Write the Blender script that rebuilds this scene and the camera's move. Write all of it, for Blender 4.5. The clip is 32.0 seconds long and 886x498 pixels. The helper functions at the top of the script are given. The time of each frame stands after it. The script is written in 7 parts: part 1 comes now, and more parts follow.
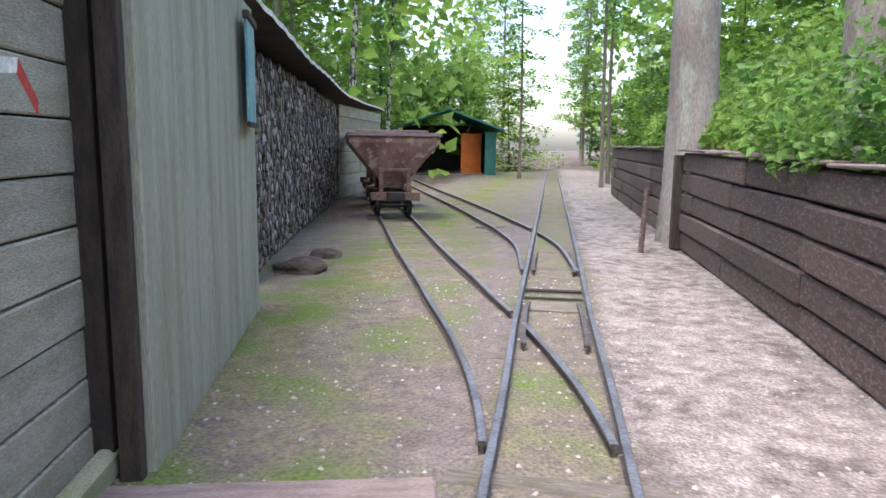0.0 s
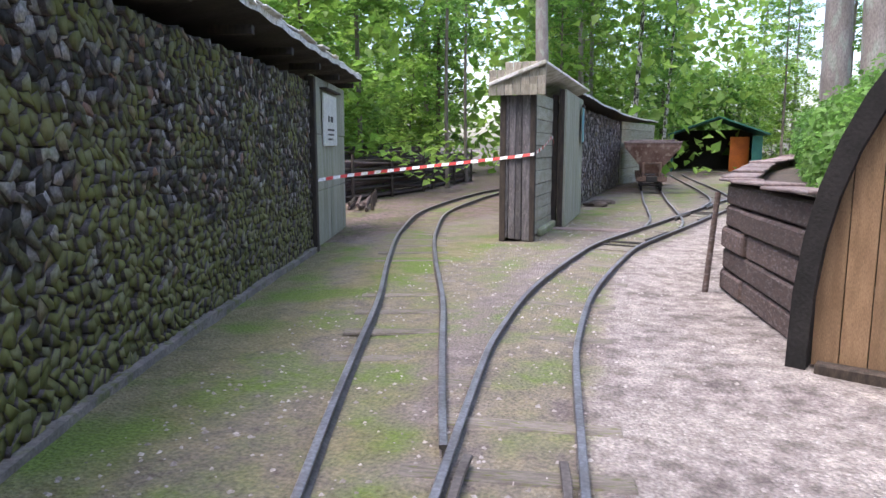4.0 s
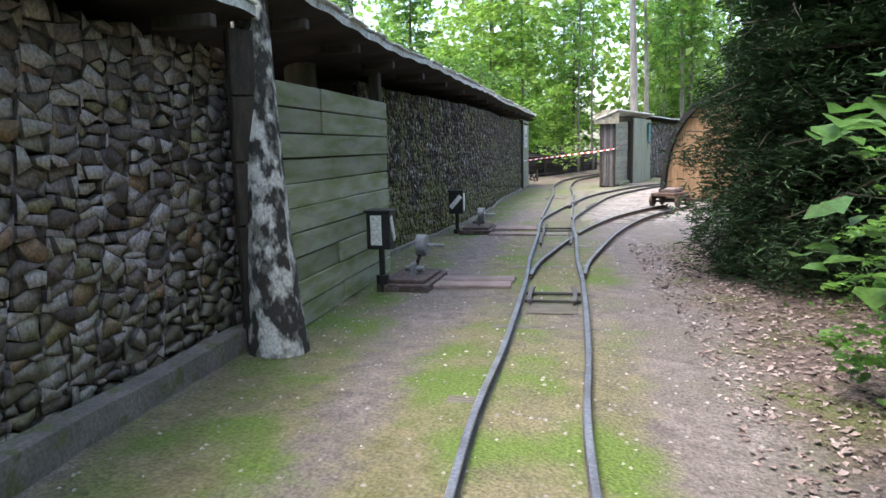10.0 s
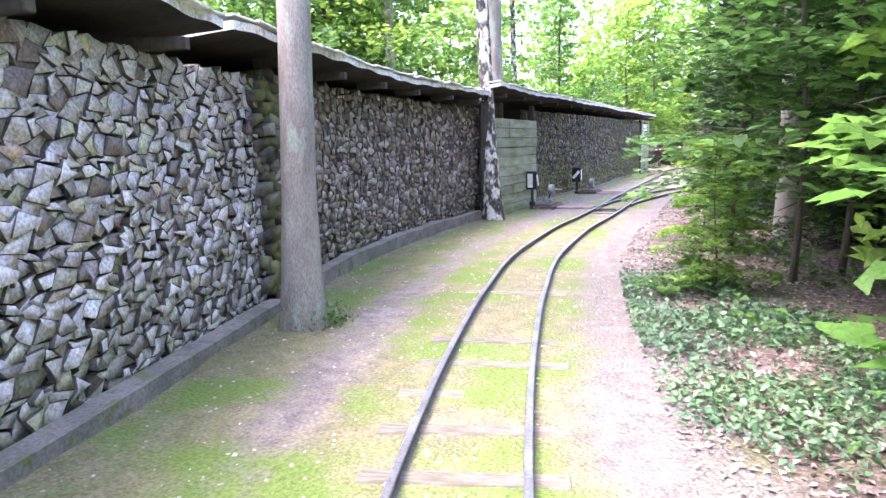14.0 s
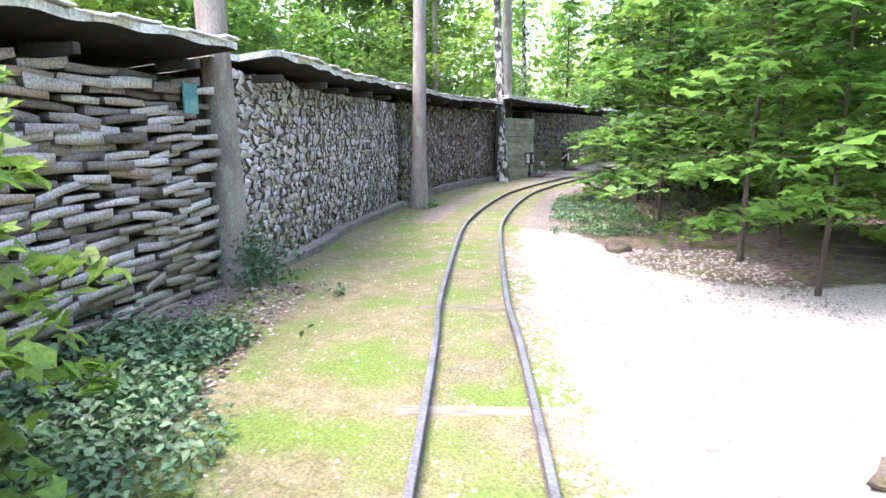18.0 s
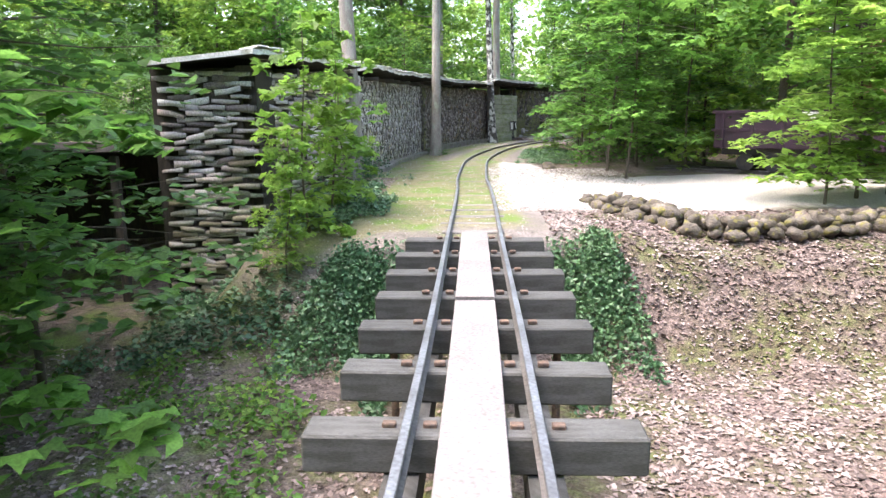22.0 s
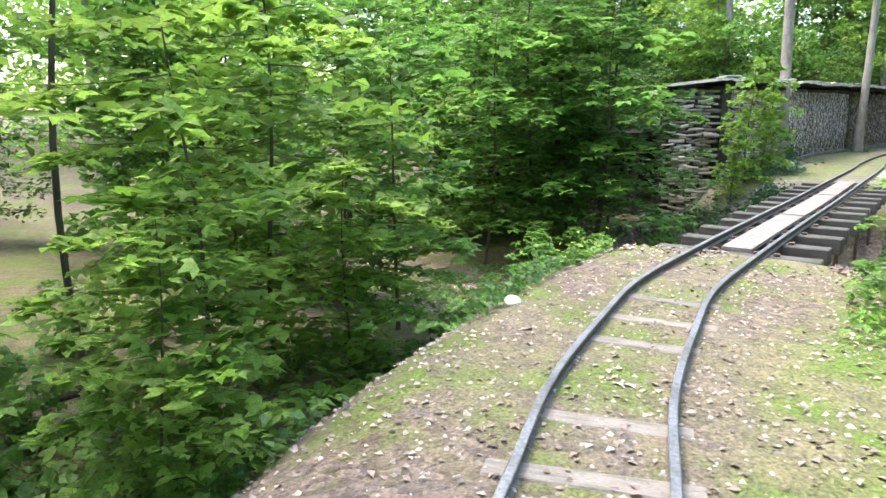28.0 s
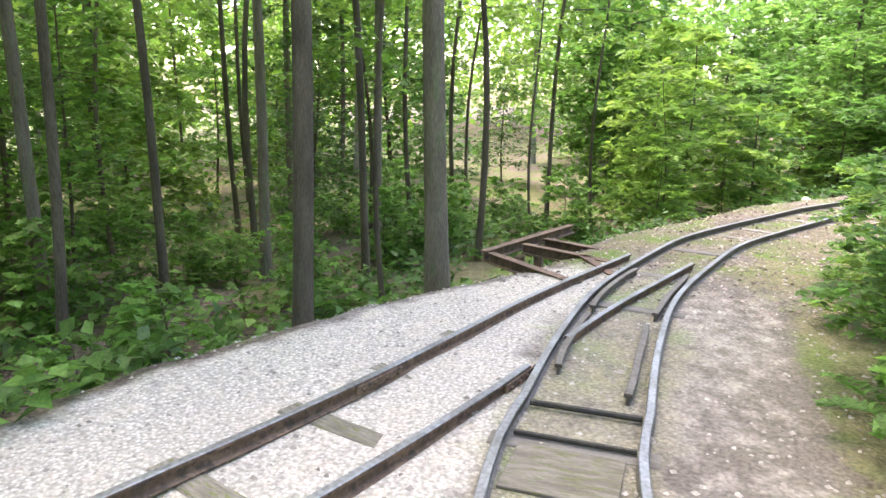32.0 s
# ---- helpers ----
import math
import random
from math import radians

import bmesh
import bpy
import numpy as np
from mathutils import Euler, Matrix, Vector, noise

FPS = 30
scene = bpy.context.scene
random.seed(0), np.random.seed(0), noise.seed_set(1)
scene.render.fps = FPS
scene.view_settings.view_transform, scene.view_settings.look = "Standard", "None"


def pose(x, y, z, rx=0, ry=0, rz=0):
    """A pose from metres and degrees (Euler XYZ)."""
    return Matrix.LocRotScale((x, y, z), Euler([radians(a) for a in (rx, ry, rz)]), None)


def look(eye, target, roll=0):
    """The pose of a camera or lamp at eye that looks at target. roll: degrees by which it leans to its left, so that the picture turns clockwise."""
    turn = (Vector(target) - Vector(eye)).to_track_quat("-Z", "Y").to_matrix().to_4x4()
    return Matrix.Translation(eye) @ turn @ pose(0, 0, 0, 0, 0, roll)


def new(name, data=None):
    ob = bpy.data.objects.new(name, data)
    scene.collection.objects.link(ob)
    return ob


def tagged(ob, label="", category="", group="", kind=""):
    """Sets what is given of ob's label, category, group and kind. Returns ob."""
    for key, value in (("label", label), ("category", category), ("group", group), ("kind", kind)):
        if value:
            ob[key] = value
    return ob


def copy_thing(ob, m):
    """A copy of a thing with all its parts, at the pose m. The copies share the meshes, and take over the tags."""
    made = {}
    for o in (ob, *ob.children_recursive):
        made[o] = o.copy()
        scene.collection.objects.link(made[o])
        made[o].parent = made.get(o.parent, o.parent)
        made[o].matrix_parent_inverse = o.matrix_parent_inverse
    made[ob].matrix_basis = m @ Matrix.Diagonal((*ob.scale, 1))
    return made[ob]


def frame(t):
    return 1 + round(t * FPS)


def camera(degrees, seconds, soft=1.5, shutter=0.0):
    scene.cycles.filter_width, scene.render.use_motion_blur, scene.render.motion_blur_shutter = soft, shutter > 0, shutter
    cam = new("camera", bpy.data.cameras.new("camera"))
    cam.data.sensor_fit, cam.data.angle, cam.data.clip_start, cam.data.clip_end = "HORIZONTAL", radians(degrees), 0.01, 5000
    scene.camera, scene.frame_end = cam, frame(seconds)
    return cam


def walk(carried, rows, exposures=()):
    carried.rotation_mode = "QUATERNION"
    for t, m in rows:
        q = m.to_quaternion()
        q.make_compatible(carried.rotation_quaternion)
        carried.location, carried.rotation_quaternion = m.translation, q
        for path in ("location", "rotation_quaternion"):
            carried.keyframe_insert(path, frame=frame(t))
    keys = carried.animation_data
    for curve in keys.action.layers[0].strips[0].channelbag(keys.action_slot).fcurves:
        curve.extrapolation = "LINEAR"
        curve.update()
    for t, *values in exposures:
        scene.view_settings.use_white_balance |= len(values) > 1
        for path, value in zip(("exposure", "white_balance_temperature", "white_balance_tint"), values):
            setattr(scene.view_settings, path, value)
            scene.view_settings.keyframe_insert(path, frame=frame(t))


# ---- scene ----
cam = camera(65.9, 32.0)
PATH = [
    (0, (0.0, 0.0, 1.435), (0.028, 1.978, 1.138), 0.7),
    (0.5, (0.022, -1.168, 1.443), (-0.099, 0.804, 1.134), 0.0),
    (1, (0.077, -2.363, 1.457), (-0.18, -0.403, 1.151), -0.0),
    (1.5, (0.179, -3.614, 1.458), (-0.219, -1.679, 1.148), -0.5),
    (2, (0.356, -4.897, 1.455), (-0.152, -2.986, 1.154), -1.3),
    (2.5, (0.673, -6.248, 1.46), (0.078, -4.367, 1.128), -2.5),
    (3, (1.009, -7.636, 1.483), (0.363, -5.762, 1.216), -1.7),
    (3.5, (1.377, -9.017, 1.494), (0.655, -7.172, 1.223), -1.2),
    (5.5, (3.153, -14.439, 1.466), (2.308, -12.669, 1.076), 1.5),
    (6, (3.641, -15.646, 1.461), (2.768, -13.895, 1.058), -0.5),
    (6.5, (4.238, -16.754, 1.464), (3.342, -15.004, 1.099), -1.2),
    (7, (4.833, -17.978, 1.468), (3.933, -16.23, 1.102), -1.2),
    (7.5, (5.419, -19.257, 1.477), (4.531, -17.505, 1.101), -2.4),
    (8, (5.979, -20.518, 1.487), (5.098, -18.759, 1.125), -1.4),
    (8.5, (6.506, -21.727, 1.494), (5.604, -19.972, 1.167), -2.1),
    (9, (7.027, -22.891, 1.507), (6.041, -21.178, 1.201), -1.2),
    (9.5, (7.566, -24.033, 1.521), (6.514, -22.356, 1.232), -1.3),
    (10, (8.175, -25.1, 1.527), (7.061, -23.464, 1.238), -1.4),
    (10.5, (8.831, -26.136, 1.529), (7.672, -24.534, 1.225), -1.2),
    (11, (9.497, -27.145, 1.538), (8.282, -25.587, 1.226), -1.2),
    (11.5, (10.178, -28.134, 1.544), (8.912, -26.616, 1.238), -0.1),
    (12, (10.896, -29.083, 1.55), (9.571, -27.614, 1.258), -0.4),
    (12.5, (11.651, -29.988, 1.555), (10.286, -28.551, 1.29), -0.3),
    (13, (12.452, -30.862, 1.559), (11.037, -29.472, 1.301), -1.2),
    (13.5, (13.3, -31.718, 1.56), (11.869, -30.349, 1.278), -0.7),
    (14, (14.17, -32.565, 1.565), (12.733, -31.207, 1.265), -1.4),
    (14.5, (14.971, -33.424, 1.576), (13.527, -32.071, 1.292), -1.0),
    (16.5, (18.119, -36.755, 1.56), (16.648, -35.43, 1.279), -0.8),
    (17, (18.885, -37.58, 1.555), (17.416, -36.255, 1.262), -0.7),
    (17.5, (19.762, -38.41, 1.556), (18.289, -37.088, 1.264), -0.7),
    (18, (20.696, -39.265, 1.559), (19.227, -37.948, 1.23), -0.6),
    (18.5, (21.607, -40.136, 1.561), (20.139, -38.818, 1.237), -0.7),
    (19, (22.474, -40.992, 1.557), (21.008, -39.658, 1.29), -0.1),
    (19.5, (23.274, -41.795, 1.54), (21.812, -40.455, 1.279), -0.7),
    (20, (24.036, -42.566, 1.518), (22.584, -41.236, 1.169), -1.3),
    (20.5, (24.823, -43.345, 1.506), (23.376, -42.019, 1.122), -1.3),
    (21, (25.573, -44.103, 1.503), (24.14, -42.762, 1.121), -1.0),
    (21.5, (26.27, -44.794, 1.499), (24.835, -43.457, 1.115), -0.9),
    (22, (26.907, -45.434, 1.496), (25.455, -44.119, 1.096), -0.7),
    (22.5, (27.481, -46.052, 1.493), (25.975, -44.796, 1.102), -1.3),
    (23, (28.03, -46.663, 1.477), (26.495, -45.465, 1.017), -0.6),
    (23.5, (28.594, -47.228, 1.465), (27.001, -46.095, 1.042), -0.2),
    (24, (29.167, -47.739, 1.458), (27.515, -46.695, 1.034), 0.8),
    (24.5, (29.757, -48.205, 1.457), (28.061, -47.242, 1.016), 1.0),
    (26.5, (32.397, -49.795, 1.468), (30.536, -49.18, 1.073), -0.2),
    (27, (33.13, -50.122, 1.459), (31.234, -49.619, 1.072), 0.5),
    (27.5, (33.889, -50.407, 1.445), (31.965, -50.016, 1.061), 0.1),
    (28, (34.685, -50.632, 1.433), (32.744, -50.342, 1.048), -0.0),
    (28.5, (35.566, -50.906, 1.42), (33.61, -50.714, 1.052), -0.9),
    (29, (36.514, -51.185, 1.409), (34.543, -51.151, 1.071), -1.3),
    (29.5, (37.505, -51.354, 1.41), (35.536, -51.414, 1.068), -0.1),
    (30, (38.539, -51.418, 1.418), (36.579, -51.586, 1.064), 1.3),
    (30.5, (39.621, -51.377, 1.441), (37.679, -51.658, 1.05), 0.7),
    (31, (40.744, -51.268, 1.465), (38.835, -51.696, 1.05), 0.0),
    (31.5, (41.877, -51.1, 1.487), (40.01, -51.674, 1.06), 0.4),
    (32, (42.981, -50.855, 1.509), (41.16, -51.566, 1.092), 0.7),
]
EXPOSURES = [(0, 2.1, 6500, 17), (3, 2.1, 6500, 17), (6, 1.85, 6300, 20), (9, 2.4, 6600, 9), (11, 2.6, 6600, 14), (12, 2.95, 6600, 20), (14, 3.65, 6350, 27), (17, 3.55, 6350, 26), (19, 2.97, 7000, 15), (20, 3.1, 7000, 15),
             (22, 2.9, 6900, 12), (24, 2.97, 6900, 12), (27, 2.75, 7000, 6), (28, 2.75, 7000, 6), (30, 2.9, 7400, 10), (32, 3.08, 7600, 13)]
walk(cam, [(t, look(eye, target, roll)) for t, eye, target, roll in PATH], EXPOSURES)

# ---- light ----
SUN_EL, SUN_AZ = radians(68), radians(212)
world = bpy.data.worlds.new("sky")
scene.world = world
world.use_nodes = True
wn = world.node_tree.nodes
sky = wn.new("ShaderNodeTexSky")
sky.sky_type, sky.sun_disc = "NISHITA", False
sky.sun_elevation, sky.sun_rotation = SUN_EL, SUN_AZ
sky.air_density, sky.dust_density, sky.ozone_density = 1.0, 3.0, 1.0
wn["Background"].inputs["Strength"].default_value = 0.15
world.node_tree.links.new(sky.outputs[0], wn["Background"].inputs["Color"])
sun_data = bpy.data.lights.new("sun", "SUN")
sun_data.energy, sun_data.angle, sun_data.color = 0.7, radians(36), (1.0, 0.96, 0.91)
sun = new("sun", sun_data)
sun.matrix_world = look((40 * math.sin(SUN_AZ) * math.cos(SUN_EL), 40 * math.cos(SUN_AZ) * math.cos(SUN_EL), 40 * math.sin(SUN_EL)), (0, 0, 0))


# ---- material helper ----
def material(name, base, second=None, scale=4.0, rough=0.85, metal=0.0, bump=0.3, fine=40.0, third=None,
             stretch=(1, 1, 1), vary=0.0, island=False, coords="Object", low=0.4, high=0.62, trans=0.0):
    """Two tones by large noise, a third by patches, fine grain and relief, and a change from piece to piece."""
    m = bpy.data.materials.new(name)
    m.use_nodes = True
    nt = m.node_tree
    n, ln = nt.nodes, nt.links
    bsdf = n["Principled BSDF"]
    bsdf.inputs["Roughness"].default_value = rough
    bsdf.inputs["Metallic"].default_value = metal
    tc = n.new("ShaderNodeTexCoord")
    mp = n.new("ShaderNodeMapping")
    mp.inputs["Scale"].default_value = stretch
    if coords == "World":
        geo = n.new("ShaderNodeNewGeometry")
        ln.new(geo.outputs["Position"], mp.inputs["Vector"])
    else:
        ln.new(tc.outputs[coords], mp.inputs["Vector"])

    def tex(s, detail=4.0):
        t = n.new("ShaderNodeTexNoise")
        t.inputs["Scale"].default_value, t.inputs["Detail"].default_value = s, detail
        ln.new(mp.outputs[0], t.inputs["Vector"])
        return t

    def mix(fac, a, b, mode="MIX"):
        x = n.new("ShaderNodeMix")
        x.data_type, x.blend_type = "RGBA", mode
        for sock, v in (("Factor", fac), ("A", a), ("B", b)):
            s = [i for i in x.inputs if i.name == sock and (i.type == "VALUE" if sock == "Factor" else i.type == "RGBA")][0]
            if hasattr(v, "is_output"):
                ln.new(v, s)
            else:
                s.default_value = v
        return [o for o in x.outputs if o.type == "RGBA"][0]

    def ramp(src, lo, hi):
        r = n.new("ShaderNodeMapRange")
        r.inputs["From Min"].default_value, r.inputs["From Max"].default_value = lo, hi
        ln.new(src, r.inputs["Value"])
        return r.outputs[0]

    big = tex(scale)
    small = tex(fine, 6.0)
    col = mix(ramp(big.outputs["Fac"], low, high), (*base, 1), (*(second or base), 1))
    if third:
        col = mix(ramp(tex(scale * 2.3).outputs["Fac"], 0.53, 0.66), col, (*third, 1))
    grain = mix(ramp(small.outputs["Fac"], 0.3, 0.7), (0.68, 0.68, 0.68, 1), (1.25, 1.25, 1.25, 1))
    col = mix(1.0, col, grain, "MULTIPLY")
    if vary:
        if island:
            src = n.new("ShaderNodeNewGeometry").outputs["Random Per Island"]
        else:
            src = n.new("ShaderNodeObjectInfo").outputs["Random"]
        hsv = n.new("ShaderNodeHueSaturation")
        ln.new(ramp(src, 0.0, 1.0), hsv.inputs["Value"])
        mr = n.new("ShaderNodeMapRange")
        mr.inputs["To Min"].default_value, mr.inputs["To Max"].default_value = 1 - vary, 1 + vary
        ln.new(src, mr.inputs["Value"])
        ln.new(mr.outputs[0], hsv.inputs["Value"])
        ln.new(col, hsv.inputs["Color"])
        col = hsv.outputs[0]
    ln.new(col, bsdf.inputs["Base Color"])
    if bump:
        b = n.new("ShaderNodeBump")
        b.inputs["Strength"].default_value, b.inputs["Distance"].default_value = bump, 0.02
        ln.new(small.outputs["Fac"], b.inputs["Height"])
        ln.new(b.outputs[0], bsdf.inputs["Normal"])
    if trans:
        tr = n.new("ShaderNodeBsdfTranslucent")
        ln.new(col, tr.inputs["Color"])
        ms = n.new("ShaderNodeMixShader")
        ms.inputs[0].default_value = trans
        ln.new(bsdf.outputs[0], ms.inputs[1])
        ln.new(tr.outputs[0], ms.inputs[2])
        ln.new(ms.outputs[0], n["Material Output"].inputs["Surface"])
    return m


M_RAIL = material("rail_steel", (0.1, 0.088, 0.082), (0.14, 0.125, 0.12), 6, rough=0.6, metal=0.5, bump=0.15)
M_RAILTOP = material("rail_head_steel", (0.25, 0.26, 0.285), (0.17, 0.17, 0.18), 3, rough=0.5, metal=0.7, bump=0.1)
M_RUST = material("rusty_steel", (0.13, 0.085, 0.065), (0.19, 0.125, 0.095), 7, rough=0.85, metal=0.2, third=(0.08, 0.06, 0.055))
M_SLEEPER = material("weathered_sleeper", (0.2, 0.18, 0.16), (0.12, 0.105, 0.09), 5, stretch=(1, 6, 6), vary=0.2, third=(0.12, 0.13, 0.05))
M_CONC = material("old_concrete", (0.23, 0.205, 0.19), (0.16, 0.145, 0.13), 3, third=(0.13, 0.14, 0.06))
M_BOARD = material("mossy_board", (0.36, 0.37, 0.26), (0.2, 0.235, 0.095), 1.3, stretch=(1, 1, 5), vary=0.2, third=(0.3, 0.29, 0.24), fine=70, bump=0.4)
M_GREYBOARD = material("grey_board", (0.42, 0.405, 0.33), (0.32, 0.305, 0.225), 2.0, stretch=(1, 1, 4), vary=0.12, third=(0.33, 0.33, 0.25))
M_PANEL = material("olive_grey_panel", (0.37, 0.37, 0.3), (0.27, 0.28, 0.2), 1.2, stretch=(5, 5, 0.45), vary=0.06, third=(0.33, 0.34, 0.24), bump=0.1)
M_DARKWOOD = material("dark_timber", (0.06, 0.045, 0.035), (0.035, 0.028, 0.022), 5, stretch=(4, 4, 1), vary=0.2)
M_BROWNWOOD = material("brown_timber", (0.11, 0.075, 0.065), (0.075, 0.055, 0.05), 4, stretch=(2, 2, 5), vary=0.25, third=(0.17, 0.14, 0.14))
M_TAN = material("tan_boards", (0.33, 0.21, 0.12), (0.25, 0.155, 0.085), 3, stretch=(6, 6, 1), vary=0.12, rough=0.7)
M_ROOF = material("weathered_roof_sheet", (0.7, 0.69, 0.67), (0.55, 0.54, 0.51), 2, rough=0.6, third=(0.36, 0.35, 0.28))
M_BARK = material("grey_bark", (0.31, 0.275, 0.255), (0.21, 0.18, 0.16), 2, stretch=(2, 2, 0.7), bump=0.5, third=(0.3, 0.32, 0.27))
M_BROWNBARK = material("brown_bark", (0.2, 0.165, 0.14), (0.13, 0.105, 0.085), 3, stretch=(3, 3, 0.6), bump=0.7, third=(0.16, 0.17, 0.11))
M_DARKBARK = material("dark_bark", (0.12, 0.095, 0.075), (0.07, 0.055, 0.042), 3, stretch=(3, 3, 0.6), bump=0.8)
M_BIRCH = material("birch_bark", (0.04, 0.036, 0.032), (0.62, 0.6, 0.56), 4.5, bump=0.5, third=(0.2, 0.19, 0.17), stretch=(1.5, 1.5, 0.9), low=0.48, high=0.57)
M_LEAF = material("spring_leaves", (0.105, 0.24, 0.045), (0.18, 0.35, 0.075), 0.5, rough=0.5, bump=0, vary=0.4, island=True, trans=0.58)
M_LEAFD = material("deep_leaves", (0.07, 0.165, 0.038), (0.125, 0.25, 0.055), 0.5, rough=0.5, bump=0, vary=0.4, island=True, trans=0.45)
M_LEAFY = material("yellow_green_leaves", (0.17, 0.32, 0.055), (0.28, 0.43, 0.085), 0.5, rough=0.5, bump=0, vary=0.35, island=True, trans=0.58)
M_IVY = material("ivy_leaves", (0.05, 0.125, 0.06), (0.115, 0.21, 0.1), 0.9, rough=0.45, bump=0, vary=0.35, island=True, trans=0.15)
M_NEEDLE = material("spruce_needles", (0.024, 0.055, 0.022), (0.045, 0.095, 0.034), 1, rough=0.8, bump=0, vary=0.3, island=True, trans=0.15)

M_GREYBROWN = material("weathered_capping", (0.24, 0.19, 0.18), (0.16, 0.125, 0.12), 4, stretch=(1, 5, 5), vary=0.2)
# roof undersides near black: the shade under the eaves put into the colour
M_SOFFIT = material("shade_dark_roof_underside", (0.022, 0.017, 0.014), (0.035, 0.028, 0.023), 4, stretch=(1, 4, 1))
M_SOIL = material("dark_soil", (0.05, 0.04, 0.03), (0.08, 0.06, 0.045), 4)
# log sides coloured dark, to put shade into the gaps between the ends
M_LOGSIDE = material("log_sides", (0.12, 0.1, 0.095), (0.06, 0.05, 0.045), 5, stretch=(3, 3, 3), third=(0.14, 0.12, 0.115))
M_FELT = material("black_roofing_felt", (0.014, 0.013, 0.013), (0.022, 0.02, 0.02), 6, rough=0.9)
M_EDGE = material("bleached_roof_edge", (0.82, 0.81, 0.79), (0.66, 0.65, 0.62), 5, rough=0.7, third=(0.42, 0.4, 0.36))
M_BLACKGLASS = material("dark_pane", (0.012, 0.012, 0.013), (0.02, 0.02, 0.02), 3, rough=0.25, bump=0.0)
M_BLACKIRON = material("black_iron", (0.025, 0.025, 0.028), (0.04, 0.036, 0.034), 8, rough=0.55, metal=0.4)
M_GREYIRON = material("grey_painted_iron", (0.3, 0.31, 0.32), (0.2, 0.2, 0.2), 7, rough=0.6, metal=0.2)
M_WHITE = material("white_enamel", (0.78, 0.78, 0.75), (0.68, 0.68, 0.64), 5, rough=0.45, bump=0.05)
M_PALEPLANK = material("bleached_plank", (0.23, 0.208, 0.212), (0.18, 0.162, 0.163), 2, stretch=(1, 1, 1), rough=0.8, third=(0.22, 0.2, 0.19))
M_BEAM = material("grey_bridge_timber", (0.08, 0.08, 0.08), (0.05, 0.049, 0.047), 4, stretch=(1, 5, 5), vary=0.15)

# ---- plan ----
MAIN = [(30, 150), (16, 90), (7.0, 40.5), (3.65, 21), (1.83, 10.3), (1.09, 6), (0.77, 4), (0.53, 2.6), (0.2, 0.6), (0.13, -0.85),
        (0.17, -3.19), (0.36, -4.9), (0.63, -6.3), (1.63, -10.35), (2.2, -12.1), (3.2, -14.3), (4.17, -16.5), (4.92, -18.1),
        (5.9, -20.35), (6.6, -22.05), (7.77, -24.4), (8.5, -25.66), (9.2, -26.7), (10.0, -27.85), (11.4, -29.7), (12.85, -31.4),
        (15.966, -34.622), (17.071, -35.667), (18.921, -37.478), (21.227, -39.784), (23.761, -42.302), (26.347, -44.919), (28.002, -46.566), (29.272, -47.776), (30.266, -48.494), (31.36, -49.208),
        (32.377, -49.716), (33.424, -50.242), (34.643, -50.782), (35.954, -51.11), (37.262, -51.347), (38.465, -51.398), (39.564, -51.362), (40.512, -51.291),
        (43.245, -50.722), (47.201, -49.292), (56.046, -44.401)]
BRANCH = [(2.2, -12.1), (1.5, -10.55), (0.6, -8.4), (0.03, -7.1), (-0.48, -5.9), (-1.2, -4.2), (-2.3, -1.86), (-3.55, 1.06), (-4.85, 5.0), (-5.7, 10.7), (-5.7, 14), (-5.0, 18), (-3.9, 24)]
DIV1 = [(0.36, 1.6), (0.54, 2.7), (0.58, 3.8), (0.48, 5.1), (0.26, 6.6), (0.15, 7.4), (-0.23, 9.9), (-0.8, 14.2), (-1.5, 19), (-2.4, 26)]
DIV2 = [(1.33, 7.4), (1.42, 8.4), (1.55, 10.2), (1.45, 12), (1.3, 13.3), (0.8, 17), (-0.15, 23), (-1.2, 30)]
CARTT = [(5.32, -19.0), (4.55, -17.1), (4.17, -15.75), (3.66, -13.55), (3.38, -11.8), (3.25, -10.25), (3.32, -8.35), (3.45, -7.5)]
SIDING = [(35.859, -51.263), (37.626, -51.766), (38.785, -52.018), (39.793, -52.235), (41.105, -52.593), (44.339, -53.588), (51.423, -56.058)]
GAUGE = 0.65


def spline(pts, step=0.25):
    """A smooth curve through the points, in even steps."""
    p = np.array(pts, float)
    p = np.vstack([2 * p[0] - p[1], p, 2 * p[-1] - p[-2]])
    out = []
    for a, b, c, d in zip(p[:-3], p[1:-2], p[2:-1], p[3:]):
        for k in range(12):
            s = k / 12
            out.append(0.5 * (2 * b + (c - a) * s + (2 * a - 5 * b + 4 * c - d) * s * s + (3 * b - a - 3 * c + d) * s ** 3))
    out.append(p[-2])
    out = np.array(out)
    run = np.r_[0, np.cumsum(np.hypot(*np.diff(out, axis=0).T))]
    at = np.linspace(0, run[-1], max(2, int(run[-1] / step) + 1))
    return np.stack([np.interp(at, run, out[:, 0]), np.interp(at, run, out[:, 1])], 1)


def normals(c):
    d = np.gradient(c, axis=0)
    d /= np.hypot(d[:, 0], d[:, 1])[:, None]
    return np.stack([-d[:, 1], d[:, 0]], 1)


TRACK = spline(MAIN)
LINES = {"main": TRACK, "branch": spline(BRANCH), "hopper": spline(DIV1), "shed": spline(DIV2), "cart": spline(CARTT), "siding": spline(SIDING)}
GROUND = -0.095


def smooth(a, b, v):
    s = np.clip((v - a) / (b - a), 0, 1)
    return s * s * (3 - 2 * s)


def wave(x, y, f, seed=0.0):
    return (np.sin(x * f + seed) * np.cos(y * f * 1.13 + seed * 2.1) + 0.5 * np.sin((x + y) * f * 2.3 + seed * 3.3) * np.cos((x - y) * f * 1.9 + seed)) / 1.5


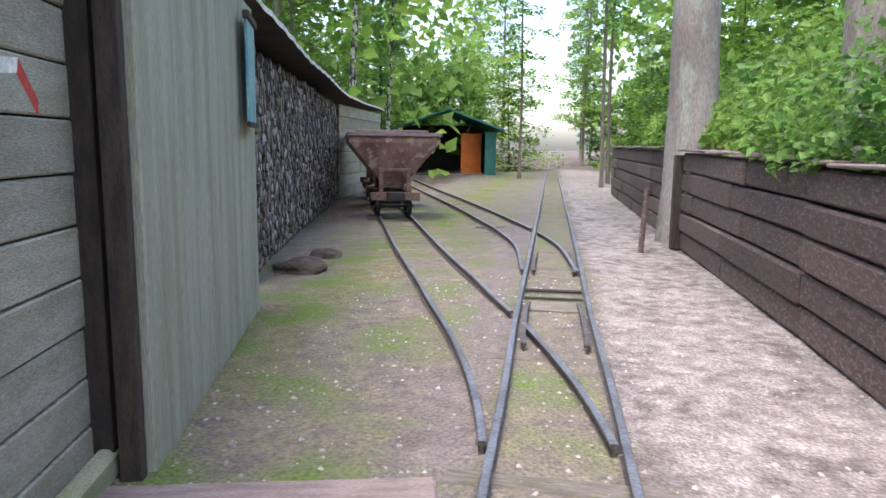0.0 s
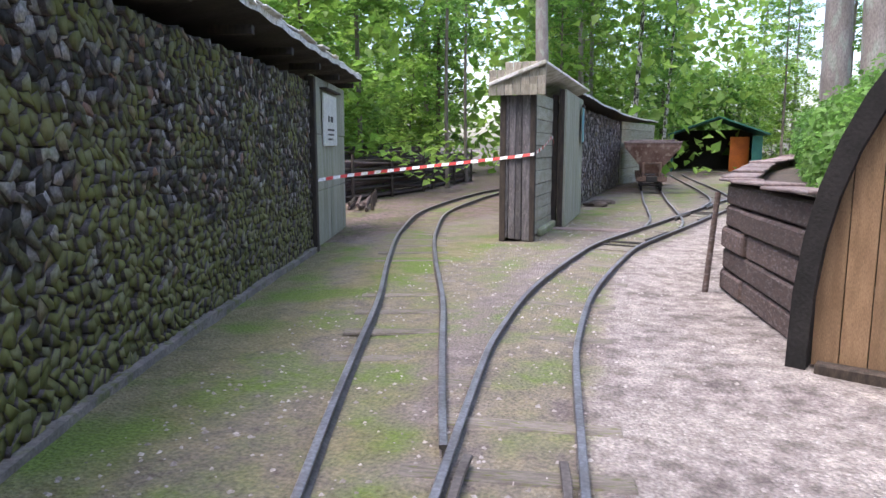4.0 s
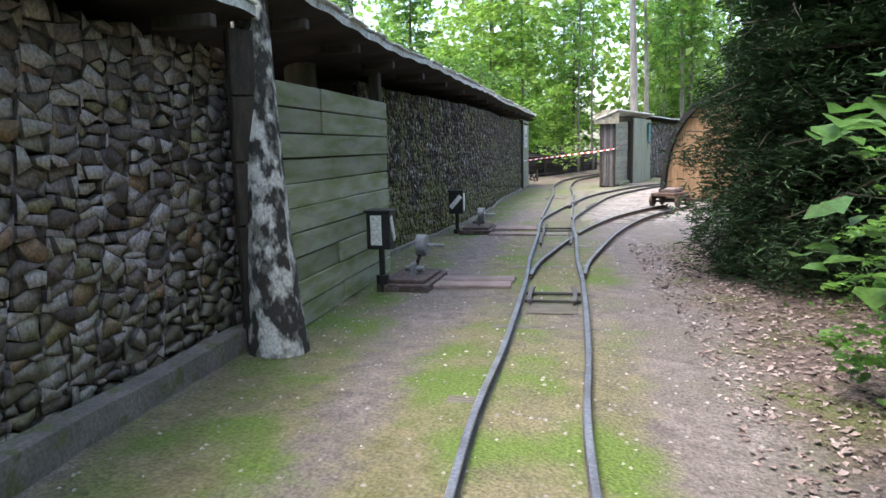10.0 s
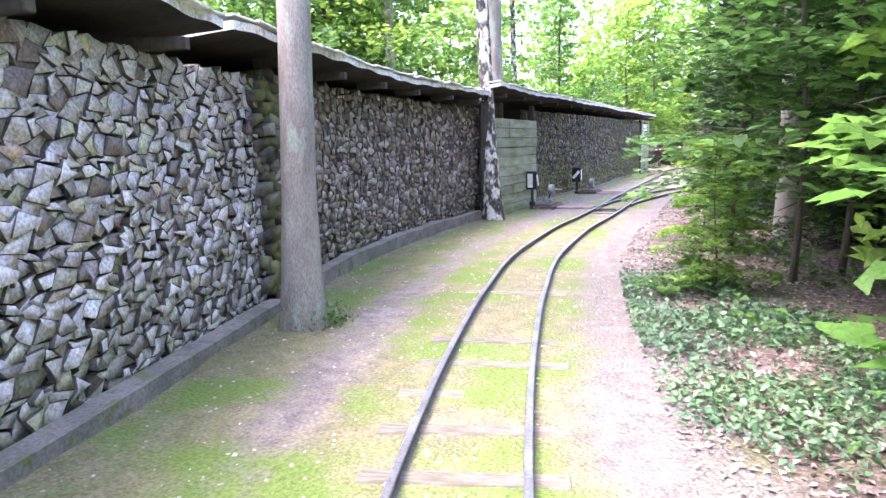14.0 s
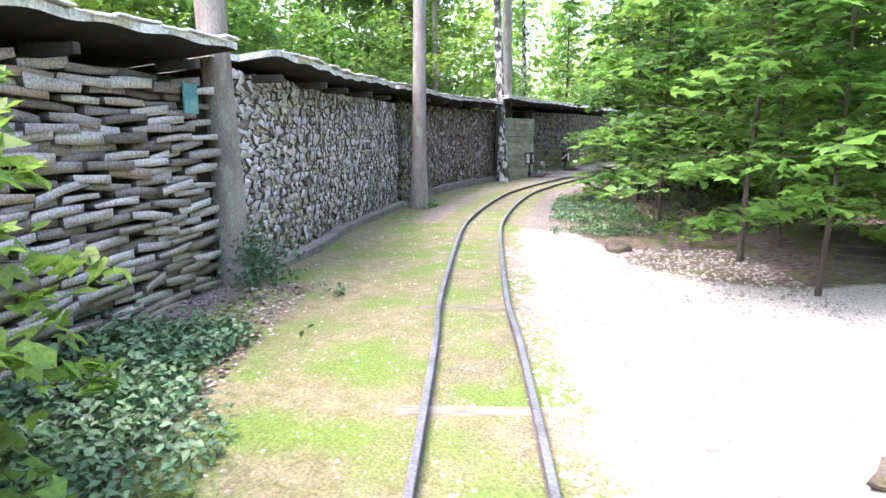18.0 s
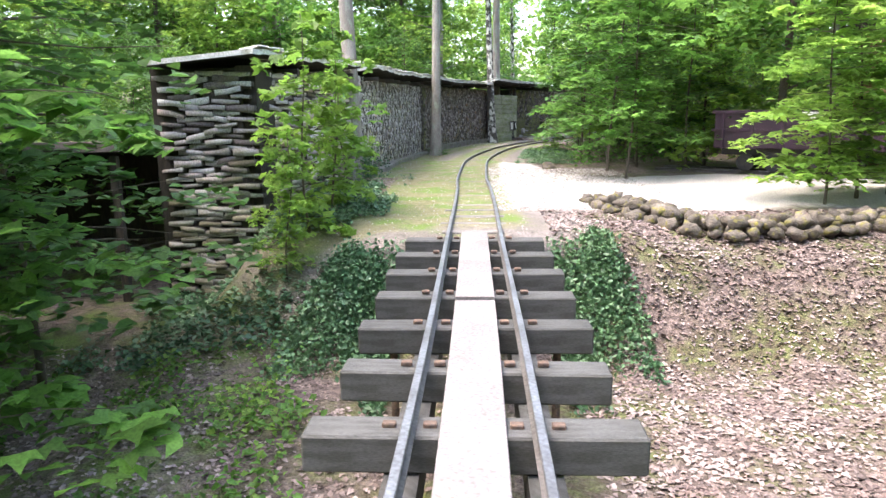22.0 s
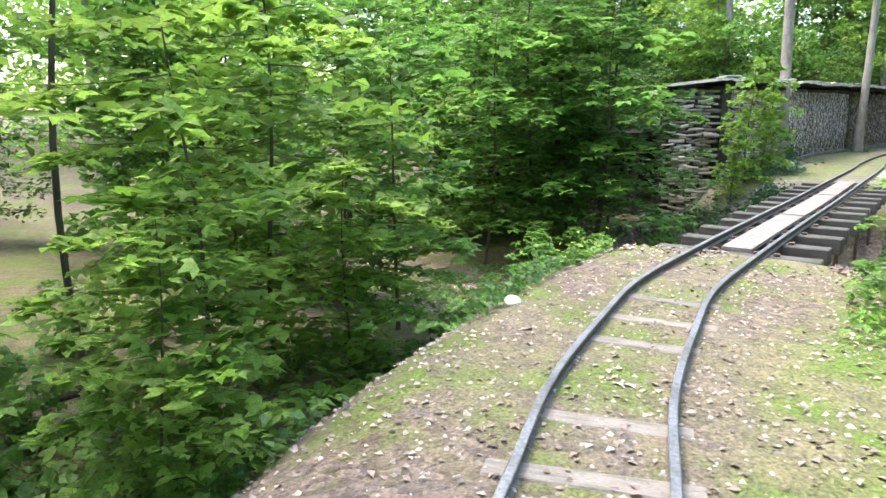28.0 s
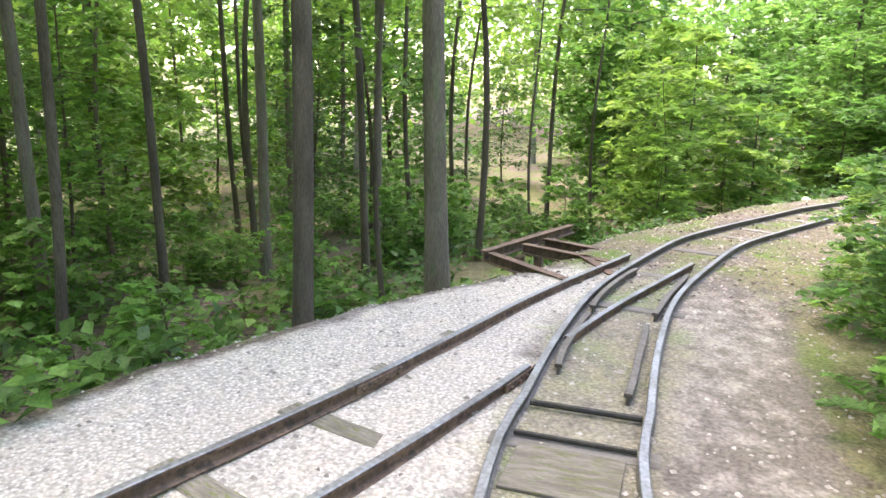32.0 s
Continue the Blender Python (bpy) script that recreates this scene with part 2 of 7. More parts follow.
NEAR = TRACK[(TRACK[:, 1] < 45) & (TRACK[:, 1] > -60)]
NRUN = np.r_[0, np.cumsum(np.hypot(*np.diff(NEAR, axis=0).T))]
NNORM = normals(NEAR)


def along(x, y):
    """Run along the main track and the distance to its side, positive to the side of the wood stacks."""
    x, y = np.atleast_1d(np.asarray(x, float)).ravel(), np.atleast_1d(np.asarray(y, float)).ravel()
    run, side = np.zeros(len(x)), np.zeros(len(x))
    for a in range(0, len(x), 4000):
        q = np.stack([x[a:a + 4000], y[a:a + 4000]], 1)
        d = ((q[:, None] - NEAR[None]) ** 2).sum(-1)
        k = d.argmin(1)
        off = q - NEAR[k]
        tang = np.stack([NNORM[k][:, 1], -NNORM[k][:, 0]], 1)
        run[a:a + 4000] = NRUN[k] + np.clip((off * tang).sum(1), -0.2, 0.2)
        across = (off * NNORM[k]).sum(1)
        far = np.sqrt(d[np.arange(len(q)), k])
        side[a:a + 4000] = -np.where(far < 3.0, across, np.sign(across) * far)
    return run, side


def run_at(x, y):
    return float(along(x, y)[0][0])


R_BR0, R_BR1 = run_at(20.864, -39.395), run_at(27.639, -46.178)


def height(x, y):
    """The ground's height."""
    x, y = np.asarray(x, float), np.asarray(y, float)
    run, s = along(x, y)
    run, s = run.reshape(x.shape), s.reshape(x.shape)
    z = np.full(x.shape, GROUND) + 0.02 * wave(x, y, 1.1) + 0.008 * wave(x, y, 5.0, 1.0)
    near_rail = 1 - smooth(0.5, 1.2, np.abs(s))
    z = z * (1 - near_rail) + (GROUND + 0.02) * near_rail
    # the dip that the timber bridge crosses
    ravine = smooth(R_BR0 - 0.3, R_BR0 + 1.4, run) * (1 - smooth(R_BR1 - 1.2, R_BR1 + 0.3, run))
    fall_left = smooth(1.0, 2.9, s)
    fall_right = smooth(1.2, 3.8, -s)
    after = smooth(R_BR0 - 2.0, R_BR0 + 1.0, run)
    z -= ravine * 1.35
    z -= (1 - ravine) * after * (fall_left * 1.1 + fall_right * 0.6)
    end = smooth(run_at(34.24, -50.715), run_at(37.764, -51.401), run)
    edge = np.clip(1.35 + 0.45 * (run - run_at(37.26, -51.35)), 0.95, 5.0)
    z += end * after * ((fall_left - smooth(edge, edge + 1.7, s)) * 1.1 + (fall_right - smooth(2.0, 4.0, -s)) * 0.3)
    # the wood floor drops behind the wood stacks' near end
    back = smooth(R_BR0 - 7, R_BR0 - 2.5, run) * smooth(2.9, 4.2, s) * (1 - after)
    z -= back * 1.4
    z -= after * smooth(3.2, 4.4, s) * 0.3 * (1 - smooth(R_BR1, R_BR1 + 3, run))
    far = smooth(9, 30, np.abs(s))
    z += far * (0.3 * wave(x, y, 0.12, 2.0))
    return z


def mesh_object(name, verts, faces, mat, smooth_shade=False, parent=None):
    me = bpy.data.meshes.new(name)
    me.from_pydata([tuple(map(float, v)) for v in verts], [], [tuple(map(int, f)) for f in faces])
    for m in (mat if isinstance(mat, (list, tuple)) else [mat]):
        me.materials.append(m)
    me.update()
    if smooth_shade:
        me.polygons.foreach_set("use_smooth", [True] * len(me.polygons))
    ob = new(name, me)
    if parent is not None:
        ob.parent = parent
    return ob


def fast_mesh(name, verts, faces, mat, second=None, pattern=None):
    """A mesh from arrays of verts and of faces that all have the same number of corners."""
    verts, faces = np.asarray(verts, np.float32), np.asarray(faces, np.int32)
    me = bpy.data.meshes.new(name)
    k = faces.shape[1]
    me.vertices.add(len(verts))
    me.vertices.foreach_set("co", verts.ravel())
    me.loops.add(faces.size)
    me.loops.foreach_set("vertex_index", faces.ravel())
    me.polygons.add(len(faces))
    me.polygons.foreach_set("loop_start", np.arange(0, faces.size, k, dtype=np.int32))
    me.update(calc_edges=True)
    me.materials.append(mat)
    if second is not None:
        me.materials.append(second)
        me.polygons.foreach_set("material_index", np.resize(np.array(pattern, np.int32), len(faces)))
    return me


def part(name, bm, mat, parent=None, label=""):
    """Links a bmesh as one mesh object under a thing or a part."""
    me = bpy.data.meshes.new(name)
    bm.to_mesh(me)
    bm.free()
    me.materials.append(mat)
    ob = new(name, me)
    if parent is not None:
        ob.parent = parent
    if label:
        ob["label"] = label
    return ob


def empty(name, x, y, z=0.0, yaw=0.0, label="", category="", group="", kind=""):
    ob = new(name)
    ob.matrix_basis = pose(x, y, z, 0, 0, yaw)
    return tagged(ob, label, category, group, kind)


def box(cx, cy, cz, sx, sy, sz, bev=0.006, turn=None):
    """A bevelled box as a bmesh."""
    bm = bmesh.new()
    bmesh.ops.create_cube(bm, size=1)
    bmesh.ops.scale(bm, vec=(sx, sy, sz), verts=bm.verts)
    if bev:
        bmesh.ops.bevel(bm, geom=bm.edges[:], offset=min(bev, 0.3 * min(sx, sy, sz)), segments=1, affect="EDGES")
    if turn is not None:
        bmesh.ops.transform(bm, matrix=turn, verts=bm.verts)
    bmesh.ops.translate(bm, vec=(cx, cy, cz), verts=bm.verts)
    return bm


def join(*bms):
    """All of the bmeshes in one."""
    out = bms[0]
    for b in bms[1:]:
        me = bpy.data.meshes.new("tmp")
        b.to_mesh(me)
        b.free()
        out.from_mesh(me)
        bpy.data.meshes.remove(me)
    return out


def rod(a, b, r0, r1=None, sides=10, bend=0.0, rings=1):
    """A round bar from a to b."""
    a, b = Vector(a), Vector(b)
    r1 = r0 if r1 is None else r1
    bm = bmesh.new()
    axis = (b - a).normalized()
    u = axis.orthogonal().normalized()
    w = axis.cross(u)
    loops = []
    for k in range(rings + 1):
        s = k / rings
        c = a.lerp(b, s) + u * bend * math.sin(math.pi * s)
        r = r0 + (r1 - r0) * s
        loops.append([bm.verts.new(c + (u * math.cos(2 * math.pi * i / sides) + w * math.sin(2 * math.pi * i / sides)) * r) for i in range(sides)])
    for p, q in zip(loops, loops[1:]):
        for i in range(sides):
            bm.faces.new((p[i], p[(i + 1) % sides], q[(i + 1) % sides], q[i]))
    bm.faces.new(list(reversed(loops[0])))
    bm.faces.new(loops[-1])
    return bm


def yaw_of(dx, dy):
    return math.degrees(math.atan2(dy, dx))


# ---- ground ----
def axis_steps(fine_lo, fine_hi, step, lo, hi):
    mid = np.arange(fine_lo, fine_hi + 1e-6, step)
    grow = np.cumsum(step * 1.16 ** np.arange(1, 60))
    return np.r_[(fine_lo - grow[grow < fine_lo - lo])[::-1], mid, fine_hi + grow[grow < hi - fine_hi]]


GX, GY = axis_steps(-8, 44, 0.22, -400, 400), axis_steps(-58, 26, 0.22, -400, 400)
gx, gy = np.meshgrid(GX, GY)
gz = height(gx, gy)
grun, gside = (v.reshape(gx.shape) for v in along(gx, gy))
ncol = gx.shape[1]
quad = (np.arange(gx.shape[0] - 1)[:, None] * ncol + np.arange(ncol - 1)[None]).ravel()
ground_mesh = fast_mesh("ground", np.stack([gx.ravel(), gy.ravel(), gz.ravel()], 1), np.stack([quad, quad + 1, quad + ncol + 1, quad + ncol], 1), M_RAIL)
ground_mesh.polygons.foreach_set("use_smooth", [True] * len(ground_mesh.polygons))


def zone_weights(x, y, run, s):
    """How much moss, pale gravel and fallen leaves lie at each place."""
    wob = 0.35 * wave(x, y, 0.9, 0.7) + 0.2 * wave(x, y, 2.7, 1.9)
    r20, r30, r38 = run_at(5.5, -19.5), run_at(12.2, -30.7), run_at(19.105, -37.602)
    # pale gravel: the open yard beside the track, the path by the switches, the siding at the end
    yard = smooth(r30 - 1.0, r30 + 0.8, run + wob) * (1 - smooth(r38 - 0.6, r38 + 0.6, run + wob)) * smooth(0.35, 0.6, -s + 0.3 * wob) * (1 - smooth(11, 14, -s))
    rim = np.interp(x, [12, 13.7, 15.6, 17.0, 18.1, 18.7, 19.2, 20, 30], [-30.2, -30.1, -31.5, -32.3, -31.7, -30.7, -29.5, -28.9, -28.5])
    yard = yard * (1 - smooth(-0.2, 0.3, y - rim + 0.3 * wob))
    path = (1 - smooth(run_at(1.6, -10), run_at(3, -14), run)) * smooth(0.2, 0.5, -s + 0.3 * wob) * (1 - smooth(3.0, 4.5, -s))
    siding = smooth(run_at(34.44, -50.709), run_at(36.862, -51.33), run) * smooth(-1.35, -1.0, s + 0.3 * wob) * (1 - smooth(0, 0.3, s + 0.25 * wob - np.clip(1.2 + 0.45 * (run - run_at(37.26, -51.35)), 0.8, 5.0)))
    siding = siding * np.where(np.abs(s) < 0.45, 0.45, np.where(s < 0, 0.3, 1.0))
    gravel = np.clip(np.maximum(np.maximum(yard, 0.42 * path), siding), 0, 1)
    # moss between and beside the rails
    mid = smooth(r20 - 3, r20 + 2, run) * (1 - smooth(R_BR0 - 1, R_BR0, run))
    moss = mid * (0.75 * smooth(-0.9, -0.6, s) * (1 - smooth(0.6, 2.6, s + wob)) + 0.6 * (1 - smooth(0.5, 1.4, np.abs(s - 1.6) + wob)))
    moss = np.maximum(moss, 0.5 * (1 - mid) * (1 - smooth(0.3, 0.6, np.abs(s) + 0.4 * wob)))
    left_edge = (1 - smooth(0, 1, np.abs(s - 2.3) + wob)) * (1 - smooth(r20 - 1, r20 + 1, run))
    moss = np.maximum(moss, 0.95 * left_edge)
    path_band = (1 - smooth(0.18, 0.45, np.abs(s - 1.15) + 0.4 * wob)) * smooth(run_at(1.2, -9), run_at(2.0, -11.5), run) * (1 - smooth(run_at(11, -29), run_at(14, -32.5), run))
    yard_moss = smooth(run_at(1.2, -9), run_at(2.0, -11.5), run) * (1 - smooth(r20 - 2, r20 + 1, run)) * smooth(-1.0, -0.6, s + 0.3 * wob) * (1 - smooth(2.6, 3.0, s))
    moss = np.maximum(moss, yard_moss * (0.62 + 0.75 * wob))
    moss = np.maximum(moss, mid * 0.95 * (1 - smooth(0.25, 0.6, np.abs(s - 2.05) + 0.4 * wob)))
    moss = moss * (1 - 0.75 * path_band)
    # moss in the branch track and along the foot of the long log stack
    for pts, reach, amount in ((LINES["branch"][::3], 0.36, 0.8), (spline([(-4.22, -1.35), (-2.2, -6.65), (-0.95, -9.45), (0.15, -12.4), (1.0, -15.2), (1.95, -17.95)], 0.6), 0.75, 1.0)):
        near = (x > -9) & (x < 5) & (y > -21) & (y < 16)
        q = np.stack([x[near], y[near]], 1)
        d = np.sqrt(((q[:, None] - pts[None]) ** 2).sum(-1)).min(1)
        add = np.zeros(x.shape)
        add[near] = amount * (1 - smooth(reach * 0.7, reach * 1.3, d + 0.25 * wob[near])) * (0.8 + 0.5 * wob[near])
        moss = np.maximum(moss, add)
    bank = smooth(R_BR1 - 0.5, R_BR1 + 0.5, run) * (1 - smooth(run_at(35.752, -51.066), run_at(37.265, -51.417), run) * (s > -1.2))
    moss = np.maximum(moss, bank * smooth(0.25, 0.55, np.abs(s)) * (0.56 + 0.75 * wob))
    moss = np.maximum(moss, 0.9 * smooth(R_BR1 + 4, R_BR1 + 7, run) * smooth(1.05, 1.4, -s + 0.3 * wob) * (1 - smooth(2.2, 3.2, -s)))
    moss = np.maximum(moss, 0.75 * smooth(R_BR0 - 6, R_BR0 - 2, run) * (1 - smooth(R_BR1 + 2, R_BR1 + 4, run)) * smooth(1.6, 2.6, s) * (0.6 + 0.7 * wob))
    shed_side = (1 - smooth(run_at(1.2, -8), run_at(1.8, -11), run)) * smooth(0.5, 0.9, s + 0.4 * wob) * (1 - smooth(3.5, 5, s))
    moss = np.maximum(moss, 0.5 * shed_side)
    # fallen leaves in the wood
    litter = smooth(1.15, 2.0, -s + 0.5 * wob) * smooth(run_at(2.6, -13), run_at(4.2, -16.5), run) * (1 - yard)
    litter = np.maximum(litter, smooth(3.6, 5.0, np.abs(s)) * (1 - yard) * (1 - path))
    litter = np.maximum(litter, smooth(1.9, 2.4, s + 0.3 * wob) * smooth(R_BR1 + 1, R_BR1 + 3, run) * (1 - siding))
    litter = np.maximum(litter, bank * (0.62 - 0.4 * wob))
    dip = smooth(R_BR0 - 0.2, R_BR0 + 1.0, run) * (1 - smooth(R_BR1 - 1, R_BR1, run))
    litter = np.maximum(litter, dip)
    return np.clip(moss, 0, 1), np.clip(gravel, 0, 1), np.clip(litter, 0, 1)


zm, zg, zl = zone_weights(gx, gy, grun, gside)
layer = ground_mesh.color_attributes.new("zones", "FLOAT_COLOR", "POINT")
layer.data.foreach_set("color", np.stack([zm.ravel(), zg.ravel(), zl.ravel(), np.ones(gx.size)], 1).astype(np.float32).ravel())


def ground_material():
    m = bpy.data.materials.new("trodden_ground")
    m.use_nodes = True
    n, ln = m.node_tree.nodes, m.node_tree.links
    bsdf = n["Principled BSDF"]
    bsdf.inputs["Roughness"].default_value = 0.95
    geo = n.new("ShaderNodeNewGeometry")
    zone = n.new("ShaderNodeAttribute")
    zone.attribute_name = "zones"
    sep = n.new("ShaderNodeSeparateColor")
    ln.new(zone.outputs["Color"], sep.inputs[0])

    def noise(scale, detail=5.0):
        t = n.new("ShaderNodeTexNoise")
        t.inputs["Scale"].default_value, t.inputs["Detail"].default_value = scale, detail
        ln.new(geo.outputs["Position"], t.inputs["Vector"])
        return t.outputs["Fac"]

    def cells(scale):
        t = n.new("ShaderNodeTexVoronoi")
        t.inputs["Scale"].default_value = scale
        ln.new(geo.outputs["Position"], t.inputs["Vector"])
        return t

    def ramp(src, lo, hi):
        r = n.new("ShaderNodeMapRange")
        r.inputs["From Min"].default_value, r.inputs["From Max"].default_value = lo, hi
        ln.new(src, r.inputs["Value"])
        return r.outputs[0]

    def math_node(op, a, b):
        t = n.new("ShaderNodeMath")
        t.operation = op
        for i, v in enumerate((a, b)):
            if hasattr(v, "is_output"):
                ln.new(v, t.inputs[i])
            else:
                t.inputs[i].default_value = v
        return t.outputs[0]

    def mix(fac, a, b, mode="MIX"):
        x = n.new("ShaderNodeMix")
        x.data_type, x.blend_type = "RGBA", mode
        for name, v in (("Factor", fac), ("A", a), ("B", b)):
            s = [i for i in x.inputs if i.name == name and (i.type == "VALUE" if name == "Factor" else i.type == "RGBA")][0]
            if hasattr(v, "is_output"):
                ln.new(v, s)
            else:
                s.default_value = v
        return [o for o in x.outputs if o.type == "RGBA"][0]

    fine, mid, big, grit = noise(38), noise(7), noise(1.3), cells(42)
    dirt = mix(ramp(mid, 0.35, 0.65), (0.135, 0.115, 0.108, 1), (0.225, 0.198, 0.188, 1))
    dirt = mix(ramp(big, 0.42, 0.62), dirt, (0.17, 0.148, 0.13, 1))
    moss = mix(ramp(mid, 0.35, 0.65), (0.14, 0.135, 0.06, 1), (0.205, 0.185, 0.11, 1))
    moss = mix(ramp(big, 0.46, 0.62), moss, (0.11, 0.17, 0.032, 1))
    stone = mix(ramp(grit.outputs["Distance"], 0.0, 0.55), (0.7, 0.665, 0.645, 1), (0.38, 0.35, 0.33, 1))
    stone = mix(ramp(mid, 0.5, 0.75), stone, (0.48, 0.43, 0.39, 1))
    leaf_cell = cells(17)
    leaves = mix(ramp(leaf_cell.outputs["Color"], 0.1, 0.9), (0.06, 0.042, 0.036, 1), (0.22, 0.165, 0.15, 1))
    leaves = mix(ramp(big, 0.45, 0.6), leaves, mix(ramp(mid, 0.4, 0.6), (0.09, 0.07, 0.045, 1), (0.12, 0.13, 0.05, 1)))

    def mask(out, soft=0.5):
        return ramp(math_node("ADD", out, math_node("MULTIPLY", math_node("SUBTRACT", math_node("ADD", math_node("MULTIPLY", mid, 0.6), math_node("MULTIPLY", big, 0.4)), 0.5), 1.5)), 0.25, 0.75)

    col = mix(mask(sep.outputs[2]), dirt, leaves)
    col = mix(mask(sep.outputs[1]), col, stone)
    col = mix(mask(sep.outputs[0]), col, moss)
    col = mix(1.0, col, mix(ramp(fine, 0.3, 0.7), (0.62, 0.62, 0.62, 1), (1.3, 1.3, 1.3, 1)), "MULTIPLY")
    ln.new(col, bsdf.inputs["Base Color"])
    b = n.new("ShaderNodeBump")
    b.inputs["Strength"].default_value, b.inputs["Distance"].default_value = 0.7, 0.03
    ln.new(math_node("ADD", fine, math_node("MULTIPLY", grit.outputs["Distance"], 0.8)), b.inputs["Height"])
    ln.new(b.outputs[0], bsdf.inputs["Normal"])
    return m


ground_mesh.materials.clear()
ground_mesh.materials.append(ground_material())
tagged(new("ground", ground_mesh), "trodden earth with moss, pale gravel and fallen leaves", "ground", kind="structure")


# ---- tracks ----
RAIL_SECTION = [(-0.036, -0.085), (-0.036, -0.078), (-0.007, -0.066), (-0.007, -0.028), (-0.023, -0.02), (-0.023, -0.004), (-0.018, 0.0),
                (0.018, 0.0), (0.023, -0.004), (0.023, -0.02), (0.007, -0.028), (0.007, -0.066), (0.036, -0.078), (0.036, -0.085)]


def sweep(line, section, z=0.0, closed_ends=True):
    nrm = normals(line)
    k = len(section)
    verts, faces = [], []
    for (x, y), (nx, ny) in zip(line, nrm):
        verts += [(x + nx * a, y + ny * a, z + h) for a, h in section]
    for i in range(len(line) - 1):
        for j in range(k):
            faces.append((i * k + j, i * k + (j + 1) % k, (i + 1) * k + (j + 1) % k, (i + 1) * k + j))
    ends = [tuple(reversed(range(k))), tuple(range((len(line) - 1) * k, len(line) * k))] if closed_ends else []
    return verts, faces + ends


def rail(line, parent, z=0.0, label="", rusty=False):
    v, f = sweep(line, RAIL_SECTION, z)
    ob = mesh_object("rail", v, f, [M_RUST if rusty else M_RAIL, M_RAILTOP], parent=parent)
    k = len(RAIL_SECTION)
    for i, p in enumerate(ob.data.polygons):
        if i < (len(line) - 1) * k and i % k in (5, 6, 7):
            p.material_index = 1
    if label:
        ob["label"] = label
    return ob


def offset(line, d):
    return line + normals(line) * d


MAIN_RAILS = [offset(TRACK, GAUGE / 2), offset(TRACK, -GAUGE / 2)]


def keep_clear(line, others, gap):
    """The stretches of a line that stay clear of the other rails."""
    ok = np.ones(len(line), bool)
    for o in others:
        d = np.sqrt(((line[:, None] - o[None]) ** 2).sum(-1)).min(1)
        ok &= d > gap
    runs, cur = [], []
    for p, good in zip(line, ok):
        if good:
            cur.append(p)
        elif cur:
            runs.append(np.array(cur))
            cur = []
    if cur:
        runs.append(np.array(cur))
    return [r for r in runs if len(r) > 4]


track_things = {}
for kind, line in LINES.items():
    words = {"main": "narrow-gauge railway track with polished rail heads on old sleepers", "branch": "narrow-gauge branch track curving past the wooden shed",
             "hopper": "narrow-gauge siding that leads to the hopper wagons", "shed": "narrow-gauge siding that leads to the engine shed",
             "cart": "rusty narrow-gauge spur that ends under the small trolley", "siding": "rusty siding in white gravel beside the curve"}[kind]
    tr = empty("railway_track", 0, 0, 0, label=words, category="railway track")
    track_things[kind] = tr
    if kind == "main":
        for r in MAIN_RAILS:
            sel = (r[:, 1] < 70) & (r[:, 0] < 52)
            rail(r[sel], tr)
    else:
        fine = spline({"branch": BRANCH, "hopper": DIV1, "shed": DIV2, "cart": CARTT, "siding": SIDING}[kind], 0.1)
        near_main = [offset(spline(MAIN, 0.06), d) for d in (GAUGE / 2, -GAUGE / 2)]
        for d in (GAUGE / 2, -GAUGE / 2):
            for piece in keep_clear(offset(fine, d), near_main, 0.05):
                rail(piece, tr, -0.004, "rusty rail" if kind in ("siding", "cart") else "", kind in ("siding", "cart"))


# ---- wood stacks along the track ----
# mossy wood, its dark tones lowered to put shade into the colour
MOSSY_SHADE_TONES = [(0.0, (0.01, 0.008, 0.007)), (0.3, (0.028, 0.023, 0.019)), (0.5, (0.085, 0.085, 0.03)), (0.72, (0.13, 0.115, 0.1)), (0.9, (0.31, 0.29, 0.275)), (1.0, (0.19, 0.085, 0.05))]
# pale wood, raised further: the open yard's light is put into its colour
PALE_LIT_TONES = [(0.0, (0.2, 0.155, 0.15)), (0.15, (0.4, 0.35, 0.36)), (0.5, (0.56, 0.51, 0.53)), (0.8, (0.7, 0.65, 0.68)), (0.93, (0.46, 0.45, 0.32)), (1.0, (0.56, 0.42, 0.36))]
GREY_TONES = [(0.0, (0.07, 0.05, 0.045)), (0.2, (0.18, 0.14, 0.13)), (0.5, (0.3, 0.25, 0.24)), (0.8, (0.46, 0.4, 0.395)), (0.93, (0.22, 0.19, 0.11)), (1.0, (0.3, 0.17, 0.12))]


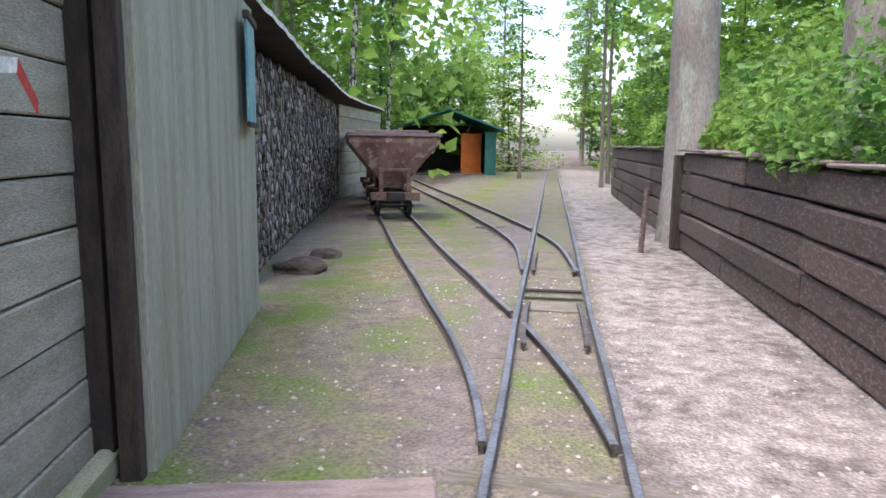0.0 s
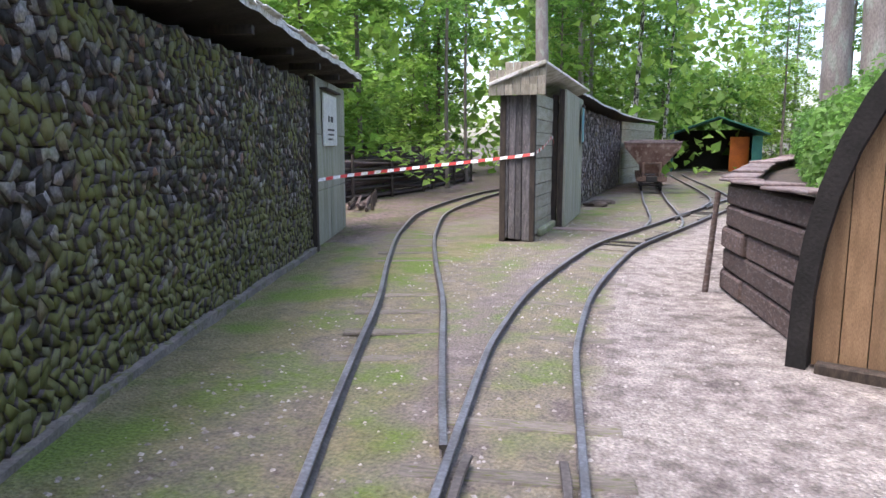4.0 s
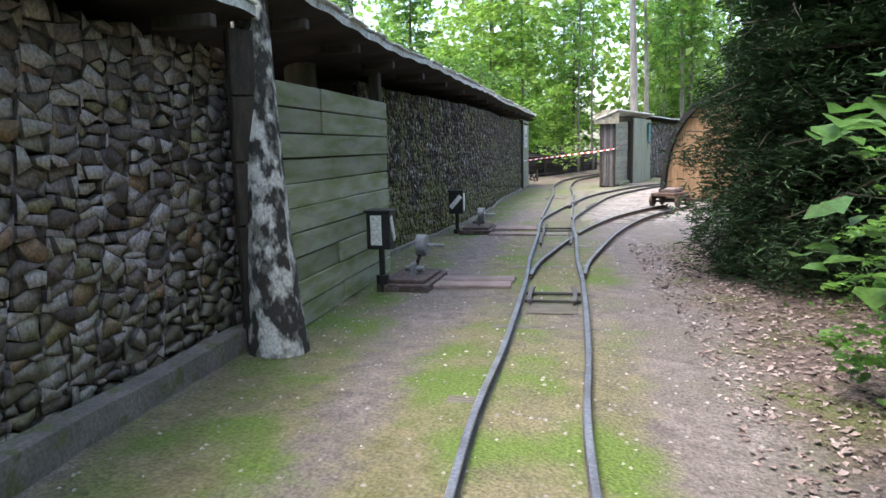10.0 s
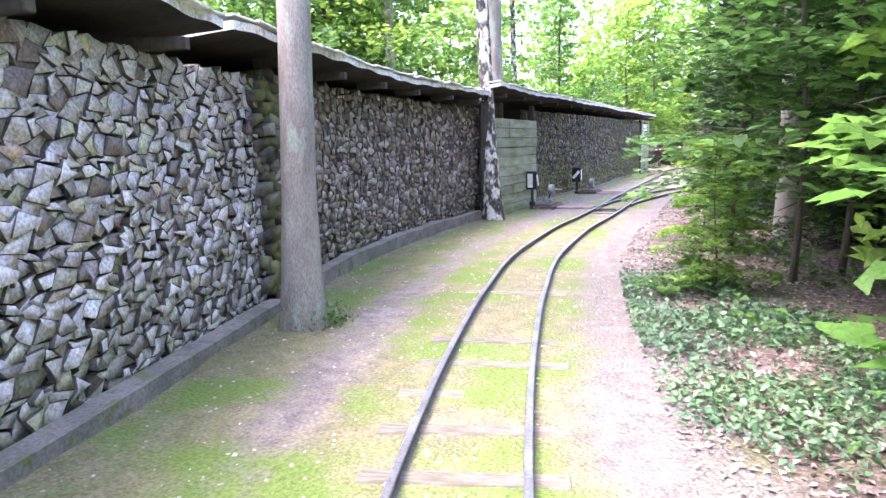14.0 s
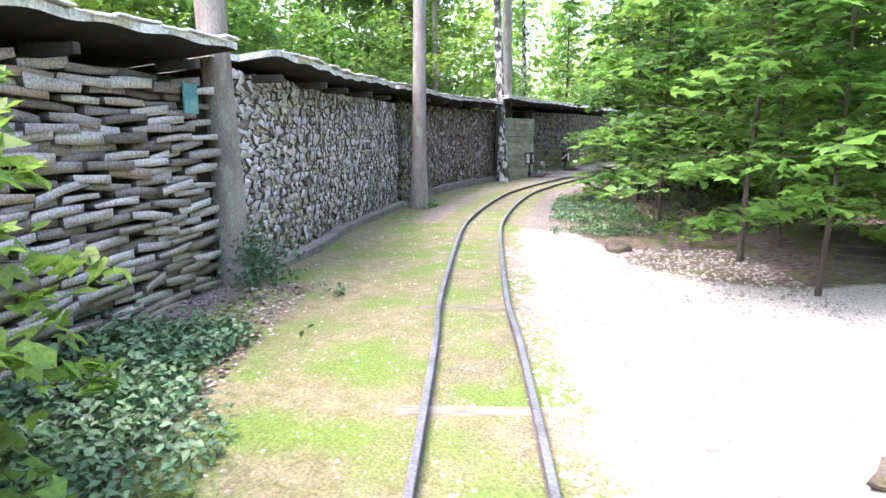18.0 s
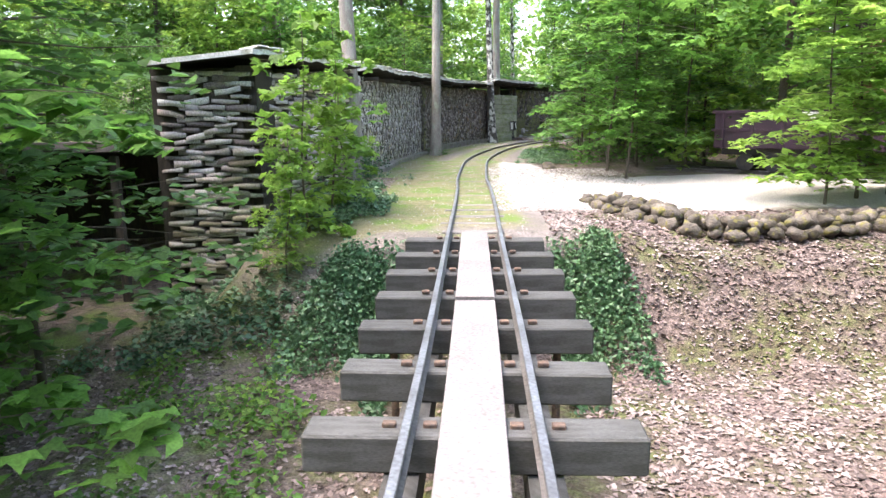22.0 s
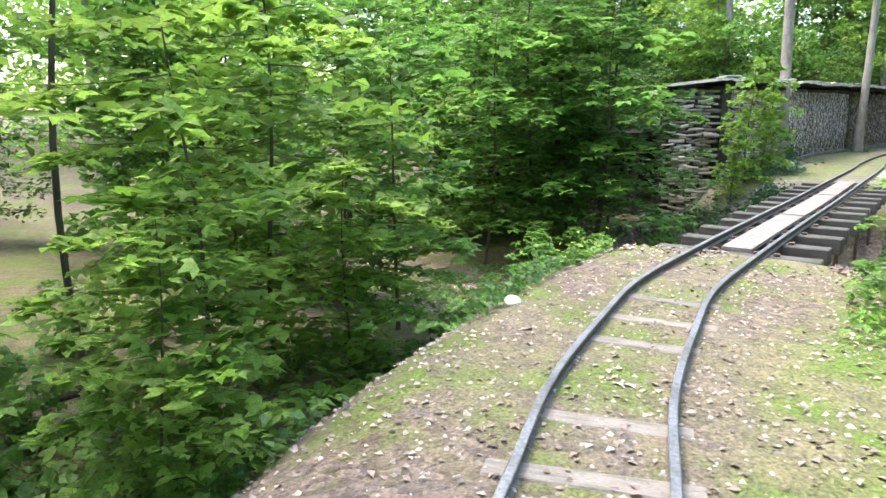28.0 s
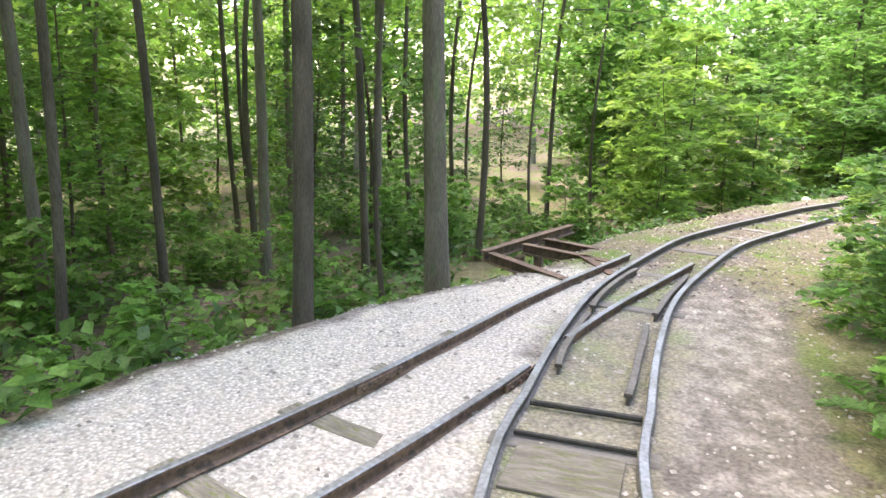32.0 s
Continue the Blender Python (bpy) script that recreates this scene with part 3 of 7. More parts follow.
def log_material(name, tones, island, mossy=0.55):
    """Weathered sawn ends: a tone for each piece, rings and grain."""
    m = bpy.data.materials.new(name)
    m.use_nodes = True
    n, ln = m.node_tree.nodes, m.node_tree.links
    bsdf = n["Principled BSDF"]
    bsdf.inputs["Roughness"].default_value = 0.9
    src = n.new("ShaderNodeNewGeometry").outputs["Random Per Island"] if island else n.new("ShaderNodeObjectInfo").outputs["Random"]
    ramp = n.new("ShaderNodeValToRGB")
    ramp.color_ramp.elements.remove(ramp.color_ramp.elements[1])
    ramp.color_ramp.elements[0].color = (*tones[0][1], 1)
    for at, c in tones[1:]:
        ramp.color_ramp.elements.new(at).color = (*c, 1)
    ln.new(src, ramp.inputs[0])
    geo = n.new("ShaderNodeNewGeometry")
    fine = n.new("ShaderNodeTexNoise")
    fine.inputs["Scale"].default_value, fine.inputs["Detail"].default_value = 45, 5
    ln.new(geo.outputs["Position"], fine.inputs["Vector"])
    moss = n.new("ShaderNodeTexNoise")
    moss.inputs["Scale"].default_value = 1.7
    ln.new(geo.outputs["Position"], moss.inputs["Vector"])
    lum = n.new("ShaderNodeMapRange")
    lum.inputs["From Min"].default_value, lum.inputs["From Max"].default_value = 0.3, 0.7
    lum.inputs["To Min"].default_value, lum.inputs["To Max"].default_value = 0.55, 1.35
    ln.new(fine.outputs["Fac"], lum.inputs["Value"])
    hsv = n.new("ShaderNodeHueSaturation")
    ln.new(ramp.outputs[0], hsv.inputs["Color"])
    ln.new(lum.outputs[0], hsv.inputs["Value"])
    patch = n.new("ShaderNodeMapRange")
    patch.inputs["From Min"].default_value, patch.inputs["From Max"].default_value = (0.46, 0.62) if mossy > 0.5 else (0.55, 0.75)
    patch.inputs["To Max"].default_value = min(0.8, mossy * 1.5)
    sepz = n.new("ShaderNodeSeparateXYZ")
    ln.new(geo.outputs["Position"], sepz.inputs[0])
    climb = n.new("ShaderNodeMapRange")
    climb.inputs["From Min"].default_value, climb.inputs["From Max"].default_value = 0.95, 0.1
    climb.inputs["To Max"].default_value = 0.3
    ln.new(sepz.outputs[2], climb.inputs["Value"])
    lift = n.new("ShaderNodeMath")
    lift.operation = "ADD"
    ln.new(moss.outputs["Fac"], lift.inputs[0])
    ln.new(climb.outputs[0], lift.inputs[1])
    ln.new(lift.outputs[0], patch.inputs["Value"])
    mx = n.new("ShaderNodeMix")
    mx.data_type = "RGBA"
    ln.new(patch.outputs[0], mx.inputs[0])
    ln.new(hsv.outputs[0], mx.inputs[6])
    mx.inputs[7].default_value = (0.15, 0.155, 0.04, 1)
    ln.new(mx.outputs[2], bsdf.inputs["Base Color"])
    b = n.new("ShaderNodeBump")
    b.inputs["Strength"].default_value, b.inputs["Distance"].default_value = 0.35, 0.01
    ln.new(fine.outputs["Fac"], b.inputs["Height"])
    ln.new(b.outputs[0], bsdf.inputs["Normal"])
    return m




def polyline(pts, step=0.1):
    p = np.array(pts, float)
    run = np.r_[0, np.cumsum(np.hypot(*np.diff(p, axis=0).T))]
    at = np.arange(0, run[-1], step)
    return np.stack([np.interp(at, run, p[:, 0]), np.interp(at, run, p[:, 1])], 1)


def log_arrays(line, z0, z1, w, h, rnd, slab=False):
    """Split logs laid crosswise, their ends towards the track: verts of 12 a log."""
    nrm = normals(line)
    run = np.r_[0, np.cumsum(np.hypot(*np.diff(line, axis=0).T))]
    rows = int((z1 - z0) / h)
    cs, cz = [], []
    for r in range(rows):
        s = np.arange(w * (0.5 + 0.5 * (r % 2)), run[-1] - w * 0.4, w)
        cs.append(s)
        cz.append(np.full(len(s), z0 + (r + 0.5) * h))
    cs, cz = np.concatenate(cs), np.concatenate(cz)
    n = len(cs)
    # six corners, shared by neighbours and shifted alike, so that the pieces fit together
    du, dv = np.array([0, 0.5, 0.5, 0, -0.5, -0.5]) * w, np.array([0.62, 0.38, -0.38, -0.62, -0.38, 0.38]) * h
    gu, gv = cs[:, None] + du, cz[:, None] + dv
    gu, gv = np.round(gu, 3), np.round(gv, 3)
    if slab:
        gv = cz[:, None] + np.array([0.49, 0.46, -0.46, -0.49, -0.46, 0.46]) * h
    if slab:
        gu = gu + rnd.uniform(-0.16, 0.16, (n, 1)) * w + rnd.uniform(-0.04, 0.04, (n, 6)) * w
        gv = gv + rnd.uniform(-0.2, 0.2, (n, 6)) * h + rnd.uniform(-0.2, 0.2, (n, 1)) * h + rnd.normal(0, 0.22, (n, 1)) * h * np.array([0, 1, 1, 0, -1, -1])
    else:
        gu = gu + 0.42 * w * np.sin(gu * 127.1 + gv * 311.7)
        gv = gv + 0.42 * h * np.sin(gu * 269.5 + gv * 183.3)
    if not slab:
        # split pieces are wedges: one or two corners fall onto the next one
        pick = rnd.integers(0, 6, (n, 2))
        rows_ = np.arange(n)
        for q, share in ((0, 0.5), (1, 0.15)):
            go = rnd.random(n) < share
            a_, b_ = pick[:, q], (pick[:, q] + 1) % 6
            pull = rnd.uniform(0.2, 0.6, n) * go
            gu[rows_, a_] += (gu[rows_, b_] - gu[rows_, a_]) * pull
            gv[rows_, a_] += (gv[rows_, b_] - gv[rows_, a_]) * pull
    mu, mv = gu.mean(1, keepdims=True), gv.mean(1, keepdims=True)
    shrink = np.where(rnd.random((n, 1)) < (0.08 if slab else 0.22), rnd.uniform(0.66, 0.88, (n, 1)), rnd.uniform(0.92, 1.02, (n, 1)))
    u, v = (gu - mu) * shrink, (gv - mv) * shrink * rnd.uniform(*((0.84, 1.2) if slab else (0.87, 1.06)), (n, 1))
    cs, cz = mu[:, 0], mv[:, 0]
    cx, cy = np.interp(cs, run, line[:, 0]), np.interp(cs, run, line[:, 1])
    nx, ny = np.interp(cs, run, nrm[:, 0]), np.interp(cs, run, nrm[:, 1])
    ln = np.hypot(nx, ny)
    nx, ny = nx / ln, ny / ln
    proud = rnd.normal(0.0, 0.022 if slab else 0.012, (n, 1)).clip(-0.1, 0.1)
    tilt_u, tilt_v = rnd.uniform(-0.09, 0.09, (n, 1)), rnd.uniform(-0.1, 0.08, (n, 1))
    if slab:
        tilt_u, tilt_v = tilt_u * 0.5, tilt_v * 0.8
    front = proud + tilt_u * u + tilt_v * v
    ring = lambda d, k: np.stack([cx[:, None] + ny[:, None] * u * k + nx[:, None] * d, cy[:, None] - nx[:, None] * u * k + ny[:, None] * d, cz[:, None] + v * k], -1)
    # along the stack is the turned normal
    verts = np.concatenate([ring(front, 1.0), ring(np.full_like(front, -0.16), 1.0)], 1)
    return verts, np.stack([cx, cy, cz], 1)


LOG_FACES = np.array([(0, 1, 2, 3), (0, 3, 4, 5)] + [(i, i + 6, (i + 1) % 6 + 6, (i + 1) % 6) for i in range(6)])


def log_stack(pts, z0, z1, depth, label, seed, w=0.125, h=0.1, singles=None, setback=0.0, mats=(), slab=False):
    rnd = np.random.default_rng(seed)
    line = polyline(pts)
    m_all, m_one = mats
    if setback:
        line = offset(line, -setback)
    c = line[len(line) // 2]
    st = empty("log_stack", c[0], c[1], z0, label=label, category="log stack", group="roofed log stacks")
    verts, centre = log_arrays(line, z0, z1, w, h, rnd, slab)
    home = np.array([c[0], c[1], z0])
    verts = verts - home
    pick = np.zeros(len(verts), bool)
    if singles is not None:
        order = np.abs(centre[:, 0] - singles[0]) + np.abs(centre[:, 1] - singles[1]) + 0.5 * np.abs(centre[:, 2] - 1.0)
        pick[np.argsort(order)[:240]] = True
    rest = verts[~pick]
    idx = (np.arange(len(rest)) * 12)[:, None, None] + LOG_FACES[None]
    ob = new("log_rest", fast_mesh("log_rest", rest.reshape(-1, 3), idx.reshape(-1, 4), m_all, M_LOGSIDE, (0, 0, 1, 1, 1, 1, 1, 1)))
    ob.parent = st
    tagged(ob, "the rest of the stacked logs", kind="stuff")
    for v in verts[pick]:
        mid = v[:6].mean(0)
        lo = new("log", fast_mesh("log", v - mid, LOG_FACES, m_one, M_LOGSIDE, (0, 0, 1, 1, 1, 1, 1, 1)))
        lo.parent = st
        lo.location = mid
    # dark core added close behind the ends, so that gaps show as shade
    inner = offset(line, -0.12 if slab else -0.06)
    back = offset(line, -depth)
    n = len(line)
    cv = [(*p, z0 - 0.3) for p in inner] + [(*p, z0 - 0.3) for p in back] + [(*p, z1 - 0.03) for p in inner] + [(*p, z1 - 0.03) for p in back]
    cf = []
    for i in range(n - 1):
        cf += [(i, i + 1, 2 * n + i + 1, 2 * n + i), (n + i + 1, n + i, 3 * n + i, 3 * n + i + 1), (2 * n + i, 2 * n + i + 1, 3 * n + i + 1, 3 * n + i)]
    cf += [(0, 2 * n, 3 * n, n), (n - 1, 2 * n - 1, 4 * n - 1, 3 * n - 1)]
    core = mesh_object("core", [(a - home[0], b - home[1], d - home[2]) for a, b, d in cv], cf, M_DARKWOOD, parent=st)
    core["label"] = "dark core added to paint the shade between the logs"
    return st


STACK_A = [(-4.22, -1.35), (-3.95, -2.05), (-2.2, -6.65), (-0.95, -9.45), (0.15, -12.4), (1.0, -15.2), (1.65, -17.3), (1.95, -17.95)]
STACK_B = [(3.5, -21.0), (3.64, -21.45), (3.85, -22.0), (4.62, -23.8), (5.4, -25.3), (6.3, -26.85), (7.1, -28.0), (7.8, -28.92)]
STACK_C = [(7.84, -28.98), (8.4, -29.7), (8.85, -30.3), (9.5, -31.05), (10.35, -32.2), (11.0, -32.95), (12.1, -34.05), (12.95, -35.1), (13.5, -35.95)]
STACK_D = [(13.42, -35.98), (13.6, -36.3), (14.707, -37.745), (15.852, -39.108), (16.842, -40.327)]
STACK_END = [(16.871, -40.276), (15.581, -41.519)]
STACK_E = [(-2.75, 19.6), (-2.35, 11.4), (-2.05, 7.2)]
M_MOSSLOG = (log_material("mossy_log_ends", MOSSY_SHADE_TONES, True, 0.75), log_material("mossy_log_piece", MOSSY_SHADE_TONES, False, 0.75))
M_PALELITLOG = (log_material("pale_lit_log_ends", PALE_LIT_TONES, True, 0.25), log_material("pale_lit_log_piece", PALE_LIT_TONES, False, 0.25))
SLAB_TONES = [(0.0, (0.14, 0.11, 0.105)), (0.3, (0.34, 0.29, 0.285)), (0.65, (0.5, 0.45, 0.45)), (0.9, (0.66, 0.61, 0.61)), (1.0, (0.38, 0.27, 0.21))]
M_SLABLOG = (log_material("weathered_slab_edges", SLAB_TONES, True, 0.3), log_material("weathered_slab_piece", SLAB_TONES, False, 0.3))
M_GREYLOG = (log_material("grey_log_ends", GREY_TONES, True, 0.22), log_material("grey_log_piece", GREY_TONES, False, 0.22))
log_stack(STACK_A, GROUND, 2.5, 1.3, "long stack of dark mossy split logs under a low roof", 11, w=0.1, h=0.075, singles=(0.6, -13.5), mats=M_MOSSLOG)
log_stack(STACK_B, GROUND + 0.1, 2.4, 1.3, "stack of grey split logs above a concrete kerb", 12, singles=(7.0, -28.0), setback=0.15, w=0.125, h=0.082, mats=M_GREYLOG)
log_stack(STACK_C, GROUND, 2.3, 1.3, "stack of pale split logs beside a beech trunk", 13, singles=(9.8, -32.0), setback=0.12, w=0.135, h=0.088, mats=M_PALELITLOG)
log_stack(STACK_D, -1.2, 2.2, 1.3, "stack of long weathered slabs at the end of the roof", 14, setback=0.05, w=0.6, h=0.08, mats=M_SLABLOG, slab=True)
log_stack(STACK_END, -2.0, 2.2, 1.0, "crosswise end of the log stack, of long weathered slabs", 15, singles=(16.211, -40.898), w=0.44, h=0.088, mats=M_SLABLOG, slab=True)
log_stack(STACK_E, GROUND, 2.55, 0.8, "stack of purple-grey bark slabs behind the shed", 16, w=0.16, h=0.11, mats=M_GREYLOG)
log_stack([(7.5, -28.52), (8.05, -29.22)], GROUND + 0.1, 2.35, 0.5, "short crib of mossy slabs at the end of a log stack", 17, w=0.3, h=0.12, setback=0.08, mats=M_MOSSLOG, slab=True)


def ribbon(name, line, inner, outer, z_in, z_out, thick, mat, label, category, kind="", ripple=0.0):
    """A slab that follows a line, from an offset inwards to one outwards."""
    a, b = offset(line, -inner), offset(line, outer)
    n = len(line)
    s = np.arange(n)
    zi = np.broadcast_to(np.asarray(z_in, float), (n,)) + ripple * np.sin(s * 0.9) + 1.4 * ripple * np.sin(s * 0.13)
    zo = np.broadcast_to(np.asarray(z_out, float), (n,)) + ripple * np.sin(s * 0.9) + 1.4 * ripple * np.sin(s * 0.13)
    v = [(*p, z) for p, z in zip(a, zi)] + [(*p, z) for p, z in zip(b, zo)] + [(*p, z + thick) for p, z in zip(a, zi)] + [(*p, z + thick) for p, z in zip(b, zo)]
    f = []
    for i in range(n - 1):
        f += [(i, n + i, n + i + 1, i + 1), (2 * n + i, 2 * n + i + 1, 3 * n + i + 1, 3 * n + i), (n + i, 3 * n + i, 3 * n + i + 1, n + i + 1), (i, i + 1, 2 * n + i + 1, 2 * n + i)]
    f += [(0, 2 * n, 3 * n, n), (n - 1, 2 * n - 1, 4 * n - 1, 3 * n - 1)]
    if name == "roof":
        # undersides and back edges take the colour that holds the eaves' shade
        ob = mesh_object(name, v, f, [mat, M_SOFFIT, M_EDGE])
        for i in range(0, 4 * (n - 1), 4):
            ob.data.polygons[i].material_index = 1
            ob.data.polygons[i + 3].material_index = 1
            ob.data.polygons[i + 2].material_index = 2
    else:
        ob = mesh_object(name, v, f, mat)
    return tagged(ob, label, category, kind=kind)


ROOF_A = polyline([(-5.45, 1.75), (-3.95, -2.05), (-2.2, -6.65), (0.15, -12.4), (2.2, -17.8), (3.75, -21.3)], 0.12)
ROOF_B = polyline([(3.6, -21.35), (5.4, -25.3), (7.1, -28.0), (8.5, -29.9)], 0.12)
ROOF_C = polyline([(8.55, -30.0), (9.5, -31.05), (10.35, -32.2), (11.0, -32.95), (12.1, -34.05), (13.1, -35.3), (13.26, -35.55)], 0.12)
ROOF_D = polyline([(13.6, -36.06), (14.707, -37.745), (17.154, -40.667)], 0.12)
ROOF_E = polyline([(-2.3, 27), (-2.75, 19.6), (-2.35, 11.4), (-2.0, 6.3)], 0.12)
ribbon("roof", ROOF_A, 1.6, 0.3, 2.55, 2.8, 0.075, M_ROOF, "long low roof of weathered sheets over the log stack", "roof", "structure", 0.012)
ribbon("roof", ROOF_B, 1.6, 0.24, 2.4, 2.6, 0.075, M_ROOF, "sagging roof of pale sheets over the log stack", "roof", "structure", 0.012)
ribbon("roof", ROOF_C, 1.6, 0.24, np.linspace(2.35, 2.27, len(ROOF_C)), np.linspace(2.55, 2.45, len(ROOF_C)), 0.075, M_ROOF, "wavy roof edge of pale sheets over the log stack", "roof", "structure", 0.015)
ribbon("roof", ROOF_D, 1.6, 0.24, np.linspace(2.27, 2.2, len(ROOF_D)), np.linspace(2.45, 2.35, len(ROOF_D)), 0.075, M_ROOF, "sagging roof end of pale sheets over the stacked slabs", "roof", "structure", 0.015)
ribbon("roof", polyline([(13.24, -35.52), (13.62, -36.1)], 0.1), 1.6, -0.12, 2.28, 2.41, 0.07, M_ROOF, "notched roof sheet behind a beech trunk", "roof", "structure", 0.0)
ribbon("roof", ROOF_E, 1.2, 0.35, 2.75, 2.75, 0.06, M_ROOF, "low roof over the bark stack behind the shed", "roof", "structure", 0.01)
ribbon("kerb", polyline(STACK_B, 0.3), 0.1, 0.08, GROUND - 0.25, GROUND - 0.25, 0.43, M_CONC, "concrete kerb under the log stack", "kerb", "structure", 0.01)
ribbon("kerb", polyline(STACK_C, 0.3), 0.1, 0.1, GROUND - 0.25, GROUND - 0.25, 0.35, M_CONC, "low concrete kerb under the log stack", "kerb", "structure", 0.01)
ribbon("kerb", polyline(STACK_A, 0.3), 0.05, 0.07, GROUND - 0.25, GROUND - 0.25, 0.31, M_CONC, "low concrete kerb along the wall", "kerb", "structure", 0.01)


def board_wall(name, a, b, z0, z1, rows, mat, label, category="board wall", thick=0.05, seed=3):
    """Horizontal boards from a to b, each a piece of its own."""
    rnd = random.Random(seed)
    length = math.dist(a, b)
    th = empty(name, *a, z0, yaw_of(b[0] - a[0], b[1] - a[1]), label=label, category=category)
    h = (z1 - z0) / rows
    # added dark sheet; stops light leaking between the planks
    part("backing", box(length / 2, -thick * 0.5 - 0.02, (z1 - z0) / 2, length - 0.02, 0.03, z1 - z0 - 0.02, 0.0), M_DARKWOOD, th, "dark sheet added behind the planks to darken their gaps")
    for i in range(rows):
        cuts = [0.0, length * rnd.uniform(0.3, 0.7), length] if length > 2 and rnd.random() < 0.25 else [0.0, length]
        for a_, b_ in zip(cuts, cuts[1:]):
            part("plank", box((a_ + b_) / 2, rnd.uniform(-0.012, 0.012), (i + 0.5) * h, b_ - a_ - rnd.uniform(0.002, 0.012), thick, h - rnd.uniform(0.004, 0.016), 0.008, Matrix.Rotation(rnd.uniform(-0.004, 0.004), 4, "Y")), mat, th)
    return th


board_wall("board_wall", (2.42, -17.95), (3.8, -21.25), GROUND, 2.15, 10, M_BOARD, "mossy green board wall between two log stacks")
# added dark panel that stands for the dark gap beside the birch
board_wall("board_wall", (3.79, -21.28), (3.74, -21.5), GROUND, 2.5, 5, M_DARKWOOD, "narrow dark panel added to close the gap behind the birch trunk")
board_wall("board_wall", (-5.35, 1.4), (-4.2, -1.42), GROUND, 2.6, 3, M_PANEL, "olive grey board panel at the end of the log stack")

# ---- shed by the branch ----
M_SLABEND = material("grey_violet_slab", (0.13, 0.12, 0.125), (0.085, 0.078, 0.08), 5, stretch=(4, 4, 1), vary=0.3, third=(0.18, 0.165, 0.16))
SHED_LEN = 2.15
shed = empty("wood_shed", -1.36, 0.84, GROUND, 94.5, label="narrow grey plank shed with a shingled gable edge and dark posts", category="shed")
for i in range(11):
    part("plank", box(SHED_LEN / 2, 0.02 + 0.004 * (i % 3), 0.16 + i * 0.225, SHED_LEN, 0.045, 0.217 - 0.004 * (i % 2), 0.008), M_GREYBOARD, shed)
for i, (y_, w_, d_) in enumerate(((0.075, 0.13, 0.1), (0.2, 0.1, 0.07), (0.31, 0.11, 0.11), (0.42, 0.09, 0.08))):
    part("end_slab", box(-0.03 - 0.012 * (i % 2), y_, 1.24, d_, w_, 2.46 - 0.03 * i, 0.012, Matrix.Rotation(0.004 * (i - 1.5), 4, "X")), M_SLABEND, shed)
part("post", box(-0.02, -0.03, 1.3, 0.1, 0.09, 2.6), M_DARKWOOD, shed, "dark corner post")
part("post", box(SHED_LEN, -0.04, 1.3, 0.11, 0.1, 2.6), M_DARKWOOD, shed, "dark post")
part("post", box(-0.06, 0.47, 1.25, 0.1, 0.1, 2.5), M_DARKWOOD, shed)
part("back_wall", box(2.6, 0.52, 1.25, 5.2, 0.05, 2.5), M_DARKWOOD, shed)
part("moss_skirt", box(SHED_LEN / 2 + 0.35, -0.05, 0.08, 1.6, 0.1, 0.16, 0.04), M_BOARD, shed, "mossy sill board")
part("roof", box(2.7, 0.2, 2.78, 6.0, 1.0, 0.06, 0.01, Matrix.Rotation(radians(-20), 4, "X")), M_ROOF, shed, "tilted roof of weathered boards")
M_SHINGLE = material("pale_shingles", (0.5, 0.45, 0.36), (0.36, 0.32, 0.25), 5, stretch=(6, 6, 1), vary=0.2)
for r in range(4):
    for c in range(7):
        wdt = 0.95 / 7
        x0 = -0.26 + c * wdt
        top = 2.68 + 0.34 * (1 - (x0 + 0.26) / 0.95) * 1.0
        if 2.46 + r * 0.12 > top:
            continue
        part("shingle", box(-0.2 - 0.014 * (3 - r), x0 + wdt / 2, 2.52 + r * 0.12, 0.016, wdt - 0.008, 0.17, 0.003, Matrix.Rotation(radians(-9), 4, "Y")), M_SHINGLE, shed)
panel = empty("board_panel", -1.3, 3.0, GROUND, yaw_of(-0.35, 3.3), label="tall pale vertical board panel with a blue poster", category="board panel")
for i in range(5):
    part("board", box(0.33 + i * 0.66, 0.004 * (i % 2), 1.35, 0.655, 0.05, 2.7, 0.006), M_PANEL, panel)
part("edge_post", box(-0.05, 0.06, 1.35, 0.07, 0.1, 2.7), M_DARKWOOD, panel)
M_POSTER = material("blue_poster", (0.1, 0.3, 0.42), (0.2, 0.42, 0.45), 3, rough=0.4, bump=0.0)
poster = empty("poster", -1.545, 5.72, 2.0, yaw_of(-0.45, 3.0), label="weathered blue poster on the pale board panel", category="poster")
part("sheet", box(0, -0.045, 0, 0.5, 0.02, 0.78, 0.004), M_POSTER, poster)
part("frame", join(box(0, -0.05, 0.42, 0.58, 0.05, 0.06), box(0, -0.05, -0.41, 0.56, 0.03, 0.04)), M_DARKWOOD, poster, "dark wooden cover strip")

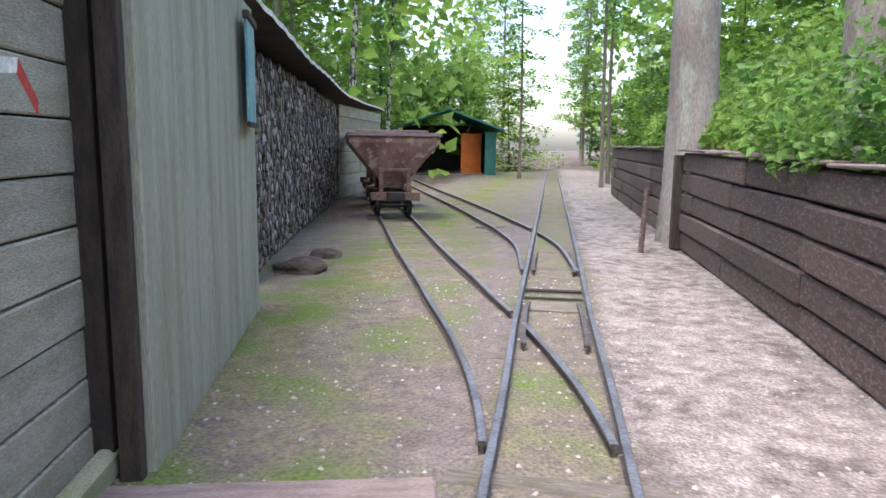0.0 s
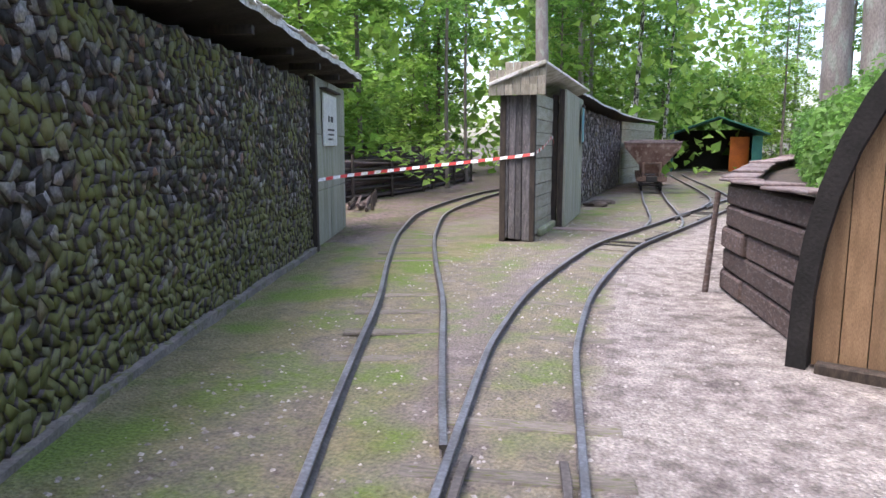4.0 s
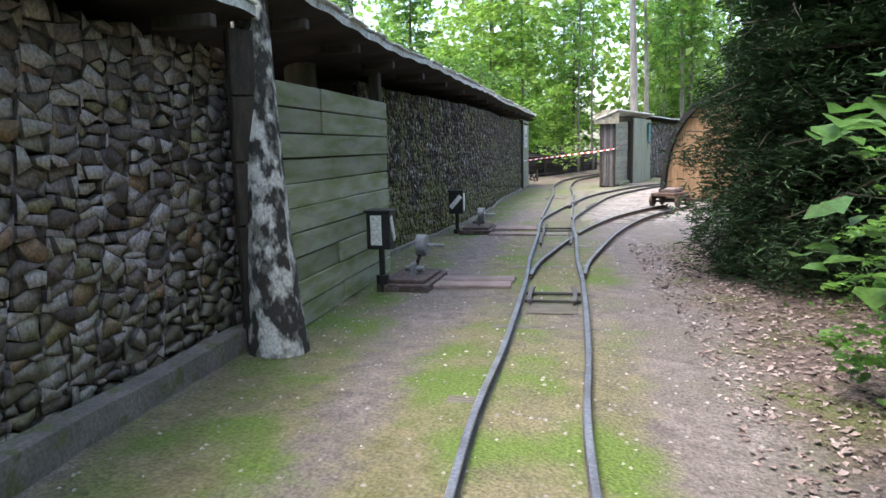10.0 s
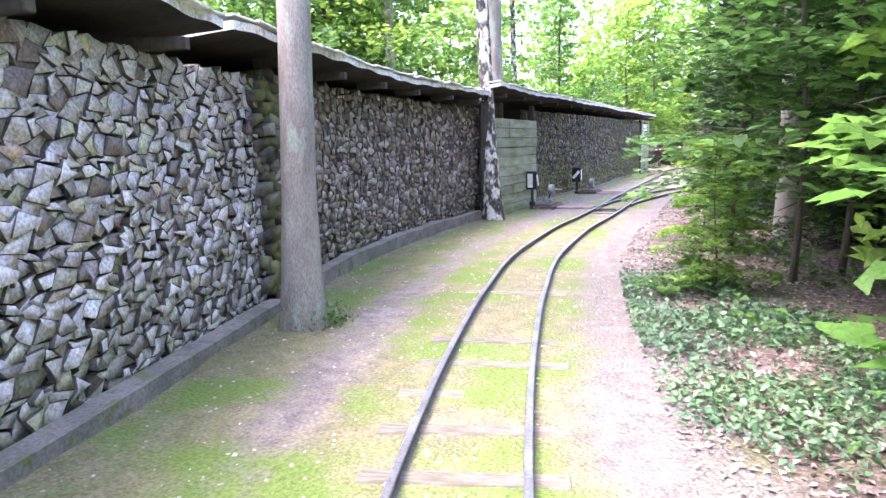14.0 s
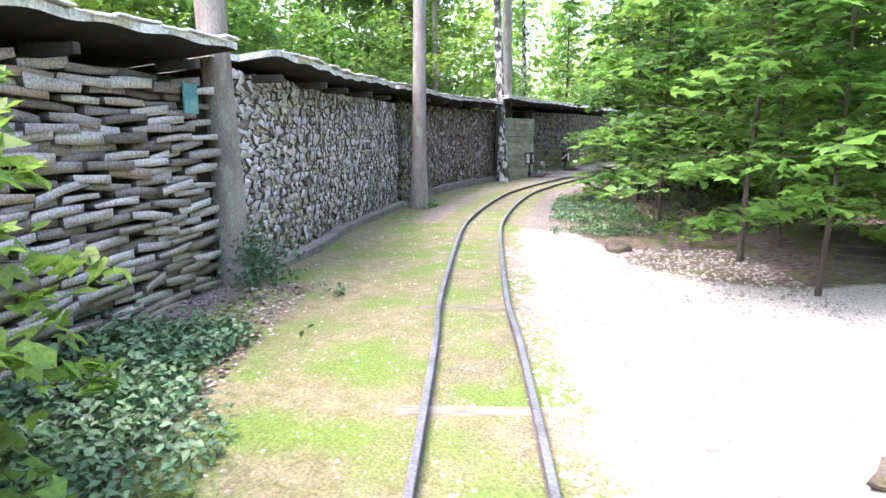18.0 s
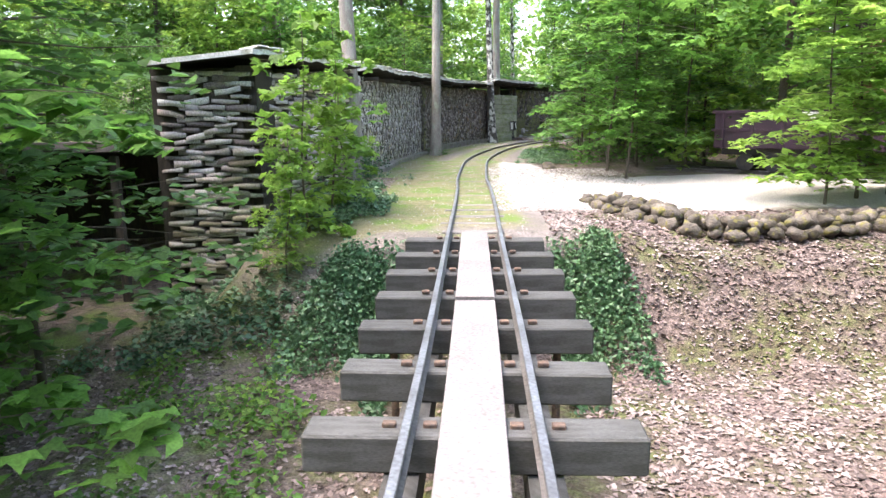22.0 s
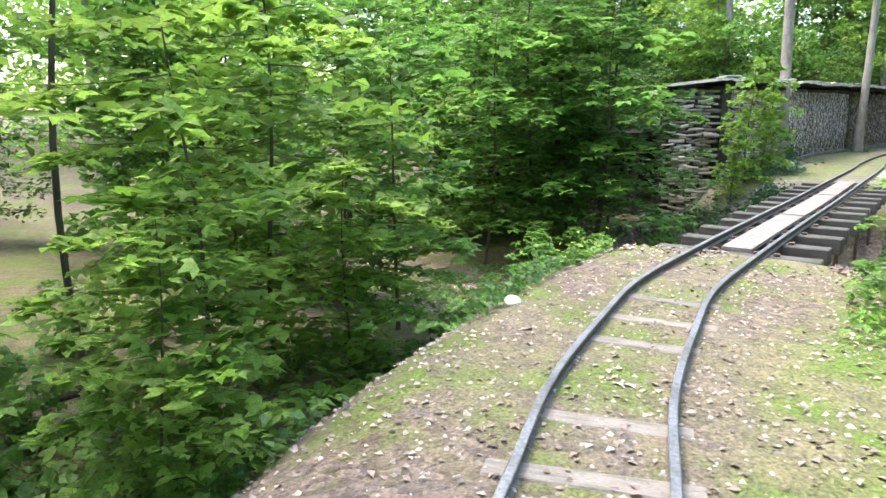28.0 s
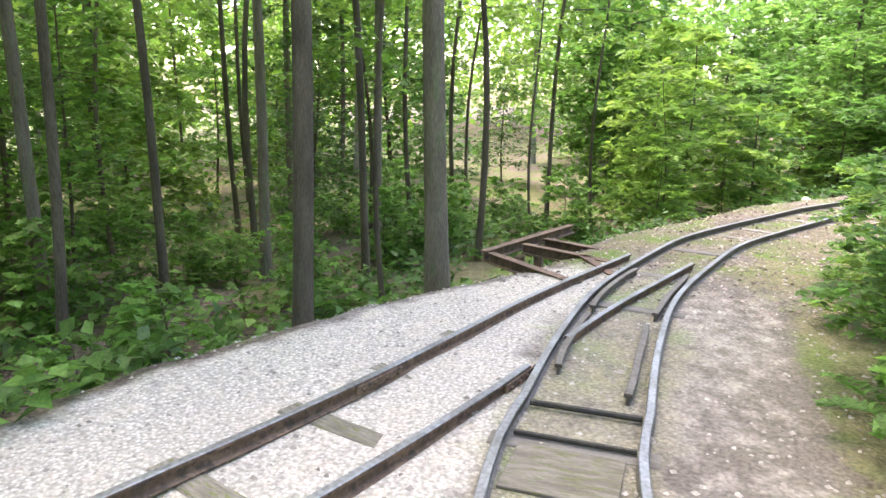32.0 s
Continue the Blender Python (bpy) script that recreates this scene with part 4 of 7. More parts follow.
# ---- planter of old sleepers ----
PLANTER = [(2.35, -4.7), (1.7, -2.2), (2.05, 1.15), (2.64, 3.76), (2.95, 5.4), (3.75, 10.4), (4.05, 12.0), (5.87, 22.7)]
PLANTER_TOP = [1.15, 1.15, 1.26, 1.34, 1.37, 1.44, 1.46, 1.5]
prn = random.Random(4)
COURSES = 5
for k, (a, b) in enumerate(zip(PLANTER[:-1], PLANTER[1:])):
    length = math.dist(a, b)
    if k == 5:
        continue
    h0, h1 = PLANTER_TOP[k] - 0.05 - GROUND, PLANTER_TOP[k + 1] - 0.05 - GROUND
    pw = empty("sleeper_wall", *a, GROUND, yaw_of(b[0] - a[0], b[1] - a[1]), label="retaining wall of stacked dark brown sleepers", category="retaining wall", group="sleeper walls")
    for i in range(COURSES):
        x = 0.0
        while x < length - 0.05:
            run = min(length - x, prn.uniform(1.6, 2.6))
            if length - x - run < 0.5:
                run = length - x
            hm = h0 + (h1 - h0) * (x + run / 2) / length
            slope = -math.atan((h1 - h0) / length * (i + 0.5) / COURSES)
            part("sleeper", box(x + run / 2, -0.11 + prn.uniform(-0.03, 0.03), (i + 0.5) * hm / COURSES, run - 0.02, 0.2, hm / COURSES - prn.uniform(0.005, 0.03), 0.024, Matrix.Rotation(slope + prn.uniform(-0.005, 0.005), 4, "Y")), M_BROWNWOOD, pw)
            x += run
    x = 0.0
    while x < length - 0.05:
        run = min(length - x, 1.1)
        hm = h0 + (h1 - h0) * (x + run / 2) / length
        part("capping_board", box(x + run / 2, -0.13 + prn.uniform(-0.015, 0.015), hm + 0.03 + prn.uniform(0, 0.018), run + 0.04, 0.36, 0.03, 0.01, Matrix.Rotation(-math.atan((h1 - h0) / length) + prn.uniform(0.01, 0.035), 4, "Y")), M_GREYBROWN, pw)
        x += run
    if k == 4:
        part("end_post", box(length + 0.02, 0.02, 0.72, 0.16, 0.16, 1.44, 0.015), M_DARKWOOD, pw)
soil_line = offset(polyline(PLANTER, 0.3), -0.2)
soil_back = offset(polyline(PLANTER, 0.3), -3.2)
nn = len(soil_line)
soil_top = np.interp(soil_line[:, 1], [p[1] for p in PLANTER], PLANTER_TOP)
sv = [(*p, h - 0.15) for p, h in zip(soil_line, soil_top)] + [(*p, h + 0.15) for p, h in zip(soil_back, soil_top)]
tagged(mesh_object("planter_soil", sv, [(i, i + 1, nn + i + 1, nn + i) for i in range(nn - 1)], M_SOIL), "dark soil behind the sleeper wall", "soil", kind="structure")

# ---- arched hut ----
hut = empty("arched_hut", 4.93, -5.66, GROUND, yaw_of(2.1, -0.58), label="arched hut with tan board doors and a black roof rim", category="hut")
HW, HH = 2.7, 3.1


def arch(t, k=1.0):
    c, s = math.cos(t), math.sin(t)
    return (-HW * k * math.copysign(abs(c) ** 0.85, c), HH * k * abs(s) ** 0.8)


def arch_shell(y0, y1, k0, k1):
    bm = bmesh.new()
    n = 28
    rows = []
    for y in (y0, y1):
        for k in (k0, k1):
            rows.append([bm.verts.new((arch(math.pi * i / n, k)[0], y, arch(math.pi * i / n, k)[1])) for i in range(n + 1)])
    a, b, c, d = rows
    for i in range(n):
        bm.faces.new((a[i], a[i + 1], b[i + 1], b[i]))
        bm.faces.new((c[i], d[i], d[i + 1], c[i + 1]))
        bm.faces.new((b[i], b[i + 1], d[i + 1], d[i]))
        bm.faces.new((a[i], c[i], c[i + 1], a[i + 1]))
    for i in (0, n):
        bm.faces.new((a[i], b[i], d[i], c[i]))
    return bm


part("roof", arch_shell(-0.12, 5.0, 0.985, 1.035), M_FELT, hut, "black felt roof")
nb = 30
for i in range(nb):
    x0, x1 = -HW * 0.98 + i * 2 * HW * 0.98 / nb, -HW * 0.98 + (i + 1) * 2 * HW * 0.98 / nb - 0.008
    bm = bmesh.new()
    prof = []
    for x in (x0, x1):
        c = min(0.999, abs(x) / HW)
        t = math.acos(c ** (1 / 0.85))
        prof.append((x, HH * 0.985 * math.sin(t) ** 0.8))
    vs = [bm.verts.new((prof[0][0], y, 0.03)) for y in (0.0, 0.04)] + [bm.verts.new((prof[1][0], y, 0.03)) for y in (0.0, 0.04)]
    vt = [bm.verts.new((prof[0][0], y, prof[0][1])) for y in (0.0, 0.04)] + [bm.verts.new((prof[1][0], y, prof[1][1])) for y in (0.0, 0.04)]
    for q in ((vs[0], vs[2], vt[2], vt[0]), (vs[1], vt[1], vt[3], vs[3]), (vs[0], vt[0], vt[1], vs[1]), (vs[2], vs[3], vt[3], vt[2]), (vt[0], vt[2], vt[3], vt[1]), (vs[0], vs[1], vs[3], vs[2])):
        bm.faces.new(q)
    part("board", bm, M_TAN, hut)


part("door_gap", box(-0.6, -0.012, 1.2, 0.025, 0.02, 2.35, 0.0), M_DARKWOOD, hut, "dark gap between the doors")
part("lintel", box(-1.2, -0.02, 2.33, 1.9, 0.03, 0.03, 0.0), M_DARKWOOD, hut)
part("window", box(0.1, -0.03, 2.62, 1.25, 0.05, 0.6, 0.01), M_BLACKGLASS, hut, "dark opening above the door")
part("threshold", box(0.0, -0.1, 0.03, 5.2, 0.12, 0.1, 0.01), M_DARKWOOD, hut)
part("door_handle", join(rod((-2.1, -0.05, 1.15), (-2.1, -0.05, 1.4), 0.018), box(-2.1, -0.02, 1.27, 0.06, 0.03, 0.3)), M_BLACKIRON, hut, "black iron handle")
part("hinge", box(-0.53, -0.03, 2.1, 0.12, 0.03, 0.05), M_BLACKIRON, hut)

# ---- trees and plants ----
def leaf_mesh(name, p, nrm, size, mat, rnd, long=1.0, wide=1.0, lobed=False, palm=False):
    """Folded leaves at the places p."""
    count = len(p)
    nrm = nrm / np.linalg.norm(nrm, axis=1)[:, None]
    t = np.cross(nrm, rnd.normal(size=(count, 3)))
    t /= np.linalg.norm(t, axis=1)[:, None] + 1e-9
    b = np.cross(nrm, t)
    s = (size * rnd.uniform(0.6, 1.3, count))[:, None]
    tip = p + t * s * 0.62 * long - nrm * s * 0.16
    root = p - t * s * 0.45 * long - nrm * s * 0.04
    le, ri = p + b * s * 0.37 * wide + nrm * s * 0.09, p - b * s * 0.37 * wide + nrm * s * 0.09
    if palm:
        v = [root]
        for ang, far, half in ((0.0, 1.0, 0.27), (0.95, 0.85, 0.24), (-0.95, 0.85, 0.24)):
            d = t * math.cos(ang) + b * math.sin(ang)
            e = b * math.cos(ang) - t * math.sin(ang)
            v += [root + d * s * 0.5 * far + e * s * half + nrm * s * 0.05, root + d * s * far - nrm * s * 0.14, root + d * s * 0.5 * far - e * s * half + nrm * s * 0.05]
        v = np.stack(v, 1).reshape(-1, 3)
        i = np.arange(count)[:, None] * 10
        return fast_mesh(name, v, np.concatenate([i + [0, 1, 2, 3], i + [0, 4, 5, 6], i + [0, 7, 8, 9]], 0), mat)
    if not lobed:
        v = np.stack([root, le, tip, ri], 1).reshape(-1, 3)
        i = np.arange(count)[:, None] * 4
        return fast_mesh(name, v, np.concatenate([i + [0, 1, 2], i + [0, 2, 3]], 0), mat)
    l0, r0 = p + b * s * 0.3 * wide - t * s * 0.24 * long + nrm * s * 0.05, p - b * s * 0.3 * wide - t * s * 0.24 * long + nrm * s * 0.05
    l1, r1 = p + b * s * 0.4 * wide + t * s * 0.16 * long + nrm * s * 0.06, p - b * s * 0.4 * wide + t * s * 0.16 * long + nrm * s * 0.06
    v = np.stack([root, l0, l1, tip, r1, r0], 1).reshape(-1, 3)
    i = np.arange(count)[:, None] * 6
    return fast_mesh(name, v, np.concatenate([i + [0, 1, 2, 3], i + [0, 3, 4, 5]], 0), mat)


def spray_points(base, az, length, rise, n, rnd, width=0.45, thick=0.07):
    """Leaf places along one fanned-out, flat twig spray."""
    u = rnd.random(n) ** 0.75
    side = rnd.normal(0, 1, n) * width * length * (0.25 + 0.75 * np.sin(np.pi * np.clip(u * 0.9 + 0.1, 0, 1)))
    d, l = np.array([math.cos(az), math.sin(az)]), np.array([-math.sin(az), math.cos(az)])
    xy = np.array(base[:2]) + d * (u * length)[:, None] + l * (side * 0.55)[:, None]
    z = base[2] + rise * u - 0.25 * length * u ** 2 * 0.5 + rnd.normal(0, thick * length, n) - 0.1 * np.abs(side)
    return np.c_[xy, z]


def trunk_bm(h, r, lean=(0.0, 0.0), flare=1.5, sides=10, wob=0.06, rings=12):
    """A tapered trunk with a flared foot."""
    bm = bmesh.new()
    loops = []
    for k in range(rings + 1):
        s = (k / rings) ** 1.5
        z = h * s
        rr = r * (1 - 0.75 * s) * (1 + (flare - 1) * math.exp(-z / (2.0 * r + 0.05)))
        px = lean[0] * s + wob * (math.sin(s * 7 + h) - math.sin(h))
        py = lean[1] * s + wob * (math.cos(s * 6 + h * 2) - math.cos(h * 2))
        loops.append([bm.verts.new((px + rr * (1 + 0.08 * math.sin(3 * a + k * 0.7)) * math.cos(a), py + rr * (1 + 0.08 * math.cos(2 * a + k * 0.5)) * math.sin(a), z - 0.3 * (k == 0))) for a in (2 * math.pi * i / sides for i in range(sides))])
    for p, q in zip(loops, loops[1:]):
        for i in range(sides):
            bm.faces.new((p[i], p[(i + 1) % sides], q[(i + 1) % sides], q[i]))
    bm.faces.new(loops[-1])
    for f in bm.faces:
        f.smooth = True
    return bm


def limb_bm(h, lean, limbs):
    """The side limbs of a tree."""
    bm = bmesh.new()
    for z, length, az, up, lr in limbs:
        s = z / h
        a = Vector((lean[0] * s, lean[1] * s, z))
        b = a + Vector((math.cos(az) * length, math.sin(az) * length, up))
        join(bm, rod(a, b, lr, lr * 0.2, 5, 0.06 * length, 3))
    return bm


def make_tree(name, h, r, z0, reach, sprays, leaves, size, mat, bark, seed, label, category="tree", lean=(0, 0), top=None, droop=0.25, limb_share=0.5, wob=0.06, long=1.0, wide=1.0, upright=0.75, peak=0.35, rings=12, lobed=False, palm=False, thick=0.07):
    """A trunk, limbs and a crown of leafy sprays between the heights z0 and top."""
    rnd, prr = np.random.default_rng(seed), random.Random(seed)
    top = top or h
    limbs, pts = [], []
    per = max(8, leaves // sprays)
    for i in range(sprays):
        u = (i + prr.random()) / sprays
        z = z0 + (top - z0) * u
        az = i * 2.4 + prr.uniform(-0.6, 0.6)
        length = reach * (0.55 + 0.5 * prr.random()) * (1 - (1 - peak) * u ** 1.5)
        rise = length * prr.uniform(0.0, 0.5) - droop * length
        s = z / h
        base = (lean[0] * s, lean[1] * s, z)
        pts.append(spray_points(base, az, length, rise, per, rnd, thick=thick))
        if prr.random() < limb_share:
            limbs.append((z, length * 0.9, az, rise * 0.8, min(r * 0.3, 0.012 + 0.012 * length)))
    th = empty(name, 0, 0, 0, label=label, category=category)
    part("trunk", trunk_bm(h, r, lean, wob=wob, rings=rings), bark, th)
    if limbs:
        tagged(part("branchwork", limb_bm(h, lean, limbs), bark, th), "bare side branches", kind="stuff")
    p = np.concatenate(pts)
    nrm = rnd.normal(size=(len(p), 3)) * (1 - upright) + np.array([0, 0, 1.0]) * upright
    cr = new("crown", leaf_mesh("crown", p, nrm, size, mat, rnd, long, wide, lobed, palm))
    cr.parent = th
    return th


def stand(x, y, yaw=0.0, k=1.0, dz=0.0):
    return pose(x, y, float(height(np.array([x]), np.array([y]))[0]) + dz, 0, 0, yaw) @ Matrix.Diagonal((k, k, k, 1))


def plant(protos, spots, prr, lo=0.85, hi=1.2):
    """Stands copies of the first trees on all of the spots."""
    used = set()
    for i, (x, y) in enumerate(spots):
        p = protos[i % len(protos)]
        m = stand(x, y, prr.uniform(0, 360), prr.uniform(lo, hi))
        if id(p) in used:
            copy_thing(p, m)
        else:
            p.matrix_basis = m
            used.add(id(p))


TALL = [
    make_tree("beech_tree", 18, 0.17, 3.5, 3.4, 64, 8600, 0.205, M_LEAFY, M_BARK, 21, "tall grey-barked beech with fresh green leaves"),
    make_tree("beech_tree", 20, 0.13, 2.8, 3.0, 64, 9400, 0.205, M_LEAFY, M_BARK, 22, "slim tall beech with light green leaves", lean=(0.6, 0.2)),
    make_tree("maple_tree", 15, 0.15, 2.2, 3.4, 64, 9400, 0.205, M_LEAF, M_DARKBARK, 23, "dark-barked maple with deep green leaves", lean=(-0.5, 0.3)),
    make_tree("maple_tree", 14, 0.1, 1.8, 3.2, 64, 9400, 0.2, M_LEAF, M_DARKBARK, 24, "slender leaning maple with green leaves", lean=(0.9, -0.5)),
]
YOUNG = [
    make_tree("young_maple", 5.2, 0.035, 0.5, 1.9, 32, 2600, 0.16, M_LEAF, M_DARKBARK, 31, "young maple with broad fresh green leaves", lean=(0.2, 0.1), wob=0.04, peak=0.75, limb_share=0.8),
    make_tree("young_maple", 4.0, 0.028, 0.35, 1.7, 28, 2300, 0.16, M_LEAFY, M_DARKBARK, 32, "young maple with yellow-green leaves", lean=(-0.3, 0.1), wob=0.04, peak=0.75, limb_share=0.8),
    make_tree("young_beech", 6.0, 0.04, 0.6, 2.1, 34, 2800, 0.15, M_LEAFD, M_DARKBARK, 33, "young beech with layered deep green leaves", lean=(0.1, -0.3), wob=0.05, peak=0.75, limb_share=0.8),
]

pr = random.Random(5)
PLACES = [(3.95, -21.35), (8.65, -29.4), (13.346, -35.888)]


def far_enough(x, y, d):
    return all((x - a) ** 2 + (y - b) ** 2 > d * d for a, b in PLACES)


def scatter(n, box_, side_lo, side_hi, gap, keep_out):
    got = []
    tries = 0
    while len(got) < n and tries < 6000:
        tries += 1
        x, y = pr.uniform(box_[0], box_[1]), pr.uniform(box_[2], box_[3])
        s = float(along(x, y)[1][0])
        if not side_lo <= s <= side_hi or keep_out(x, y, s) or not far_enough(x, y, gap):
            continue
        PLACES.append((x, y))
        got.append((x, y))
    return got


def yard(x, y, s):
    """The open yard, the planter, the hut and the gap of light along the line."""
    if s < 0 and -40 < y < -29.5 and s > -13 and x < 27:
        return True
    if 1.0 < x < 7.5 and -12 < y < 0:
        return True
    if y > 8 and abs(x - (0.5 + 0.145 * y)) < (2.0 if y < 50 else 3.2):
        return True
    if y > 6 and -4.5 < x < 2.6 + 0.1 * y and y < 44:
        return True
    if -11.5 < x < -4.5 and 0 < y < 24:
        return True
    return False


tall = scatter(30, (-40, -3, -52, 60), 4.2, 60, 2.6, yard)
tall += scatter(18, (5, 46, -62, -14), -60, -5.2, 2.8, yard)
tall += scatter(11, (4, 62, -85, -40), 11.0, 60, 3.4, yard)
tall += scatter(20, (5, 40, -12, 70), -60, -5, 3.0, yard)
tall += scatter(20, (-25, 45, 58, 110), -90, 90, 3.0, yard)
plant(TALL, tall, pr)
young = scatter(5, (16, 34, -62, -44), 5.0, 10, 1.8, yard)
young += scatter(20, (5.5, 19, -34, -12), -10, -4.4, 1.7, yard)
young += scatter(26, (-24, 12, -46, 30), 4.0, 18, 2.0, yard)
young += scatter(12, (16, 48, -75, -52), 7, 20, 2.6, yard)
young += scatter(10, (22, 36, -48, -34), -9, -4.2, 1.8, yard)
young += scatter(8, (6, 14, 6, 40), -12, -3.5, 1.8, yard)
plant(YOUNG, young, pr, 0.75, 1.25)

# bushy undergrowth that fills the wood between the trunks
HAZEL = [
    make_tree("hazel_bush", 6.0, 0.05, 0.15, 2.9, 44, 4600, 0.19, M_LEAFY, M_DARKBARK, 37, "broad leafy hazel bush between the trunks", category="bush", limb_share=0.3, peak=0.8),
    make_tree("hazel_bush", 4.6, 0.05, 0.1, 2.6, 40, 4100, 0.19, M_LEAF, M_DARKBARK, 38, "broad green hazel bush between the trunks", category="bush", limb_share=0.3, peak=0.8),
]
hazel = scatter(11, (-26, -11.5, -6, 40), 4, 60, 2.4, yard)
hazel += scatter(14, (-16, 10, -60, -8), 6.5, 30, 2.4, yard)
hazel += scatter(16, (-14, 30, 44, 80), -60, 60, 2.4, yard)
hazel += scatter(8, (8, 22, 12, 52), -60, -5, 2.4, yard)
hazel += scatter(7, (12, 44, -80, -58), 10, 40, 2.6, yard)
hazel += scatter(8, (44, 62, -75, -46), -40, 40, 2.6, yard)
hazel += scatter(9, (24, 44, -44, -24), -40, -8, 2.4, yard)
hazel += scatter(6, (10, 24, -26, -12), -40, -8, 2.4, yard)
hazel += scatter(3, (24, 52, -74, -58), 14, 24, 2.6, yard)
plant(HAZEL, hazel, pr, 0.8, 1.5)
for i_, (x, y) in enumerate(scatter(16, (-24, 3, -48, -14), 5.5, 22, 2.0, yard)):
    copy_thing(TALL[i_ % 4], stand(x, y, i_ * 47, 0.95 + 0.03 * (i_ % 6)))
for i_, (x, y) in enumerate(scatter(4, (-20, -6, 8, 44), 4, 40, 2.0, yard)):
    copy_thing(TALL[i_ % 4], stand(x, y, i_ * 71, 0.9 + 0.04 * (i_ % 5)))

# trunks that stand close to the line
birch = make_tree("birch_tree", 15, 0.19, 7, 2.4, 30, 2400, 0.2, M_LEAF, M_BIRCH, 41, "white birch with black-flecked bark leaning at the roof edge", lean=(-1.6, 1.0), wob=0.03, limb_share=0.3)
birch.matrix_basis = pose(3.95, -21.35, GROUND - 0.02, 0, 0, 0)
beech = make_tree("beech_tree", 18, 0.18, 8, 3.2, 30, 2600, 0.24, M_LEAF, M_BARK, 42, "smooth grey beech trunk growing through the roof edge", lean=(-0.4, 0.4), wob=0.04, limb_share=0.2)
beech.matrix_basis = pose(8.68, -29.22, GROUND - 0.02, 0, 0, 0)
copy_thing(beech, pose(13.33, -35.87, GROUND - 0.02, 0, 0, 130))
for x, y, yaw, k in ((4.25, 11.2, 20, 2.1), (4.6, 7.2, 80, 1.8), (1.6, -18.6, 200, 1.25), (0.4, -30.6, 40, 1.2), (9.9, -20.6, 33, 1.0),
                     (-7.5, 24, 5, 1.1), (-3.4, 9.5, 60, 1.2), (-6.6, 30, 15, 1.1)):
    copy_thing(beech, stand(x, y, yaw, k))
for x, y, k in ((-3.8, 30.5, 1.0), (-2.6, 36, 0.8), (-6.2, -8.5, 0.9)):
    copy_thing(birch, stand(x, y, 150, k))
slim = make_tree("beech_tree", 16, 0.085, 6, 2.2, 26, 1800, 0.22, M_LEAF, M_BROWNBARK, 43, "slim grey trunk with a high crown", wob=0.05, limb_share=0.3)
slim.matrix_basis = stand(-8.6, 14.6)
for x, y in ((-9.5, 19), (-7.2, 27), (4.2, 34), (6.6, 27), (7.6, 30), (-11, 12), (34.449, -57.112), (31.434, -56.71), (37.48, -58.014), (39.913, -55.933), (30.516, -59.241), (41.51, -58.883)):
    copy_thing(slim, stand(x, y, x * 40, 1.0 + 0.1 * math.sin(x)))
copy_thing(slim, stand(35.1, -54.0, 80, 1.75))
dark_slim = make_tree("beech_tree", 15, 0.1, 6, 2.2, 26, 1800, 0.22, M_LEAF, M_DARKBARK, 45, "slim dark trunk at the edge of the gravel", wob=0.07, limb_share=0.5)
dark_slim.matrix_basis = stand(37.71, -54.35, 10)
# thin dark poles of young trees in the wood beside the curve
pole = make_tree("young_tree", 9, 0.04, 3.2, 1.6, 16, 800, 0.16, M_LEAFY, M_DARKBARK, 44, "thin dark young tree with sparse leaves", wob=0.12, limb_share=0.5, lean=(0.7, 0.3))
spots_ = scatter(34, (26, 45, -68, -53), 3.6, 15, 0.9, yard)
plant([pole], spots_, pr, 0.7, 1.5)

# saplings that stand close to the line
NEARBY = [
    make_tree("young_maple", 5.2, 0.035, 0.9, 2.0, 26, 1250, 0.21, M_LEAF, M_DARKBARK, 34, "young maple with broad fresh green leaves beside the line", lean=(0.2, 0.1), wob=0.04, palm=True, peak=0.8, limb_share=1.0, thick=0.035, upright=0.82),
    make_tree("young_maple", 4.2, 0.028, 0.3, 1.8, 24, 1150, 0.2, M_LEAFY, M_DARKBARK, 35, "young maple with yellow-green leaves beside the line", lean=(-0.3, 0.1), wob=0.04, palm=True, peak=0.8, limb_share=1.0, thick=0.035, upright=0.82),
    make_tree("young_beech", 6.0, 0.04, 1.1, 2.2, 30, 2300, 0.15, M_LEAFD, M_DARKBARK, 36, "young beech with layered leaves beside the line", lean=(0.1, -0.3), wob=0.05, lobed=True, peak=0.8, limb_share=1.0, thick=0.03, upright=0.85),
]
SAPLING = make_tree("maple_sapling", 3.1, 0.02, 0.25, 1.15, 20, 520, 0.15, M_LEAFY, M_DARKBARK, 39, "loose maple sapling with large pale green leaves before the log stack", lean=(0.15, -0.1), wob=0.05, palm=True, peak=0.55, limb_share=1.0, thick=0.07, upright=0.72)
SAPLING.matrix_basis = stand(18.35, -40.3, 20, 1.0)
for x, y, yaw, k in ((17.9, -39.6, 140, 0.95), (17.3, -38.9, 250, 0.75), (18.9, -41.0, 80, 0.62)):
    copy_thing(SAPLING, stand(x, y, yaw, k))
SEEDLING = make_tree("seedling_bush", 1.3, 0.012, 0.05, 0.75, 16, 300, 0.13, M_LEAF, M_DARKBARK, 40, "low leafy seedling bush on the ground of the wood", category="bush", wob=0.03, palm=True, peak=0.8, limb_share=1.0, thick=0.05)
SEEDLING.matrix_basis = stand(27.1, -43.4, 0, 0.9)
